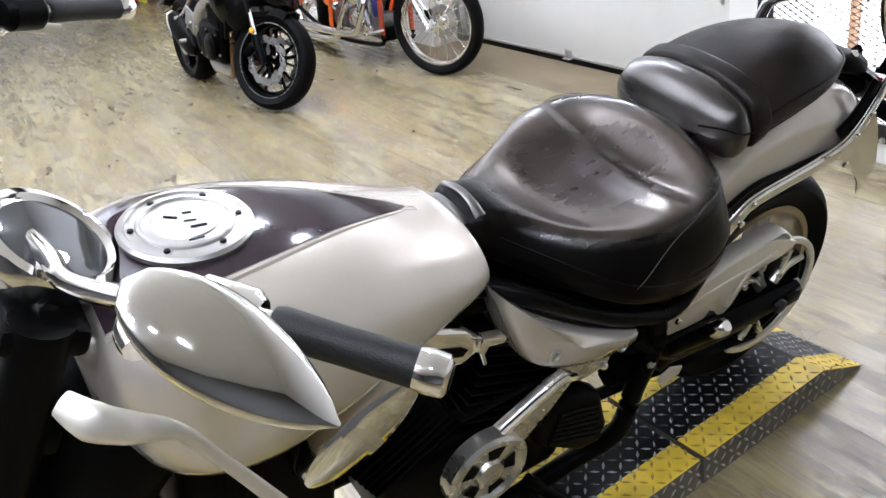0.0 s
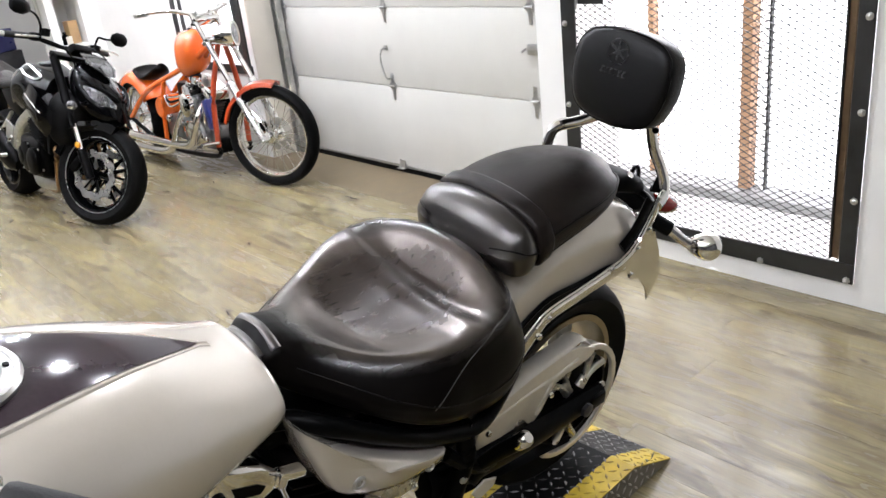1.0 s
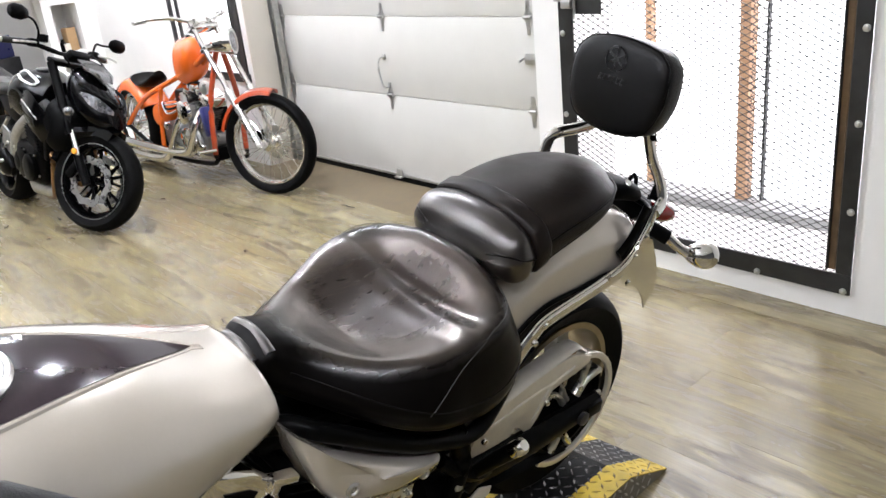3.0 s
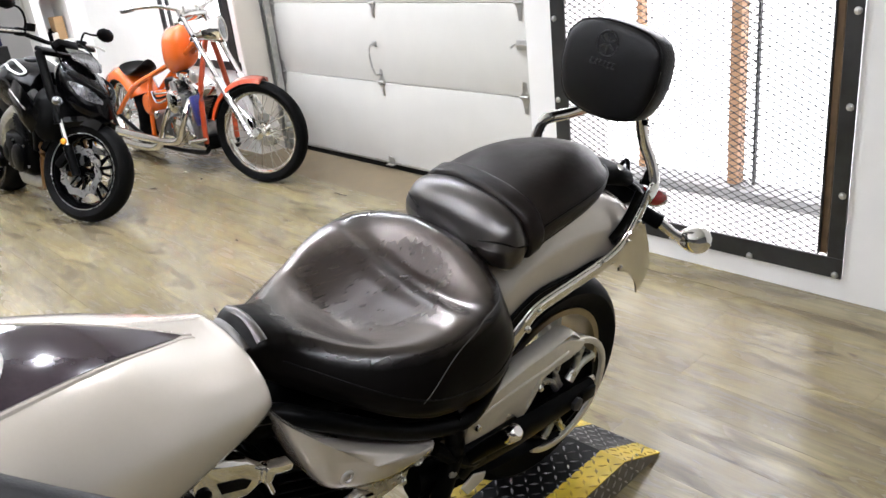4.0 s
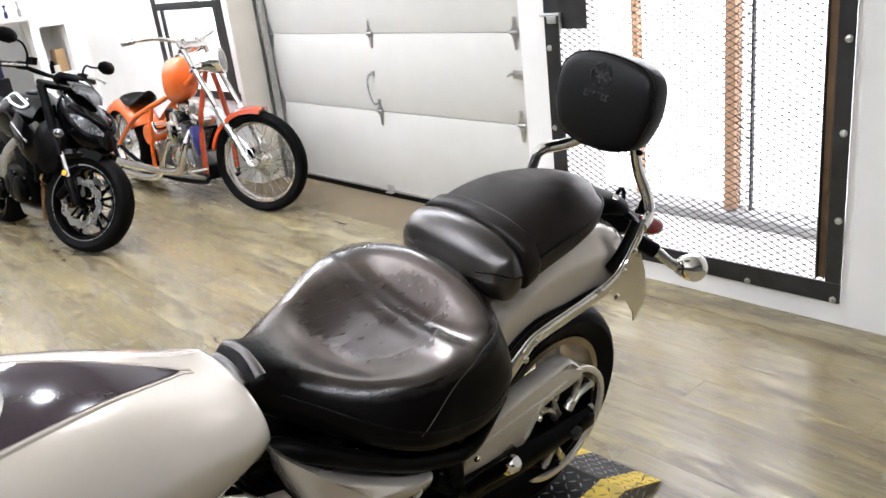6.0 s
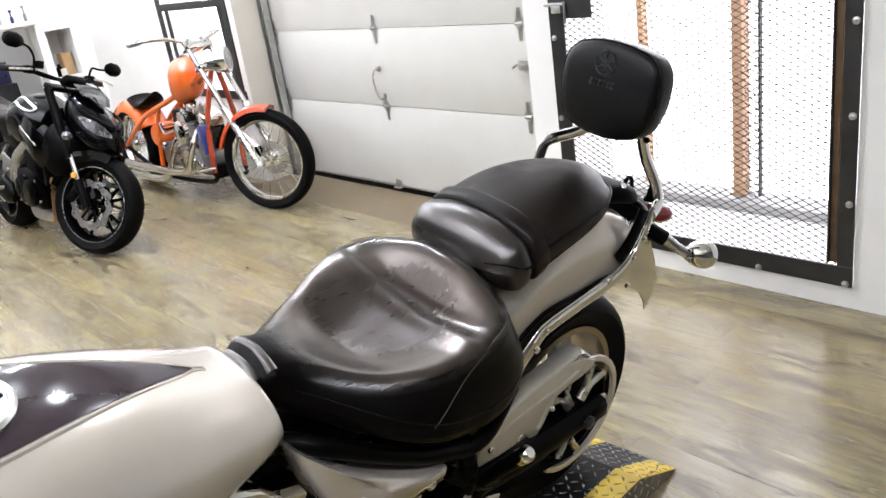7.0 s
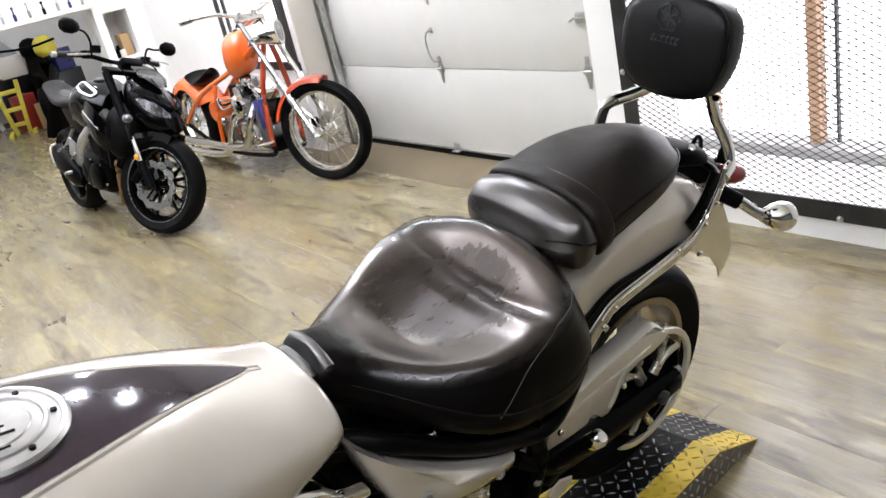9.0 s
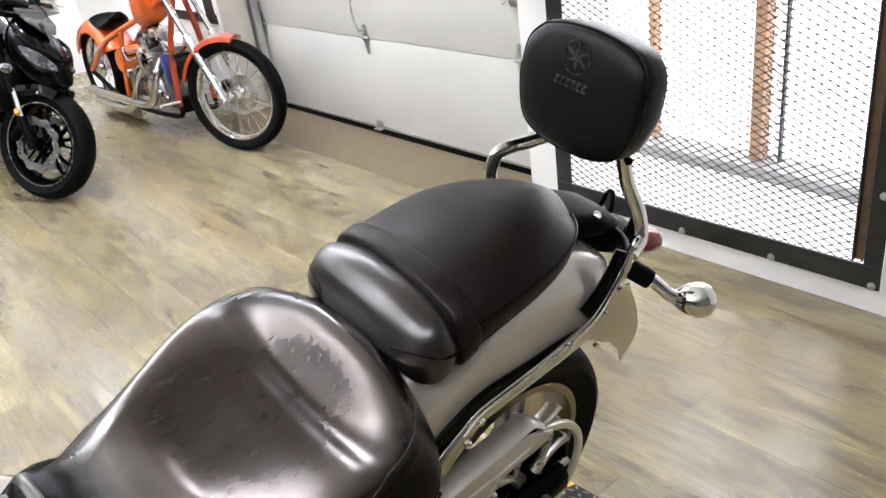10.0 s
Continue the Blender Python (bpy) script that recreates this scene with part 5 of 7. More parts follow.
# front end
ENDS = {1: (Vector((0.425, -0.942, 1.012)), Vector((0.515, -0.855, 0.975))), -1: (Vector((-0.37, -0.955, 1.150)), Vector((-0.44, -0.845, 1.118)))}
bars = part("handlebar", tube([ENDS[1][1], ENDS[1][0], (0.33, -1.02, 1.02), (0.20, -1.075, 1.0), (0.08, -1.085, 0.985), (-0.08, -1.12, 0.99), (-0.20, -1.18, 1.03), (-0.31, -1.13, 1.10), (-0.35, -1.03, 1.145), ENDS[-1][0], ENDS[-1][1]], 0.0125, 12, 5), CHROME, bike, "chrome handlebar with black grips", at=BARS)
for s in (1, -1):
    a, b = ENDS[s]
    d = (b - a).normalized()
    grip = part("grip", tube([a, a + d * 0.008, a.lerp(b, 0.5), b], [0.014, 0.0185, 0.0175, 0.0185], 18, 3), GRIP, bars, "black rubber grip")
    part("bar_end", tube([b, b + d * 0.012, b + d * 0.026, b + d * 0.030], [0.0185, 0.0205, 0.0195, 0.014], 18, 2), CHROME, grip, "chrome bar end")
    part("end_inset", tube([b + d * 0.0295, b + d * 0.0315], 0.011, 14, 1), BLACK, grip)
    c = a - d * 0.04
    side = d.cross(Vector((0, 0, 1))).normalized() * s
    clamp = part("switch_housing", tube([c - d * 0.035, c - d * 0.025, c + d * 0.022, c + d * 0.03], [0.018, 0.027, 0.027, 0.02], 14, 1), BLACK if s < 0 else CHROME, bars, "switch housing")
    f = Vector((0.35 * s, -0.94, 0)).normalized()
    part("lever_perch", tube([c - d * 0.05, c - d * 0.045 + f * 0.045, c - d * 0.02 + f * 0.07], [0.018, 0.02, 0.014], 12, 3), CHROME, clamp)
    lever_drop = 0.2
    if s < 0:
        part("lever", tube([c - d * 0.03 + f * 0.066, c + d * 0.0 + f * 0.078 + Vector((0, 0, -0.02 * lever_drop)), c + d * 0.045 + f * 0.07 + Vector((0, 0, -0.035 * lever_drop)), c + d * 0.09 + f * 0.072 + Vector((0, 0, -0.075 * lever_drop)), c + d * 0.14 + f * 0.07 + Vector((0, 0, -0.12 * lever_drop))], [0.016, 0.014, 0.011, 0.010, 0.011], 12, 5, 0.55, (0.5 * s, -0.5, 0.5)), GUARD, clamp, "silver lever")
    if s > 0:
        part("clutch_lever", tube([(0.43, -1.115, 1.025), (0.45, -1.10, 1.012), (0.45, -1.078, 0.992), (0.45, -1.045, 0.968), (0.45, -1.018, 0.915), (0.452, -0.992, 0.86), (0.455, -0.972, 0.815)], [0.011, 0.016, 0.014, 0.0075, 0.0065, 0.0075, 0.009], 12, 5, 0.5, (0.8, -0.2, 0.5)), GUARD, clamp, "silver clutch lever")
    mirror = part("mirror", tube([c + Vector((0, -0.005, 0.015)), c + Vector((0.02 * s, -0.03, 0.04)), c + Vector((0.07 * s, -0.045, 0.06))], [0.009, 0.008, 0.009], 10, 4), CHROME, bars, "chrome mirror stem")
    m0, m1 = Vector((s * 0.478, -1.047, 1.132)), Vector((s * 0.577, -0.951, 1.013))
    if s < 0:
        m0, m1 = m0 + Vector((0, 0, 0.11)), m1 + Vector((0, 0, 0.13))
    ax = (m1 - m0).normalized()
    nz = Vector((0.26 * s, -0.10, 0.96))
    nz = (nz - ax * nz.dot(ax)).normalized()
    wd = ax.cross(nz)
    rings = []
    for u in np.linspace(0, 1, 22):
        hw = 0.001 + 0.040 * (math.sin(math.pi * min(1, u * 1.02) ** 0.8) ** 0.62 if 0 < u < 0.98 else 0.02)
        rings.append([m0.lerp(m1, u) + wd * hw * math.cos(q) + nz * hw * (0.40 if math.sin(q) > 0 else 0.42) * math.sin(q) for q in np.linspace(0, 2 * math.pi, 25)[:-1]])
    part("mirror_head", loft(rings), CHROME, mirror, "chrome teardrop mirror shell", sharp=60)
    part("mirror_glass", loft([[m0.lerp(m1, 0.08 + 0.84 * u) - nz * 0.0160 + wd * (0.028 * math.sin(math.pi * u) ** 0.6 + 0.0008) * k - nz * (0.001 * t) for k, t in ((-1, 0), (1, 0), (1, 1), (-1, 1))] for u in np.linspace(0.02, 0.98, 14)]), GLASS, mirror)
gm = pose(0.025, -1.075, 0.968, -40, 24, 0)
gauge = part("gauge", lathe([(0.02, -0.08), (0.055, -0.068), (0.082, -0.024), (0.088, 0.0), (0.085, 0.011), (0.074, 0.014), (0.069, 0.008), (0.06, 0.006)], 40, gm), CHROME, bike, "chrome speedometer pod with dark glass", at=BARS)
part("gauge_glass", lathe([(0.068, 0.004), (0.066, 0.008), (0.03, 0.0115), (0.001, 0.012)], 36, gm), GLASS, gauge, "dark gauge glass")
part("triple_clamp", box(0.24, 0.10, 0.04, (0, -1.12, 0.92), (-28, 0, 0), 0.012) + box(0.22, 0.09, 0.04, (0, -1.19, 0.78), (-28, 0, 0), 0.012), BLACK, bike)
for s in (1, -1):
    part("riser", tube([(s * 0.06, -1.105, 0.93), (s * 0.06, -1.08, 0.99)], 0.018, 12, 1), CHROME, bike)
    part("fork_leg", tube([(s * 0.10, -1.115, 0.94), (s * 0.10, -1.30, 0.60), (s * 0.10, -1.47, 0.32)], [0.036, 0.036, 0.034], 14, 1), BLACK, bike, "black fork leg")
lamp = part("headlight", lathe([(0.02, -0.11), (0.06, -0.09), (0.088, -0.02), (0.092, 0.0), (0.088, 0.01)], 32, pose(0, -1.28, 0.83, 80)), CHROME, bike, "chrome headlight")
part("lens", lathe([(0.086, 0.004), (0.06, 0.016), (0.001, 0.022)], 28, pose(0, -1.28, 0.83, 80)), CLEAR, lamp)
front = part("front_wheel", rim_geo(0.225, 0.10) + hub_geo(0.05, 0.14), ALU, bike, "cast front wheel", at=pose(0, -1.47, 0.315))
part("tyre", tyre_geo(0.315, 0.13, 0.225), RUBBER, front)
for i in range(5):
    a = radians(72 * i)
    part("spoke", tube([(0, 0.04 * math.sin(a), 0.04 * math.cos(a)), (0, 0.215 * math.sin(a), 0.215 * math.cos(a))], [0.02, 0.014], 8, 1), ALU, front)
rings = []
for a in np.linspace(-35, 75, 14):
    y0, z0 = -1.47 + 0.345 * math.sin(radians(a)), 0.315 + 0.345 * math.cos(radians(a))
    dy, dz = math.sin(radians(a)), math.cos(radians(a))
    rings.append([(x * 0.078, y0 + dy * d, z0 + dz * d) for x, d in ((-1, -0.05), (-0.9, 0.0), (-0.5, 0.02), (0, 0.026), (0.5, 0.02), (0.9, 0), (1, -0.05), (0.95, -0.05), (0.8, -0.005), (0, 0.018), (-0.8, -0.005), (-0.95, -0.05))])
part("front_fender", loft(rings), GLOSSBLACK, bike, "black front fender", sharp=50)
part("neck_cover", loft([[(w * math.cos(q), y + 0.02 * math.sin(q), z + h * math.sin(q)) for q in np.linspace(0, 2 * math.pi, 21)[:-1]] for y, z, w, h in ((-1.02, 0.66, 0.10, 0.10), (-1.10, 0.66, 0.13, 0.18), (-1.17, 0.62, 0.12, 0.20), (-1.22, 0.58, 0.08, 0.16))]) + box(0.24, 0.06, 0.36, (0, -1.0, 0.42), (-12, 0, 0), 0.02), PLASTIC, bike, "black steering neck cover and oil cooler", sharp=50)

# ---- orange chopper ----
CH = pose(-2.34, -0.635, 0.0, 0, 3.0, 91.7)
chop = empty("chopper", CH, "orange chopper motorcycle with chrome engine beside the garage door", "motorcycle", "parked motorcycles")
FW = pose(0, -1.80, 0.318, 0, 0, 25)
fwheel = part("front_wheel", rim_geo(0.256, 0.06, 0.012) + hub_geo(0.038, 0.10), CHROME, chop, "chrome spoked front wheel", at=FW)
part("tyre", tyre_geo(0.318, 0.09, 0.256), RUBBER, fwheel, "tall narrow black tyre")
for i in range(36):
    a = radians(10 * i)
    s = 1 if i % 2 else -1
    b = a + radians(28 if (i // 2) % 2 else -28)
    part("spoke", rod((0.034 * s, 0.034 * math.sin(b), 0.034 * math.cos(b)), (0.006 * s, 0.243 * math.sin(a), 0.243 * math.cos(a)), 0.0018, 5), CHROME, fwheel)
part("brake_disc", lathe([(0.05, -0.002), (0.105, -0.002), (0.105, 0.002), (0.05, 0.002)], 32, pose(0.058, 0, 0) @ TO_X, closed=True), ALU, fwheel)
part("caliper", box(0.04, 0.05, 0.09, (0.058, 0.10, 0.03), bevel=0.01), BLACK, fwheel)
rings = []
for a in np.linspace(-75, 12, 14):
    dy, dz = -math.sin(radians(a)), math.cos(radians(a))
    rings.append([(x * 0.054, dy * (0.335 + d), dz * (0.335 + d)) for x, d in ((-1, -0.025), (-0.85, 0.0), (0, 0.014), (0.85, 0.0), (1, -0.025), (0.9, -0.027), (0, 0.008), (-0.9, -0.027))])
part("front_fender", loft(rings), DARKORANGE, fwheel, "orange front fender", sharp=50)
STEER = pose(0, -1.80, 0.318, 0, 0, 8)
fork_parent = part("triple_tree", box(0.20, 0.07, 0.03, (0, 0.50, 0.70), (-36, 0, 0), 0.008) + box(0.20, 0.07, 0.03, (0, 0.41, 0.58), (-36, 0, 0), 0.008), CHROME, chop, "chrome triple tree", at=STEER)
for s in (1, -1):
    leg = part("fork_leg", tube([(s * 0.085, 0.52, 0.74), (s * 0.085, 0.22, 0.31)], 0.017, 12, 1), CHROME, fork_parent, "long chrome fork leg")
    part("slider", tube([(s * 0.085, 0.24, 0.335), (s * 0.085, -0.01, -0.02)], [0.025, 0.024], 14, 1), ALU, leg)
part("handlebar", tube([(0.315, 0.75, 0.765), (0.29, 0.67, 0.775), (0.20, 0.56, 0.775), (0.06, 0.52, 0.74), (-0.06, 0.52, 0.74), (-0.20, 0.56, 0.775), (-0.29, 0.67, 0.775), (-0.315, 0.75, 0.765)], 0.012, 10, 5), CHROME, fork_parent, "chrome pulled-back handlebar")
for s in (1, -1):
    part("grip", rod((s * 0.318, 0.765, 0.763), (s * 0.293, 0.68, 0.774), 0.019, 12), GALV, fork_parent)
    part("riser", rod((s * 0.05, 0.51, 0.70), (s * 0.05, 0.52, 0.76), 0.014), CHROME, fork_parent)
    part("lever", tube([(s * 0.27, 0.62, 0.775), (s * 0.31, 0.64, 0.775), (s * 0.335, 0.72, 0.765)], 0.005, 8, 4), CHROME, fork_parent)
lamp = part("headlight", lathe([(0.015, -0.13), (0.05, -0.11), (0.075, -0.04), (0.082, 0.0), (0.078, 0.012)], 28, pose(0.0, 0.24, 0.62, 0, 0, 34) @ pose(0, 0, 0, 84)), CHROME, fork_parent, "chrome headlight")
part("lens", lathe([(0.074, 0.006), (0.05, 0.018), (0.001, 0.024)], 24, pose(0.0, 0.24, 0.62, 0, 0, 34) @ pose(0, 0, 0, 84)), HEADLENS, lamp, "clear headlight lens")
part("lamp_bracket", tube([(0, 0.42, 0.60), (0, 0.35, 0.58), (-0.02, 0.28, 0.60)], 0.014, 8, 3), CHROME, fork_parent)
rw = part("rear_wheel", rim_geo(0.215, 0.15) + hub_geo(0.06, 0.14), CHROME, chop, "wide chrome rear wheel", at=pose(0, 0, 0.298))
part("tyre", tyre_geo(0.298, 0.19, 0.215), RUBBER, rw)
for i in range(20):
    a = radians(18 * i)
    s = 1 if i % 2 else -1
    part("spoke", rod((0.05 * s, 0.05 * math.sin(a + 0.4 * s), 0.05 * math.cos(a + 0.4 * s)), (0.01 * s, 0.205 * math.sin(a), 0.205 * math.cos(a)), 0.0025, 5), CHROME, rw)
rings = []
for a in np.linspace(-62, 70, 18):
    dy, dz = math.sin(radians(a)), math.cos(radians(a))
    rings.append([(x * 0.112, dy * (0.325 + d), 0.298 + dz * (0.325 + d)) for x, d in ((-1, -0.07), (-0.96, -0.02), (-0.6, 0.012), (0, 0.02), (0.6, 0.012), (0.96, -0.02), (1, -0.07), (0.96, -0.07), (0.9, -0.02), (0, 0.012), (-0.9, -0.02), (-0.96, -0.07))])
part("rear_fender", loft(rings), ORANGE, chop, "orange rear fender", sharp=50)
rings = []
for u in np.linspace(0, 1, 24):
    y = -0.785 - 0.26 * u
    k = (1 - abs(2 * u - 1) ** 4.0) ** 0.5 + 0.03
    top, low = 0.935 + 0.025 * u, 0.605 + 0.085 * u
    zc, h = (top + low) / 2, (top - low) / 2 * (0.25 + 0.75 * k)
    w = 0.098 * (0.15 + 0.85 * k)
    rings.append([(w * math.cos(q) * (1.0 if math.sin(q) < 0 else 1 - 0.10 * math.sin(q)), y, zc + h * math.copysign(abs(math.sin(q)) ** 0.7, math.sin(q))) for q in np.linspace(0, 2 * math.pi, 29)[:-1]])
tank2 = part("fuel_tank", loft(rings), ORANGE, chop, "glossy orange peanut fuel tank", sharp=60)
part("tank_cap", lathe([(0.03, 0), (0.03, 0.015), (0.02, 0.02), (0.001, 0.021)], 18, pose(0, -0.95, 0.950, 4)), CHROME, tank2)
rings = []
for u in np.linspace(0, 1, 14):
    y = -0.12 - 0.26 * u
    w = 0.10 * (1 - u) ** 0.5 * 0.7 + 0.04 + 0.02 * math.sin(math.pi * u)
    zc = 0.605 + 0.055 * (2 * (u - 0.45)) ** 2
    rings.append([(w * math.cos(q), y, zc + 0.03 * math.sin(q)) for q in np.linspace(0, 2 * math.pi, 17)[:-1]])
part("seat", loft(rings), LEATHER, chop, "small black leather solo seat", sharp=60)
for s in (1, -1):
    part("frame_tube", tube([(0, -1.30, 0.93), (s * 0.03, -1.0, 0.76), (s * 0.06, -0.72, 0.66), (s * 0.12, -0.35, 0.52), (s * 0.13, 0.0, 0.30)], 0.019, 10, 6), ORANGE, chop, "orange frame tube")
    part("frame_tube", tube([(s * 0.02, -1.33, 0.88), (s * 0.10, -1.30, 0.55), (s * 0.115, -1.285, 0.21)], 0.018, 10, 6), DARKORANGE, chop, "orange frame tube")
    part("lower_rail", tube([(s * 0.115, -1.285, 0.215), (s * 0.115, -1.22, 0.14), (s * 0.115, -0.5, 0.13), (s * 0.13, 0.0, 0.29)], 0.016, 10, 5), BLACK, chop)
    part("seat_post", tube([(s * 0.09, -0.58, 0.60), (s * 0.10, -0.52, 0.40), (s * 0.11, -0.50, 0.15)], 0.016, 8, 4), ORANGE, chop)
eng = part("engine", box(0.20, 0.44, 0.17, (0, -0.98, 0.25), bevel=0.04, segs=3) + lathe([(0.09, -0.02), (0.10, 0.0), (0.09, 0.02), (0.05, 0.028)], 28, pose(-0.11, -1.02, 0.27) @ pose(0, 0, 0, 0, -90, 0)), ENGINE, chop, "polished V-twin engine with chrome covers")
for an, yc in ((22, -1.06), (-22, -0.94)):
    M = pose(0, yc, 0.34, an)
    for i in range(10):
        part("cooling_fin", lathe([(0.03, 0), (0.072, 0), (0.072, 0.007), (0.03, 0.007)], 20, M @ pose(0, 0, 0.018 * i)), ENGINE, eng)
    part("rocker_box", box(0.15, 0.14, 0.08, (0, 0, 0.225), bevel=0.02, segs=3).moved(M), CHROME, eng)
    part("pushrod", rod((-0.09, yc - 0.02, 0.30), (-0.085, yc - math.sin(radians(an)) * 0.18, 0.49), 0.009), CHROME, eng)
part("air_cleaner", lathe([(0.075, -0.02), (0.078, 0.01), (0.06, 0.022), (0.001, 0.026)], 26, pose(-0.155, -1.0, 0.47) @ pose(0, 0, 0, 0, -90, 0)), CHROME, eng, "round chrome air cleaner")
part("cam_cover", loft([[(-0.10 - x, -0.99 + 0.13 * r * math.cos(q), 0.27 + 0.085 * r * math.sin(q) + 0.02 * math.cos(q)) for q in np.linspace(0, 2 * math.pi, 25)[:-1]] for r, x in ((1.0, 0.0), (1.0, 0.03), (0.9, 0.042), (0.4, 0.05), (0.05, 0.05))]), CHROME, eng, "chrome cam cover")
part("carburettor", box(0.09, 0.10, 0.09, (-0.12, -0.99, 0.47), bevel=0.02, segs=3) + rod((-0.12, -0.99, 0.52), (-0.13, -0.97, 0.60), 0.018), ALU, eng)
part("horn", lathe([(0.02, -0.03), (0.042, -0.02), (0.046, 0.01), (0.03, 0.02), (0.001, 0.022)], 22, pose(-0.09, -1.22, 0.64) @ pose(0, 0, 0, 0, -90, 0)), ALU, eng, "round bright horn")
for i, (y, z, r) in enumerate(((-1.13, 0.24, 0.02), (-0.90, 0.20, 0.018), (-0.78, 0.32, 0.022), (-0.70, 0.22, 0.025), (-0.62, 0.34, 0.03), (-1.05, 0.37, 0.016), (-0.86, 0.40, 0.018))):
    part("cap", lathe([(r, 0), (r, 0.02), (r * 0.7, 0.028), (0.001, 0.029)], 14, pose(-0.10, y, z) @ pose(0, 0, 0, 0, -90, 0)), CHROME, eng)
for k in (0, 1, 2):
    part("oil_line", tube([(-0.11, -0.60 - 0.02 * k, 0.50), (-0.14, -0.72, 0.44 + 0.03 * k), (-0.13, -0.88, 0.48 + 0.02 * k), (-0.11, -1.0 + 0.03 * k, 0.55)], 0.008, 8, 5), CHROME if k != 1 else RUBBER, eng)
# Black upper-mount box also stands in for the shadow between engine and tank.
part("shaded_mount", box(0.07, 0.24, 0.10, (0, -0.98, 0.60), (4, 0, 0), 0.02), BLACK, eng)
for dy, dz, r in ((-0.12, 0.60, 0.026), (-0.04, 0.62, 0.030), (0.06, 0.59, 0.024), (0.12, 0.54, 0.022)):
    part("cap", lathe([(r, 0), (r, 0.03), (r * 0.75, 0.042), (0.001, 0.044)], 16, pose(-0.045, -0.98 + dy, dz) @ pose(0, 0, 0, 0, -80, 0)), CHROME, eng)
part("gearbox", box(0.18, 0.26, 0.17, (0, -0.63, 0.27), bevel=0.035, segs=3), ENGINE, eng)
part("oil_tank", lathe([(0.07, -0.10), (0.085, -0.08), (0.085, 0.08), (0.07, 0.10)], 24, pose(0, -0.46, 0.40) @ TO_X), ORANGE, chop, "orange round oil tank")
part("horn_block", box(0.06, 0.07, 0.20, (-0.10, -1.22, 0.42), (-14, 0, 0), 0.015), BLUE, chop, "dark blue cover")
part("inner_block", box(0.09, 0.62, 0.40, (0.05, -0.86, 0.38), bevel=0.03), BLACK, chop)
part("regulator", box(0.16, 0.08, 0.09, (-0.02, -1.27, 0.21), bevel=0.012), BLACK, chop)
for k in (0, 1):
    part("exhaust_pipe", tube([(-0.10, -1.12 + 0.20 * k, 0.47), (-0.16, -1.16 + 0.24 * k, 0.41), (-0.175, -1.10 + 0.26 * k, 0.30), (-0.18, -0.98 + 0.26 * k, 0.20 - 0.05 * k), (-0.18, -0.5, 0.180 - 0.07 * k), (-0.18, -0.02 - 0.1 * k, 0.180 - 0.07 * k)], [0.02, 0.021, 0.022, 0.027, 0.031, 0.031], 14, 6), CHROME, chop, "chrome drag pipe")
part("side_stand", tube([(0.10, -0.85, 0.14), (0.17, -0.80, 0.07), (0.23, -0.76, 0.012)], 0.01, 8, 3), CHROME, chop)
part("footpeg", rod((-0.12, -1.3, 0.24), (-0.25, -1.32, 0.25), 0.014), CHROME, chop)

# ---- black naked sport motorcycle ----
BK = pose(-2.173, -1.672, 0.0, 0, 8.0, 94.0)
naked = empty("sport_motorcycle", BK, "black naked sport motorcycle standing on the plank floor", "motorcycle", "parked motorcycles")
# the bars, fork and wheel are turned to the left about the raked steering axis
TURN = pose(0, -1.0, 0.9, -24) @ pose(0, 0, 0, 0, 0, 28) @ pose(0, 0, 0, 24) @ pose(0, 1.0, -0.9)
FW = TURN @ pose(0, -1.300, 0.292)
fwheel = part("front_wheel", rim_geo(0.212, 0.10) + hub_geo(0.035, 0.11), GLOSSBLACK, naked, "black cast front wheel", at=FW)
part("tyre", tyre_geo(0.292, 0.125, 0.212), RUBBER, fwheel, "black road tyre")
for i in range(5):
    for d in (-0.13, 0.13):
        a = radians(72 * i + 8) + d
        part("spoke", tube([(0, 0.03 * math.sin(a), 0.03 * math.cos(a)), (0, 0.205 * math.sin(a + d * 0.5), 0.205 * math.cos(a + d * 0.5))], [0.012, 0.009], 6, 1), GLOSSBLACK, fwheel)
part("rim_tape", lathe([(0.216, -0.001), (0.221, -0.001), (0.221, 0.001), (0.216, 0.001)], 48, pose(-0.0515, 0, 0) @ TO_X, closed=True), ALU, fwheel)
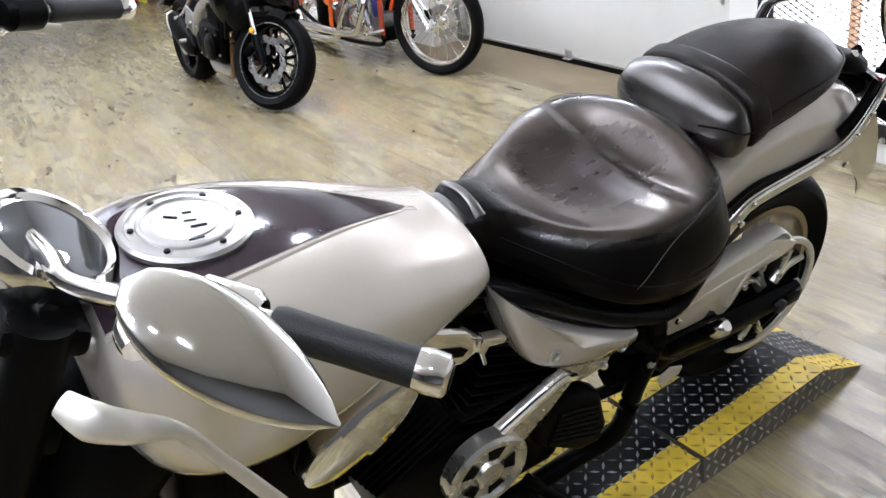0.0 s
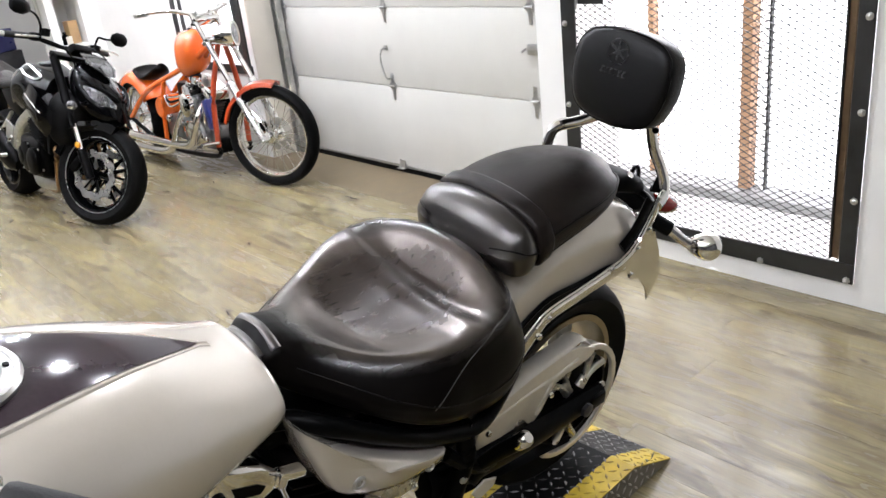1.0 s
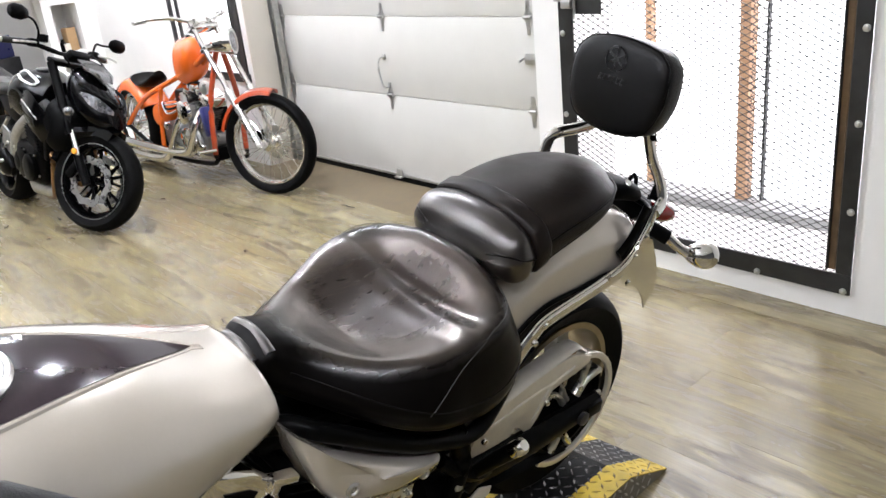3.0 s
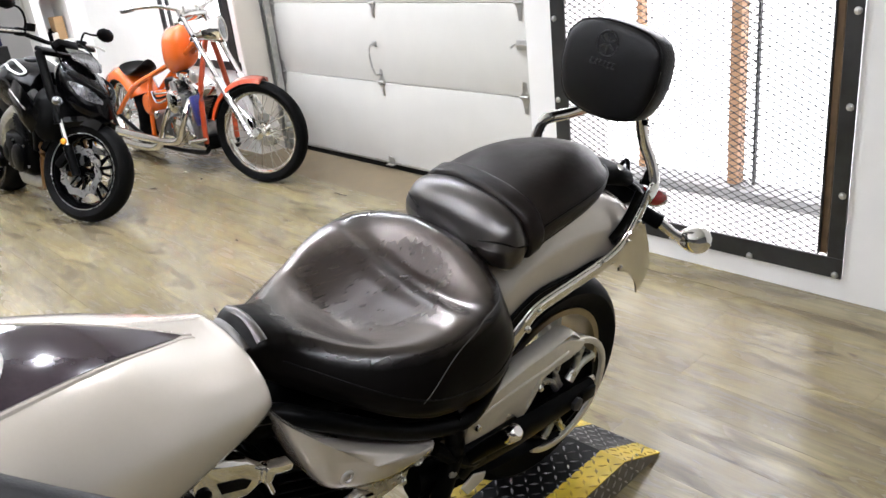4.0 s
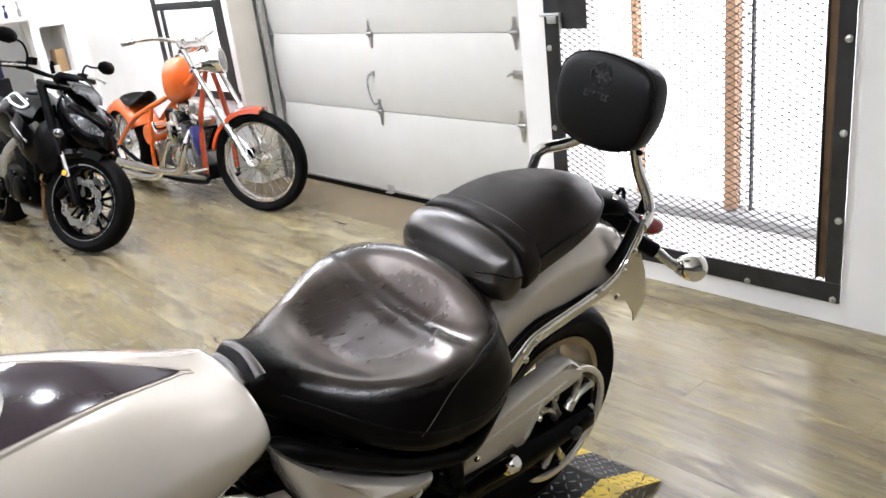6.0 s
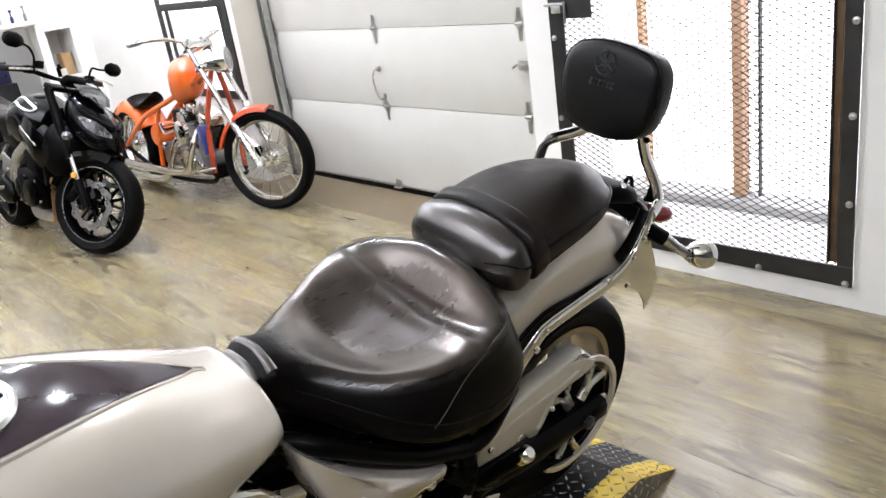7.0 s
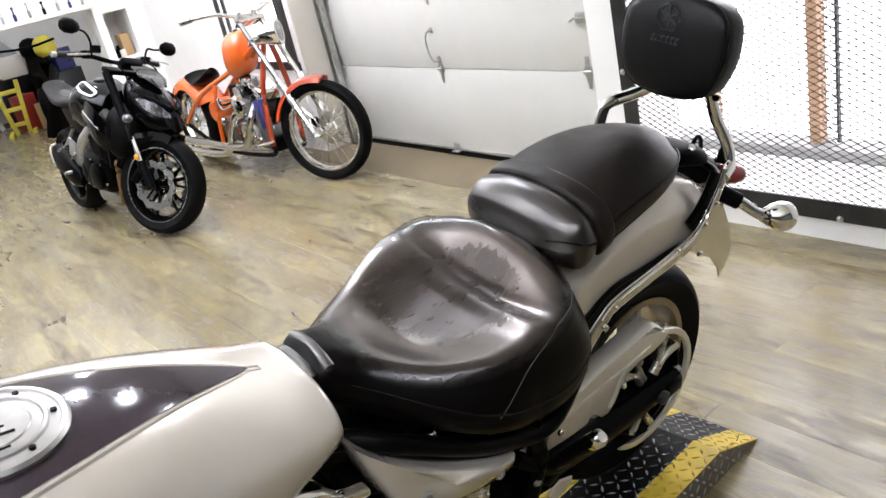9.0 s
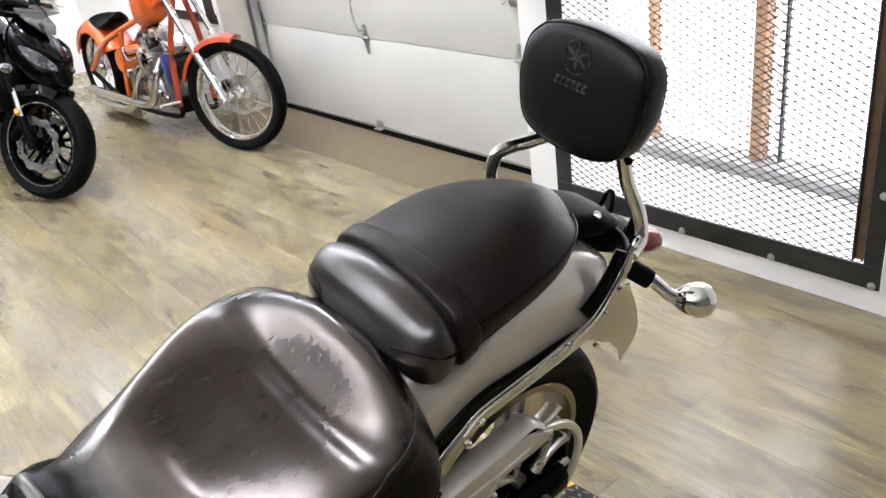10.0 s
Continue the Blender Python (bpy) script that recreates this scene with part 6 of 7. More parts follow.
for s in (1, -1):
    wave = [((0.142 + 0.007 * math.sin(10 * q)) * math.cos(q), (0.142 + 0.007 * math.sin(10 * q)) * math.sin(q)) for q in np.linspace(0, 2 * math.pi, 81)[:-1]]
    k = len(wave)
    g = Geo()
    for rad, x in ((1.0, 0.0), (0.72, 0.0)):
        g.v += [Vector((s * 0.066 + dx, a * rad, b * rad)) for dx in (-0.002, 0.002) for a, b in wave]
    for j in range(k):
        n2 = (j + 1) % k
        g.f += [(j, n2, k + n2, k + j), (2 * k + j, 3 * k + j, 3 * k + n2, 2 * k + n2), (j, 2 * k + j, 2 * k + n2, n2), (k + j, k + n2, 3 * k + n2, 3 * k + j)]
    disc = part("brake_disc", g, ALU, fwheel, "wave-edged steel brake disc")
    for i in range(6):
        a = radians(60 * i + 20)
        part("disc_arm", rod((s * 0.06, 0.03 * math.sin(a), 0.03 * math.cos(a)), (s * 0.064, 0.105 * math.sin(a), 0.105 * math.cos(a)), 0.007, 6), BLACK, disc)
    part("caliper", box(0.035, 0.05, 0.11, (s * 0.085, 0.105, 0.06), (40, 0, 0), 0.012), BLACK, fwheel)
    leg = part("fork_leg", tube([(s * 0.10, 0.285, 0.655), (s * 0.10, 0.125, 0.26)], 0.026, 12, 1), BLACK, fwheel, "black fork leg")
    part("slider", tube([(s * 0.10, 0.12, 0.28), (s * 0.10, 0.06, 0.13)], [0.016, 0.016], 12, 1), CHROME, leg, "bright fork tube")
    part("fork_foot", tube([(s * 0.10, 0.065, 0.14), (s * 0.095, 0.0, -0.02)], [0.027, 0.024], 12, 1), BLACK, leg)
    part("reflector", lathe([(0.018, 0), (0.018, 0.008), (0.012, 0.012), (0.001, 0.013)], 14, pose(s * 0.118, 0.075, 0.165) @ pose(0, 0, 0, 0, 90 * s, 0)), AMBER, leg, "amber reflector")
rings = []
for a in np.linspace(-70, 25, 14):
    dy, dz = -math.sin(radians(a)), math.cos(radians(a))
    rings.append([(x * 0.072, dy * (0.312 + d), dz * (0.312 + d)) for x, d in ((-1, -0.05), (-0.85, 0.0), (0, 0.014), (0.85, 0.0), (1, -0.05), (0.9, -0.05), (0, 0.008), (-0.9, -0.05))])
part("front_fender", loft(rings), GLOSSBLACK, fwheel, "black front fender", sharp=50)
def cowl_ring(y, zc, w, h, lean=0.0):
    return [(w * math.copysign(abs(math.cos(q)) ** 0.75, math.cos(q)), y + lean * math.sin(q), zc + h * math.copysign(abs(math.sin(q)) ** 0.85, math.sin(q))) for q in np.linspace(0, 2 * math.pi, 29)[:-1]]


cowl = part("headlight_cowl", loft([cowl_ring(-1.06, 0.77, 0.10, 0.13, 0.05), cowl_ring(-1.13, 0.77, 0.135, 0.17, 0.06), cowl_ring(-1.20, 0.75, 0.140, 0.165, 0.06), cowl_ring(-1.27, 0.72, 0.115, 0.135, 0.05), cowl_ring(-1.325, 0.69, 0.070, 0.09, 0.03), cowl_ring(-1.345, 0.68, 0.02, 0.03)]), GLOSSBLACK, naked, "black headlight cowl", sharp=40, at=pose(0.045, -0.045, -0.01) @ TURN)
part("fly_screen", loft([cowl_ring(-1.24, 0.87, 0.05, 0.010, 0.02), cowl_ring(-1.20, 0.915, 0.095, 0.014, 0.02), cowl_ring(-1.13, 0.965, 0.105, 0.014, 0.02), cowl_ring(-1.08, 0.99, 0.06, 0.008, 0.02)]), GLOSSBLACK, cowl)
for s in (1, -1):
    part("headlight_lens", loft([[(s * (x + 0.006), y - 0.006, z + h * t) for t in (-1, -0.3, 0.4, 1)] + [(s * (x - 0.01), y + 0.02, z + h * t) for t in (1, -1)] for x, y, z, h in ((0.045, -1.340, 0.690, 0.010), (0.078, -1.318, 0.712, 0.026), (0.108, -1.282, 0.732, 0.036), (0.134, -1.235, 0.760, 0.030), (0.146, -1.19, 0.79, 0.006))]), HEADLENS, cowl, "clear headlight lens", sharp=30)
    part("brow", tube([(s * 0.02, -1.335, 0.725), (s * 0.07, -1.315, 0.755), (s * 0.12, -1.25, 0.80), (s * 0.135, -1.17, 0.84)], 0.010, 8, 4), PLASTIC, cowl)
    part("chin", loft([[(s * (x + dx), y, z + dz) for dx, dz in ((0, 0.03), (0.012, 0), (0, -0.03), (-0.03, 0))] for x, y, z in ((0.02, -1.32, 0.60), (0.07, -1.27, 0.585), (0.11, -1.18, 0.57), (0.12, -1.10, 0.56))]), GLOSSBLACK, cowl, sharp=30)
    part("turn_signal", tube([(s * 0.13, -1.13, 0.68), (s * 0.175, -1.14, 0.68), (s * 0.205, -1.165, 0.68), (s * 0.22, -1.19, 0.68), (s * 0.222, -1.20, 0.68)], [0.009, 0.013, 0.028, 0.024, 0.006], 14, 3), HEADLENS, cowl, "clear turn signal")
hbar = part("handlebar", tube([(0.39, -0.955, 1.025), (0.26, -1.0, 1.035), (0.1, -1.04, 1.005), (-0.1, -1.04, 1.005), (-0.26, -1.0, 1.035), (-0.39, -0.955, 1.025)], 0.012, 10, 4), BLACK, naked, "black handlebar with stalk mirrors", at=TURN)
for s in (1, -1):
    part("grip", rod((s * 0.27, -0.997, 1.034), (s * 0.395, -0.953, 1.025), 0.018, 12), GRIP, hbar)
    part("bar_weight", rod((s * 0.395, -0.953, 1.025), (s * 0.42, -0.945, 1.023), 0.016, 12), ALU, hbar)
    part("switch_box", box(0.055, 0.05, 0.045, (s * 0.235, -1.01, 1.035), (0, 0, 12 * s), 0.01), PLASTIC, hbar)
    part("lever", tube([(s * 0.24, -1.04, 1.035), (s * 0.30, -1.075, 1.03), (s * 0.40, -1.04, 1.02)], 0.006, 8, 4), ALU, hbar)
    mir = part("mirror", tube([(s * 0.215, -1.02, 1.04), (s * 0.225, -1.035, 1.10), (s * 0.27, -1.045, 1.15 - 0.025 * (s + 1)), (s * 0.335, -1.05, 1.165 - 0.03 * (s + 1))], 0.0065, 8, 5), BLACK, hbar, "black stalk mirror")
    part("mirror_head", loft([[(s * (0.325 + 0.125 * u), -1.052 + 0.024 * math.sin(q) * hgt, 1.175 - 0.03 * (s + 1) + 0.040 * hgt * math.cos(q)) for q in np.linspace(0, 2 * math.pi, 17)[:-1]] for u, hgt in ((-0.08, 0.15), (0.06, 0.7), (0.35, 1.05), (0.75, 1.0), (0.95, 0.7), (1.0, 0.1))]), PLASTIC, mir)
part("reservoir", lathe([(0.022, 0), (0.024, 0.006), (0.024, 0.035), (0.026, 0.04), (0.001, 0.044)], 18, pose(-0.20, -1.05, 1.045)), PLASTIC, hbar)
part("gauge", box(0.15, 0.07, 0.05, (0, -1.10, 0.995), (-35, 0, 0), 0.015), PLASTIC, naked, at=TURN)
part("top_clamp", box(0.22, 0.07, 0.03, (0, -1.02, 0.955), (24, 0, 0), 0.008), BLACK, naked, at=TURN)
part("lower_clamp", box(0.22, 0.07, 0.04, (0, -1.10, 0.70), (24, 0, 0), 0.008), BLACK, naked, at=TURN)
part("cable", tube([(-0.20, -1.03, 1.03), (-0.16, -1.16, 0.98), (-0.06, -1.14, 0.86), (-0.03, -1.05, 0.72)], 0.005, 6, 5) + tube([(0.20, -1.03, 1.03), (0.15, -1.17, 0.95), (0.05, -1.12, 0.84), (0.03, -1.03, 0.70)], 0.005, 6, 5), RUBBER, naked, at=TURN)
rings = []
for u in np.linspace(0, 1, 26):
    y = -0.40 - 0.62 * u
    w = 0.075 + 0.105 * math.sin(math.pi * min(1, 0.06 + 0.80 * u)) ** 1.1
    t = 0.800 + 0.165 * math.sin(math.pi * 0.5 * min(1, u * 1.7)) ** 1.4 - 0.075 * (max(0, u - 0.55) / 0.45) ** 1.5
    b = 0.68 - 0.02 * u
    h = catmull([(0, 0, t), (0.42 * w, 0, t - 0.004), (0.66 * w, 0, t - 0.022), (0.74 * w, 0, t - 0.034), (1.0 * w, 0, t - 0.085), (0.98 * w, 0, t - 0.14), (0.80 * w, 0, b + 0.02), (0.6 * w, 0, b)], 3)
    rings.append([(p.x, y, p.z) for p in h] + [(-p.x, y, p.z) for p in h[:0:-1]])
tank3 = part("fuel_tank", loft(rings), GLOSSBLACK, naked, "gloss black fuel tank with a silver swoosh", sharp=40, at=pose(0, 0.06, -0.05))
part("filler_cap", lathe([(0.045, 0), (0.045, 0.008), (0.035, 0.012), (0.001, 0.012)], 24, pose(0, -0.80, 0.956, 8)), DARKGREY, tank3)
for s in (1, -1):
    pts = [Vector(rings[i][k if s > 0 else -k]) + Vector((s * 0.003, 0, 0.003)) for i, k in ((4, 7), (7, 5), (11, 4), (15, 4), (19, 5), (22, 7), (21, 10), (17, 10), (14, 9), (11, 10), (8, 11))]
    part("swoosh", tube(pts, [0.004, 0.009, 0.009, 0.009, 0.010, 0.011, 0.011, 0.009, 0.009, 0.007, 0.003], 6, 5, 0.6, (0, 0, 1)), WALL, tank3, "silver swoosh")
    part("side_shroud", loft([[(s * (x + dx), y, z + dz) for dx, dz in ((0.0, hh), (0.022, hh * 0.3), (0.014, -hh * 0.6), (-0.01, -hh), (-0.04, 0))] for x, y, z, hh in ((0.12, -0.62, 0.70, 0.05), (0.16, -0.80, 0.70, 0.10), (0.185, -0.95, 0.67, 0.14), (0.19, -1.05, 0.64, 0.13), (0.165, -1.12, 0.63, 0.06))]), GLOSSBLACK, naked, "black side shroud", sharp=30)
    part("shroud_edge", tube([(s * 0.175, -0.80, 0.745), (s * 0.205, -0.97, 0.71), (s * 0.205, -1.08, 0.655)], 0.006, 6, 4), ALU, naked)
    part("side_panel", plate([(-0.55, 0.76), (-0.25, 0.74), (-0.33, 0.64), (-0.50, 0.58), (-0.62, 0.64)], 0.04, SIDE @ pose(0, 0, s * 0.11), 0.015, 2), BLACK, naked)
    part("frame_beam", tube([(s * 0.10, -0.98, 0.72), (s * 0.145, -0.75, 0.62), (s * 0.14, -0.50, 0.50), (s * 0.12, -0.42, 0.34)], 0.026, 10, 5, 1.4, (0, 0, 1)), GALV if s < 0 else BLACK, naked, "cast frame beam")
    part("swingarm", tube([(s * 0.11, -0.42, 0.36), (s * 0.12, -0.2, 0.33), (s * 0.11, 0.03, 0.292)], [0.03, 0.028, 0.022], 10, 4, 1.4, (0, 0, 1)), BLACK, naked)
    part("passenger_peg", tube([(s * 0.12, -0.36, 0.60), (s * 0.15, -0.22, 0.48), (s * 0.20, -0.22, 0.47)], 0.012, 8, 3), ALU, naked, "bare metal footpeg hanger")
rings = []
for u in np.linspace(0, 1, 18):
    y = 0.20 - 0.66 * u
    w = 0.05 + 0.085 * math.sin(math.pi * (0.10 + 0.55 * u))
    t = 0.90 - 0.10 * math.sin(math.pi * 0.5 * min(1, u * 1.6)) + 0.01 * u
    rings.append([(w * math.copysign(abs(math.cos(q)) ** 0.7, math.cos(q)), y, t - 0.04 + 0.04 * math.sin(q)) for q in np.linspace(0, 2 * math.pi, 21)[:-1]])
part("seat", loft(rings), VINYL, naked, "black stepped seat", sharp=60)
rings = []
for u in np.linspace(0, 1, 12):
    rings.append([((0.03 + 0.08 * u) * math.cos(q), 0.27 - 0.5 * u, 0.85 - 0.10 * u + (0.03 + 0.02 * u) * math.sin(q)) for q in np.linspace(0, 2 * math.pi, 17)[:-1]])
part("tail_cowl", loft(rings), GLOSSBLACK, naked, "black tail cowl", sharp=60)
part("plate_holder", tube([(0, 0.20, 0.76), (0, 0.30, 0.62), (0, 0.34, 0.50)], [0.02, 0.025, 0.03], 8, 3, 3.0, (1, 0, 0)), PLASTIC, naked)
engine2 = part("engine", box(0.34, 0.36, 0.26, (0, -0.72, 0.36), bevel=0.05, segs=3) + box(0.30, 0.18, 0.24, (0, -0.86, 0.53), (18, 0, 0), 0.03) + lathe([(0.09, 0), (0.09, 0.02), (0.05, 0.03), (0.001, 0.03)], 24, pose(-0.165, -0.68, 0.36) @ pose(0, 0, 0, 0, -90, 0)), BLACK, naked, "black four-cylinder engine")
part("radiator", box(0.32, 0.04, 0.24, (0, -1.02, 0.52), (12, 0, 0), 0.008), PLASTIC, naked)
part("fork_shroud", loft([cowl_ring(y, z, w, h) for y, z, w, h in ((-0.98, 0.60, 0.10, 0.14), (-1.04, 0.60, 0.135, 0.17), (-1.12, 0.60, 0.135, 0.16), (-1.18, 0.61, 0.11, 0.11), (-1.21, 0.62, 0.05, 0.05))]), PLASTIC, naked, "matte black fork shroud", sharp=40, at=TURN)
for i in range(4):
    x = -0.12 + 0.08 * i
    part("header_pipe", tube([(x, -0.95, 0.50), (x * 1.05, -1.02, 0.42), (x, -0.98, 0.25), (x * 0.7, -0.85, 0.15), (-0.05, -0.55, 0.14)], 0.018, 10, 5), BRONZE, engine2, "bronze header pipe")
part("muffler", loft([[(-0.165 + 0.050 * hh * math.cos(q), y - 0.045 * math.sin(q) * hh, z + 0.085 * hh * math.copysign(abs(math.sin(q)) ** 0.7, math.sin(q))) for q in np.linspace(0, 2 * math.pi, 17)[:-1]] for y, z, hh in ((-0.46, 0.27, 0.35), (-0.40, 0.30, 0.85), (-0.28, 0.35, 1.0), (-0.13, 0.415, 1.0), (-0.10, 0.43, 0.9), (-0.095, 0.432, 0.4))]), BLACK, naked, "black muffler with a bright end rim", sharp=35)
part("muffler_rim", tube([(-0.215, -0.145, 0.345), (-0.222, -0.125, 0.42), (-0.21, -0.10, 0.485), (-0.165, -0.09, 0.50)], 0.006, 6, 4), ALU, naked)
part("crank_cover", lathe([(0.085, 0), (0.085, 0.02), (0.07, 0.032), (0.03, 0.036), (0.001, 0.036)], 28, pose(-0.17, -0.80, 0.34) @ pose(0, 0, 0, 0, -90, 0)) + lathe([(0.06, 0), (0.06, 0.018), (0.04, 0.028), (0.001, 0.03)], 24, pose(-0.17, -0.63, 0.36) @ pose(0, 0, 0, 0, -90, 0)), BLACK, engine2)
for i in range(7):
    part("cooling_fin", box(0.33, 0.17, 0.006, (0, -0.83 + 0.004 * i, 0.47 + 0.02 * i), (18, 0, 0), 0.002, 1), PLASTIC, engine2)
for y, z in ((-0.92, 0.30), (-0.72, 0.44), (-0.60, 0.28), (-0.55, 0.44), (-0.68, 0.27), (-0.88, 0.42)):
    part("bolt", lathe([(0.008, 0), (0.008, 0.008), (0.001, 0.009)], 8, pose(-0.172, y, z) @ pose(0, 0, 0, 0, -90, 0)), ALU, engine2)
part("shock", tube([(-0.05, -0.40, 0.62), (-0.04, -0.30, 0.42)], 0.032, 12, 1), GALV, naked)
part("rear_set", plate([(-0.46, 0.52), (-0.36, 0.56), (-0.30, 0.44), (-0.36, 0.32), (-0.43, 0.36)], 0.012, SIDE @ pose(0, 0, -0.155), 0.003, 1), GALV, naked, "bare metal footrest plate")
part("footpeg", rod((-0.16, -0.40, 0.34), (-0.25, -0.40, 0.34), 0.012, 10), ALU, naked)
part("heel_guard", tube([(-0.17, -0.44, 0.46), (-0.175, -0.32, 0.38), (-0.175, -0.26, 0.30), (-0.17, -0.42, 0.24)], 0.008, 8, 4), ALU, naked)
rw = part("rear_wheel", rim_geo(0.212, 0.14) + hub_geo(0.05, 0.12), GLOSSBLACK, naked, "black cast rear wheel", at=pose(0, 0, 0.292))
part("tyre", tyre_geo(0.292, 0.18, 0.212), RUBBER, rw)
for i in range(5):
    a = radians(72 * i)
    part("spoke", rod((0, 0.04 * math.sin(a), 0.04 * math.cos(a)), (0, 0.205 * math.sin(a), 0.205 * math.cos(a)), 0.012, 8), GLOSSBLACK, rw)
part("brake_disc", lathe([(0.06, -0.002), (0.11, -0.002), (0.11, 0.002), (0.06, 0.002)], 30, pose(-0.09, 0, 0) @ TO_X, closed=True), ALU, rw)
part("belly_pan", loft([[(w * math.cos(q), y, 0.19 + h * math.sin(q)) for q in np.linspace(0, 2 * math.pi, 17)[:-1]] for y, w, h in ((-0.98, 0.05, 0.03), (-0.90, 0.12, 0.06), (-0.65, 0.14, 0.07), (-0.45, 0.08, 0.05))]), GALV, naked, "silver belly pan", sharp=60)
part("side_stand", tube([(0.10, -0.62, 0.18), (0.18, -0.56, 0.09), (0.235, -0.52, 0.014)], 0.011, 8, 3), BLACK, naked)

# ---- store bay clutter ----
thing("carton", box(0.10, 0.09, 0.20, (0, 0, 0.10), bevel=0.004), CARD, "small brown carton on the niche shelf", "box", pose(WX - 0.14, -0.475, 0.76, 0, 0, 8))
thing("bottle", lathe([(0.03, 0), (0.032, 0.01), (0.032, 0.07), (0.014, 0.09), (0.014, 0.11), (0.001, 0.112)], 18), PLASTIC, "small dark bottle on the niche shelf", "bottle", pose(WX - 0.10, -0.56, 0.76))
thing("carton", box(0.07, 0.05, 0.07, (0, 0, 0.035), bevel=0.003), JAMB, "small pale carton on the niche shelf", "box", pose(WX - 0.08, -0.535, 0.76, 0, 0, -12))
for y, h, w, m, tilt in ((-0.05, 2.0, 0.34, GREYBOARD, 32), (-0.30, 2.05, 0.14, WALL, 33), (-0.52, 2.1, 0.30, GREYBOARD, 31), (-0.90, 1.3, 0.05, WALL, 12)):
    thing("leaning_panel", box(0.02, w, h, (0, 0, h / 2), bevel=0.003), m, "grey panel leaning in the storage bay" if m is GREYBOARD else "white strip leaning in the storage bay", "panel", pose(-7.5, y - 0.3, 0.005, tilt, -10, 0))


def cluttered_scooter(at):
    e = empty("scooter", at, "dark scooter with a yellow and black helmet stored in the bay", "scooter")
    part("body", loft([[(0.14 * w * math.cos(q), y, z + 0.13 * w * math.sin(q)) for q in np.linspace(0, 2 * math.pi, 17)[:-1]] for y, z, w in ((0.55, 0.62, 0.2), (0.40, 0.60, 1.0), (0.1, 0.55, 1.1), (-0.15, 0.42, 0.7), (-0.4, 0.38, 0.6), (-0.5, 0.6, 0.6), (-0.52, 0.8, 0.4))]), GLOSSBLACK, e)
    for y in (0.4, -0.6):
        part("wheel", tyre_geo(0.24, 0.12, 0.15) + rim_geo(0.15, 0.1), RUBBER, e, at=pose(0, y, 0.24))
    part("handlebar", tube([(0.3, -0.38, 0.95), (0.1, -0.46, 0.93), (-0.1, -0.46, 0.93), (-0.3, -0.38, 0.95)], 0.014, 8, 4), BLACK, e)
    part("seat", box(0.22, 0.55, 0.10, (0, 0.22, 0.72), bevel=0.04, segs=3), VINYL, e)
    part("tail_lamp", box(0.10, 0.04, 0.06, (0, 0.57, 0.64), bevel=0.015), RED, e)
    return e


cluttered_scooter(pose(-6.95, -0.62, 0, 0, 0, 70))
HELMET = [(0.085, 0), (0.12, 0.035), (0.13, 0.10), (0.11, 0.18), (0.065, 0.22), (0.001, 0.235)]
thing("helmet", lathe(HELMET, 26), SAFETY, "yellow helmet on the scooter seat", "helmet", pose(-6.85, -0.50, 0.772, 8, -6, 20))
thing("helmet", lathe(HELMET, 26), PLASTIC, "black helmet on the scooter seat", "helmet", pose(-7.05, -0.64, 0.772, -6, 4, 70))
for x, y, z, sx, sy, sz, r, m, label in ((-6.55, -0.72, 0.003, 0.30, 0.34, 0.30, 20, CARD, "open brown cardboard carton on the bay floor"), (-6.62, -0.66, 0.306, 0.20, 0.22, 0.16, 38, CARD, "brown cardboard carton stacked on another"), (-7.30, -0.88, 0.003, 0.40, 0.34, 0.60, 8, PLASTIC, "black plastic crate in the storage bay"), (-7.30, -0.86, 0.606, 0.30, 0.30, 0.24, -14, JAMB, "pale carton on a black crate"), (-7.32, -0.36, 0.003, 0.36, 0.42, 0.52, 12, DARKGREY, "dark grey crate in the storage bay"), (-7.30, -0.33, 0.526, 0.24, 0.28, 0.26, 30, BLUE, "dark blue box on a grey crate"), (-6.85, -0.98, 0.003, 0.22, 0.20, 0.42, 25, REDPLAST, "red plastic tool box on the bay floor")):
    thing("carton" if m in (CARD, JAMB) else "crate", box(sx, sy, sz, (0, 0, sz / 2), bevel=0.008), m, label, "box", pose(x, y, z, 0, 0, r))
thing("floor_rail", rod((-0.3, 0, 0.02), (0.3, 0, 0.02), 0.018, 10), GALV, "bare metal tube lying on the bay floor", "tube", pose(-6.35, -0.86, 0.0, 0, 0, -28))
thing("fuel_can", box(0.16, 0.22, 0.24, (0, 0, 0.12), bevel=0.03, segs=3) + tube([(0, -0.07, 0.24), (0, -0.03, 0.285), (0, 0.03, 0.285), (0, 0.07, 0.24)], 0.012, 8, 4) + lathe([(0.025, 0.23), (0.025, 0.28), (0.001, 0.282)], 14, pose(0, 0.085, 0)), REDPLAST, "red plastic fuel can on the bay floor", "can", pose(-6.40, -0.50, 0.003, 0, 0, 15))
stand = empty("wheel_stand", pose(-6.75, -1.12, 0.0, 0, 0, 75), "yellow painted tubular wheel stand by the storage bay", "stand")
for s in (1, -1):
    part("leg", box(0.05, 0.03, 0.62, (0.10 * s, 0, 0.31), (0, 6 * s, 0), 0.006), SAFETY, stand)
    part("foot", box(0.05, 0.40, 0.04, (0.13 * s, 0, 0.02), bevel=0.006), SAFETY, stand)
for z in (0.12, 0.3, 0.5):
    part("rung", box(0.22, 0.025, 0.05, (0, 0, z), bevel=0.006), SAFETY, stand)
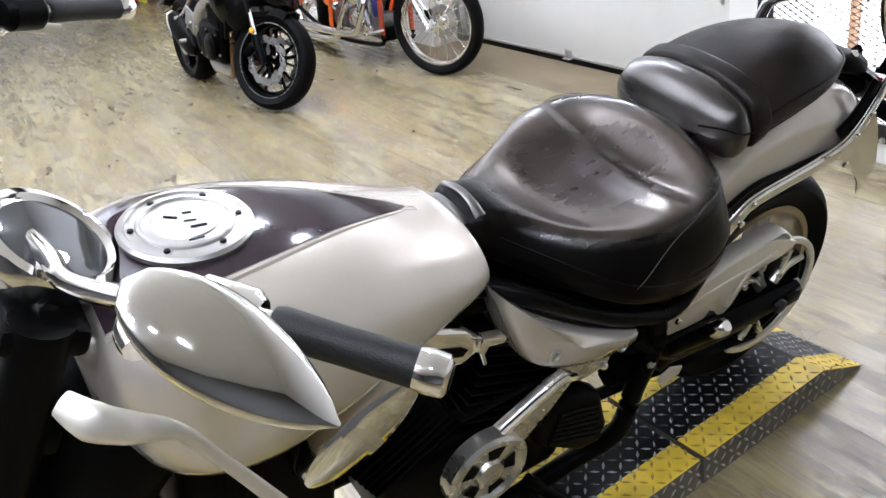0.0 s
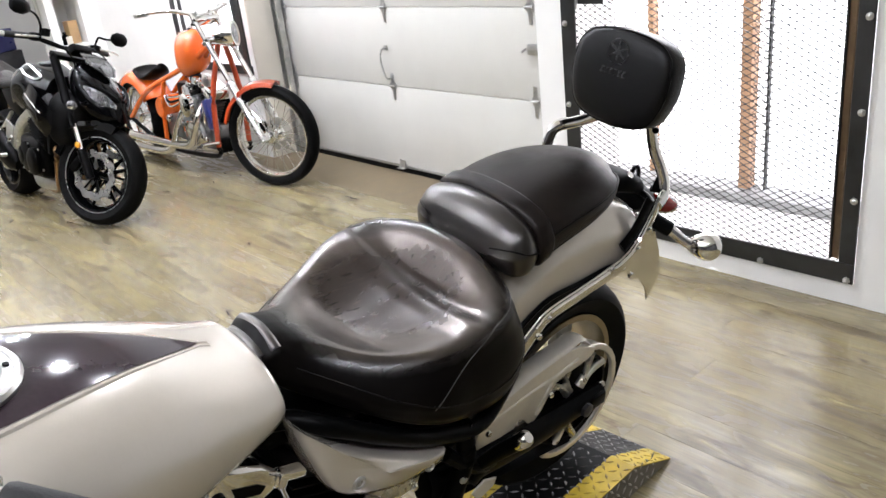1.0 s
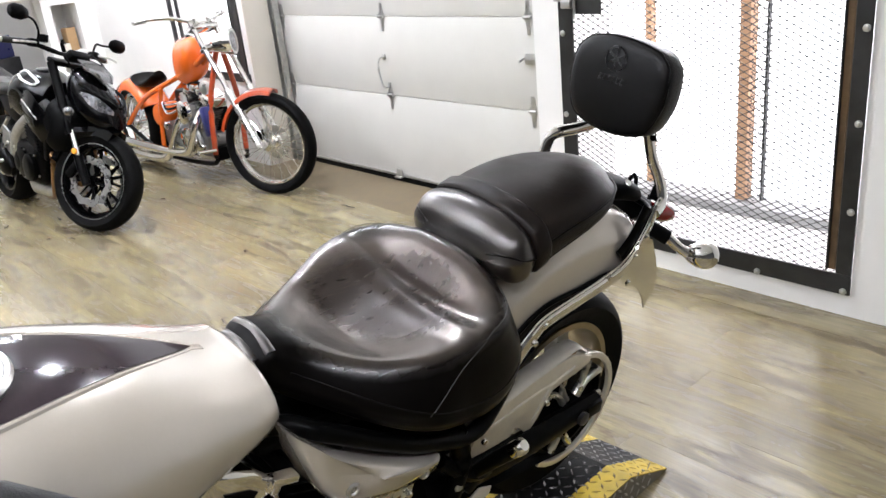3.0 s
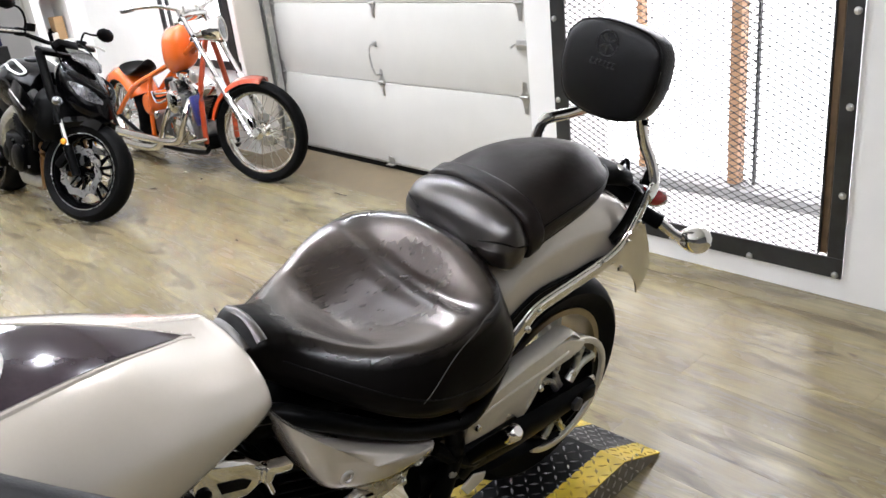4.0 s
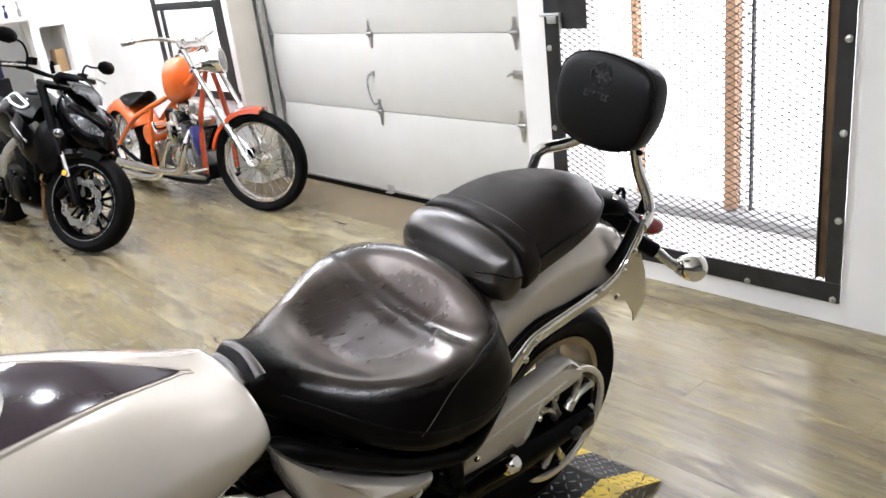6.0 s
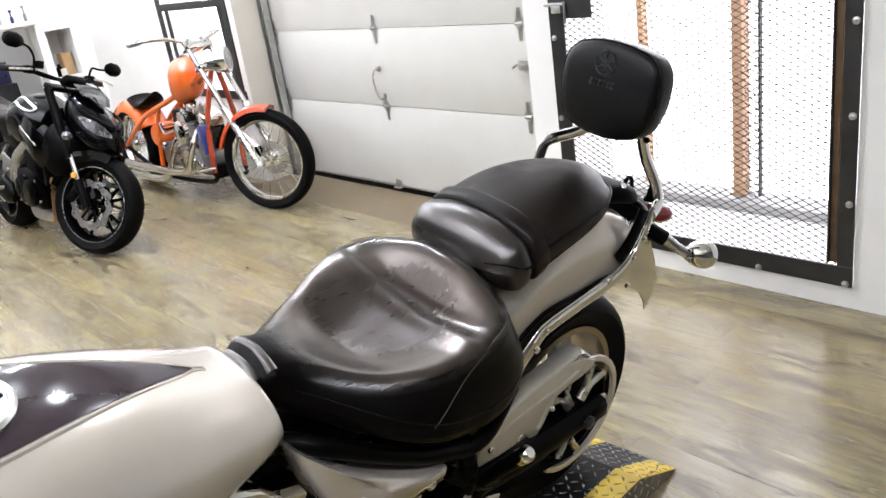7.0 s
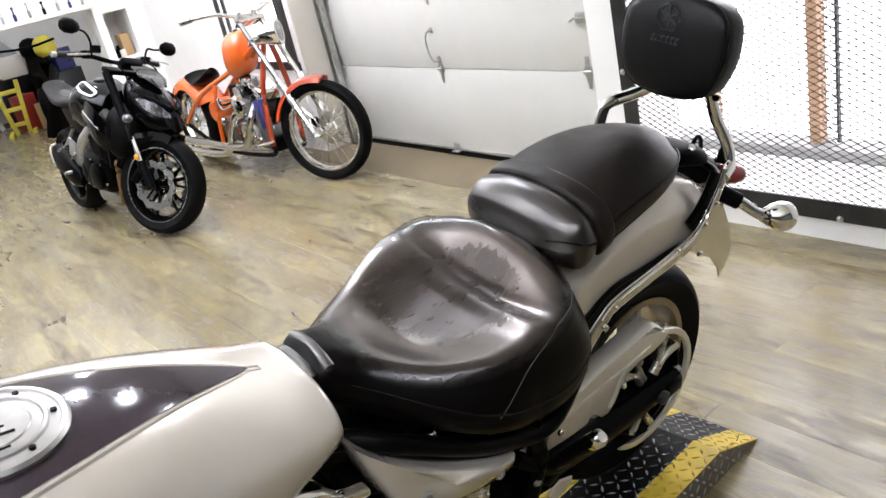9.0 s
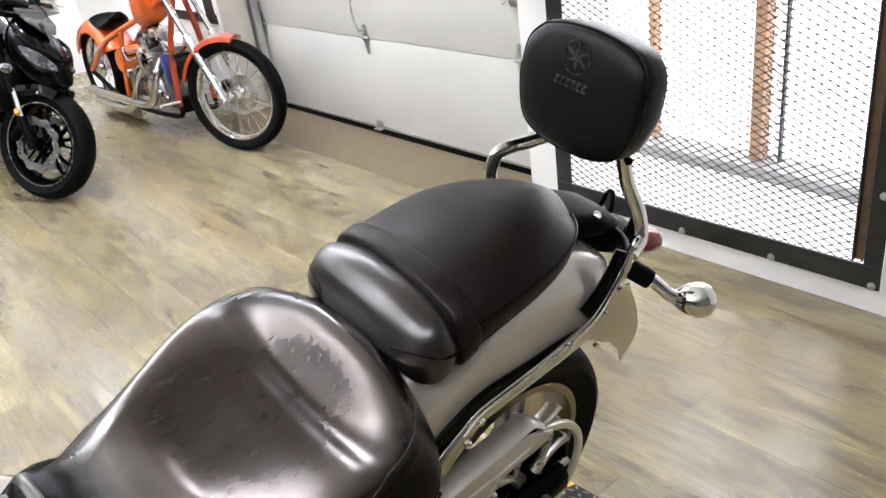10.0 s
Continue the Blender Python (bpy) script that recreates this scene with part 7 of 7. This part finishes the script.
for i, (y, z, h, m) in enumerate(((-0.75, 1.40, 0.12, GALV), (-0.86, 1.42, 0.10, BLUE), (-0.96, 1.41, 0.13, GALV), (-1.08, 1.40, 0.10, PLASTIC), (-1.20, 1.42, 0.12, GALV), (-1.32, 1.41, 0.11, BLUE), (-1.42, 1.40, 0.12, GALV))):
    thing("hanging_tool", lathe([(0.008, 0), (0.014, 0.01), (0.014, h * 0.5), (0.006, h * 0.55), (0.006, h)], 10) + box(0.03, 0.02, 0.02, (0, 0, h), bevel=0.004), m, "small tool standing on the white ledge", "tool", pose(WX + 0.035, y, 1.2815), group="tools on the ledge")

# ---- lamps ----
def track_lamp(at):
    e = empty("spot_lamp", pose(*at), "white ceiling spot lamp with a bright face, some added as fill", "lamp", "ceiling spot lamps")
    part("housing", lathe([(0.02, 0.0), (0.05, -0.02), (0.055, -0.10), (0.05, -0.10), (0.045, -0.03)], 20), WALL, e)
    part("diffuser", lathe([(0.001, -0.092), (0.046, -0.092), (0.046, -0.096), (0.001, -0.098)], 20), BULB, e, "glowing diffuser")
    area_lamp("spot_light", (at[0], at[1], at[2] - 0.11), (at[0], at[1], 0), SPOT_POWER, 0.09)
    return e


# Tank reflections suggest some of these; others are added to light bike and floor.
for x, y in ((-1.85, -0.87), (-1.15, -1.20), (-1.95, -1.18), (0.9, -4.6), (1.6, -4.9), (-3.2, -1.3), (-2.6, -2.6), (-2.0, -3.1), (1.25, -0.95), (0.62, -1.25), (0.38, -1.62), (3.3, -3.9), (0.5, -6.4), (-2.2, -5.4), (4.9, -2.75), (4.6, -3.5), (-0.5, -2.1), (4.1, -4.3), (2.6, -5.6), (-5.4, -1.5), (-6.4, -2.4)):
    track_lamp((x, y, HIGH))


# Bowl uplights added out of view to brighten the ceiling that chrome reflects.
def unseen_uplight(x, y):
    e = empty("unseen_uplight", pose(x, y, HIGH - 0.62), "unseen white bowl uplight added to brighten the ceiling", "lamp", "pendant lamps")
    part("bowl", lathe([(0.001, -0.10), (0.10, -0.085), (0.17, -0.03), (0.18, 0.0), (0.175, 0.0), (0.16, -0.03), (0.09, -0.075), (0.001, -0.09)], 28), WALL, e)
    part("diffuser", lathe([(0.001, -0.030), (0.155, -0.030), (0.155, -0.026), (0.001, -0.026)], 28), BULB, e, "glowing diffuser")
    part("cord", rod((0.17, 0, 0), (0, 0, 0.62), 0.003, 6) + rod((-0.17, 0, 0), (0, 0, 0.62), 0.003, 6), BLACK, e)
    area_lamp("uplight_fill", (x, y, HIGH - 0.63), (x, y, HIGH), UP_POWER, 0.28)
    return e


for x, y in ((-2.6, -3.6), (1.6, -3.7), (3.4, -5.6), (-1.1, -2.7), (-0.6, -6.2)):
    unseen_uplight(x, y)
area_lamp("gate_daylight", ((GATE_L + GATE_R) / 2, 0.57, 1.45), ((GATE_L + GATE_R) / 2, -3, 0.6), DOOR_POWER, 1.2, (1, 0.99, 0.97), 2.0)

# ---- plank floor ----
PW, PL = 0.152, 1.22
plank_meshes = {}


def plank_mesh(length, width):
    key = (round(length, 3), round(width, 3))
    if key not in plank_meshes:
        plank_meshes[key] = mesh_of("plank", box(length, width, 0.012, (length / 2, width / 2, -0.006), bevel=0.0004, segs=1), PLANK, 20)
    return plank_meshes[key]


floor = tagged(new("floor"), "weathered pale oak vinyl plank floor", "floor", kind="structure")
rng = random.Random(7)
y = -0.40
while y > SOUTH:
    x = -7.0 - rng.random() * PL
    while x < EAST:
        x1 = min(x + PL, EAST)
        if x1 - x > 0.05:
            o = new("plank", plank_mesh(x1 - x, PW))
            o.parent, o.matrix_basis = floor, pose(x, y - PW, 0)
        x = x1
    y -= PW
thing("store_floor", box(3.6, 9.0, 0.012, (-6.5, -3.9, -0.016)), CONCRETE, "grey concrete floor of the store room", "floor", kind="structure")
thing("threshold", box(DW + 0.1, 0.40, 0.010, ((LEFT + RIGHT) / 2, -0.198, -0.006)), CONCRETE, "tan concrete threshold before the garage door", "floor", kind="structure")
for x0, x1 in ((WX, LEFT - 0.05), (RIGHT + 0.05, EAST)):
    part("floor_edge", box(x1 - x0, 0.154, 0.010, ((x0 + x1) / 2, -0.322, -0.005)), PLANK, floor)
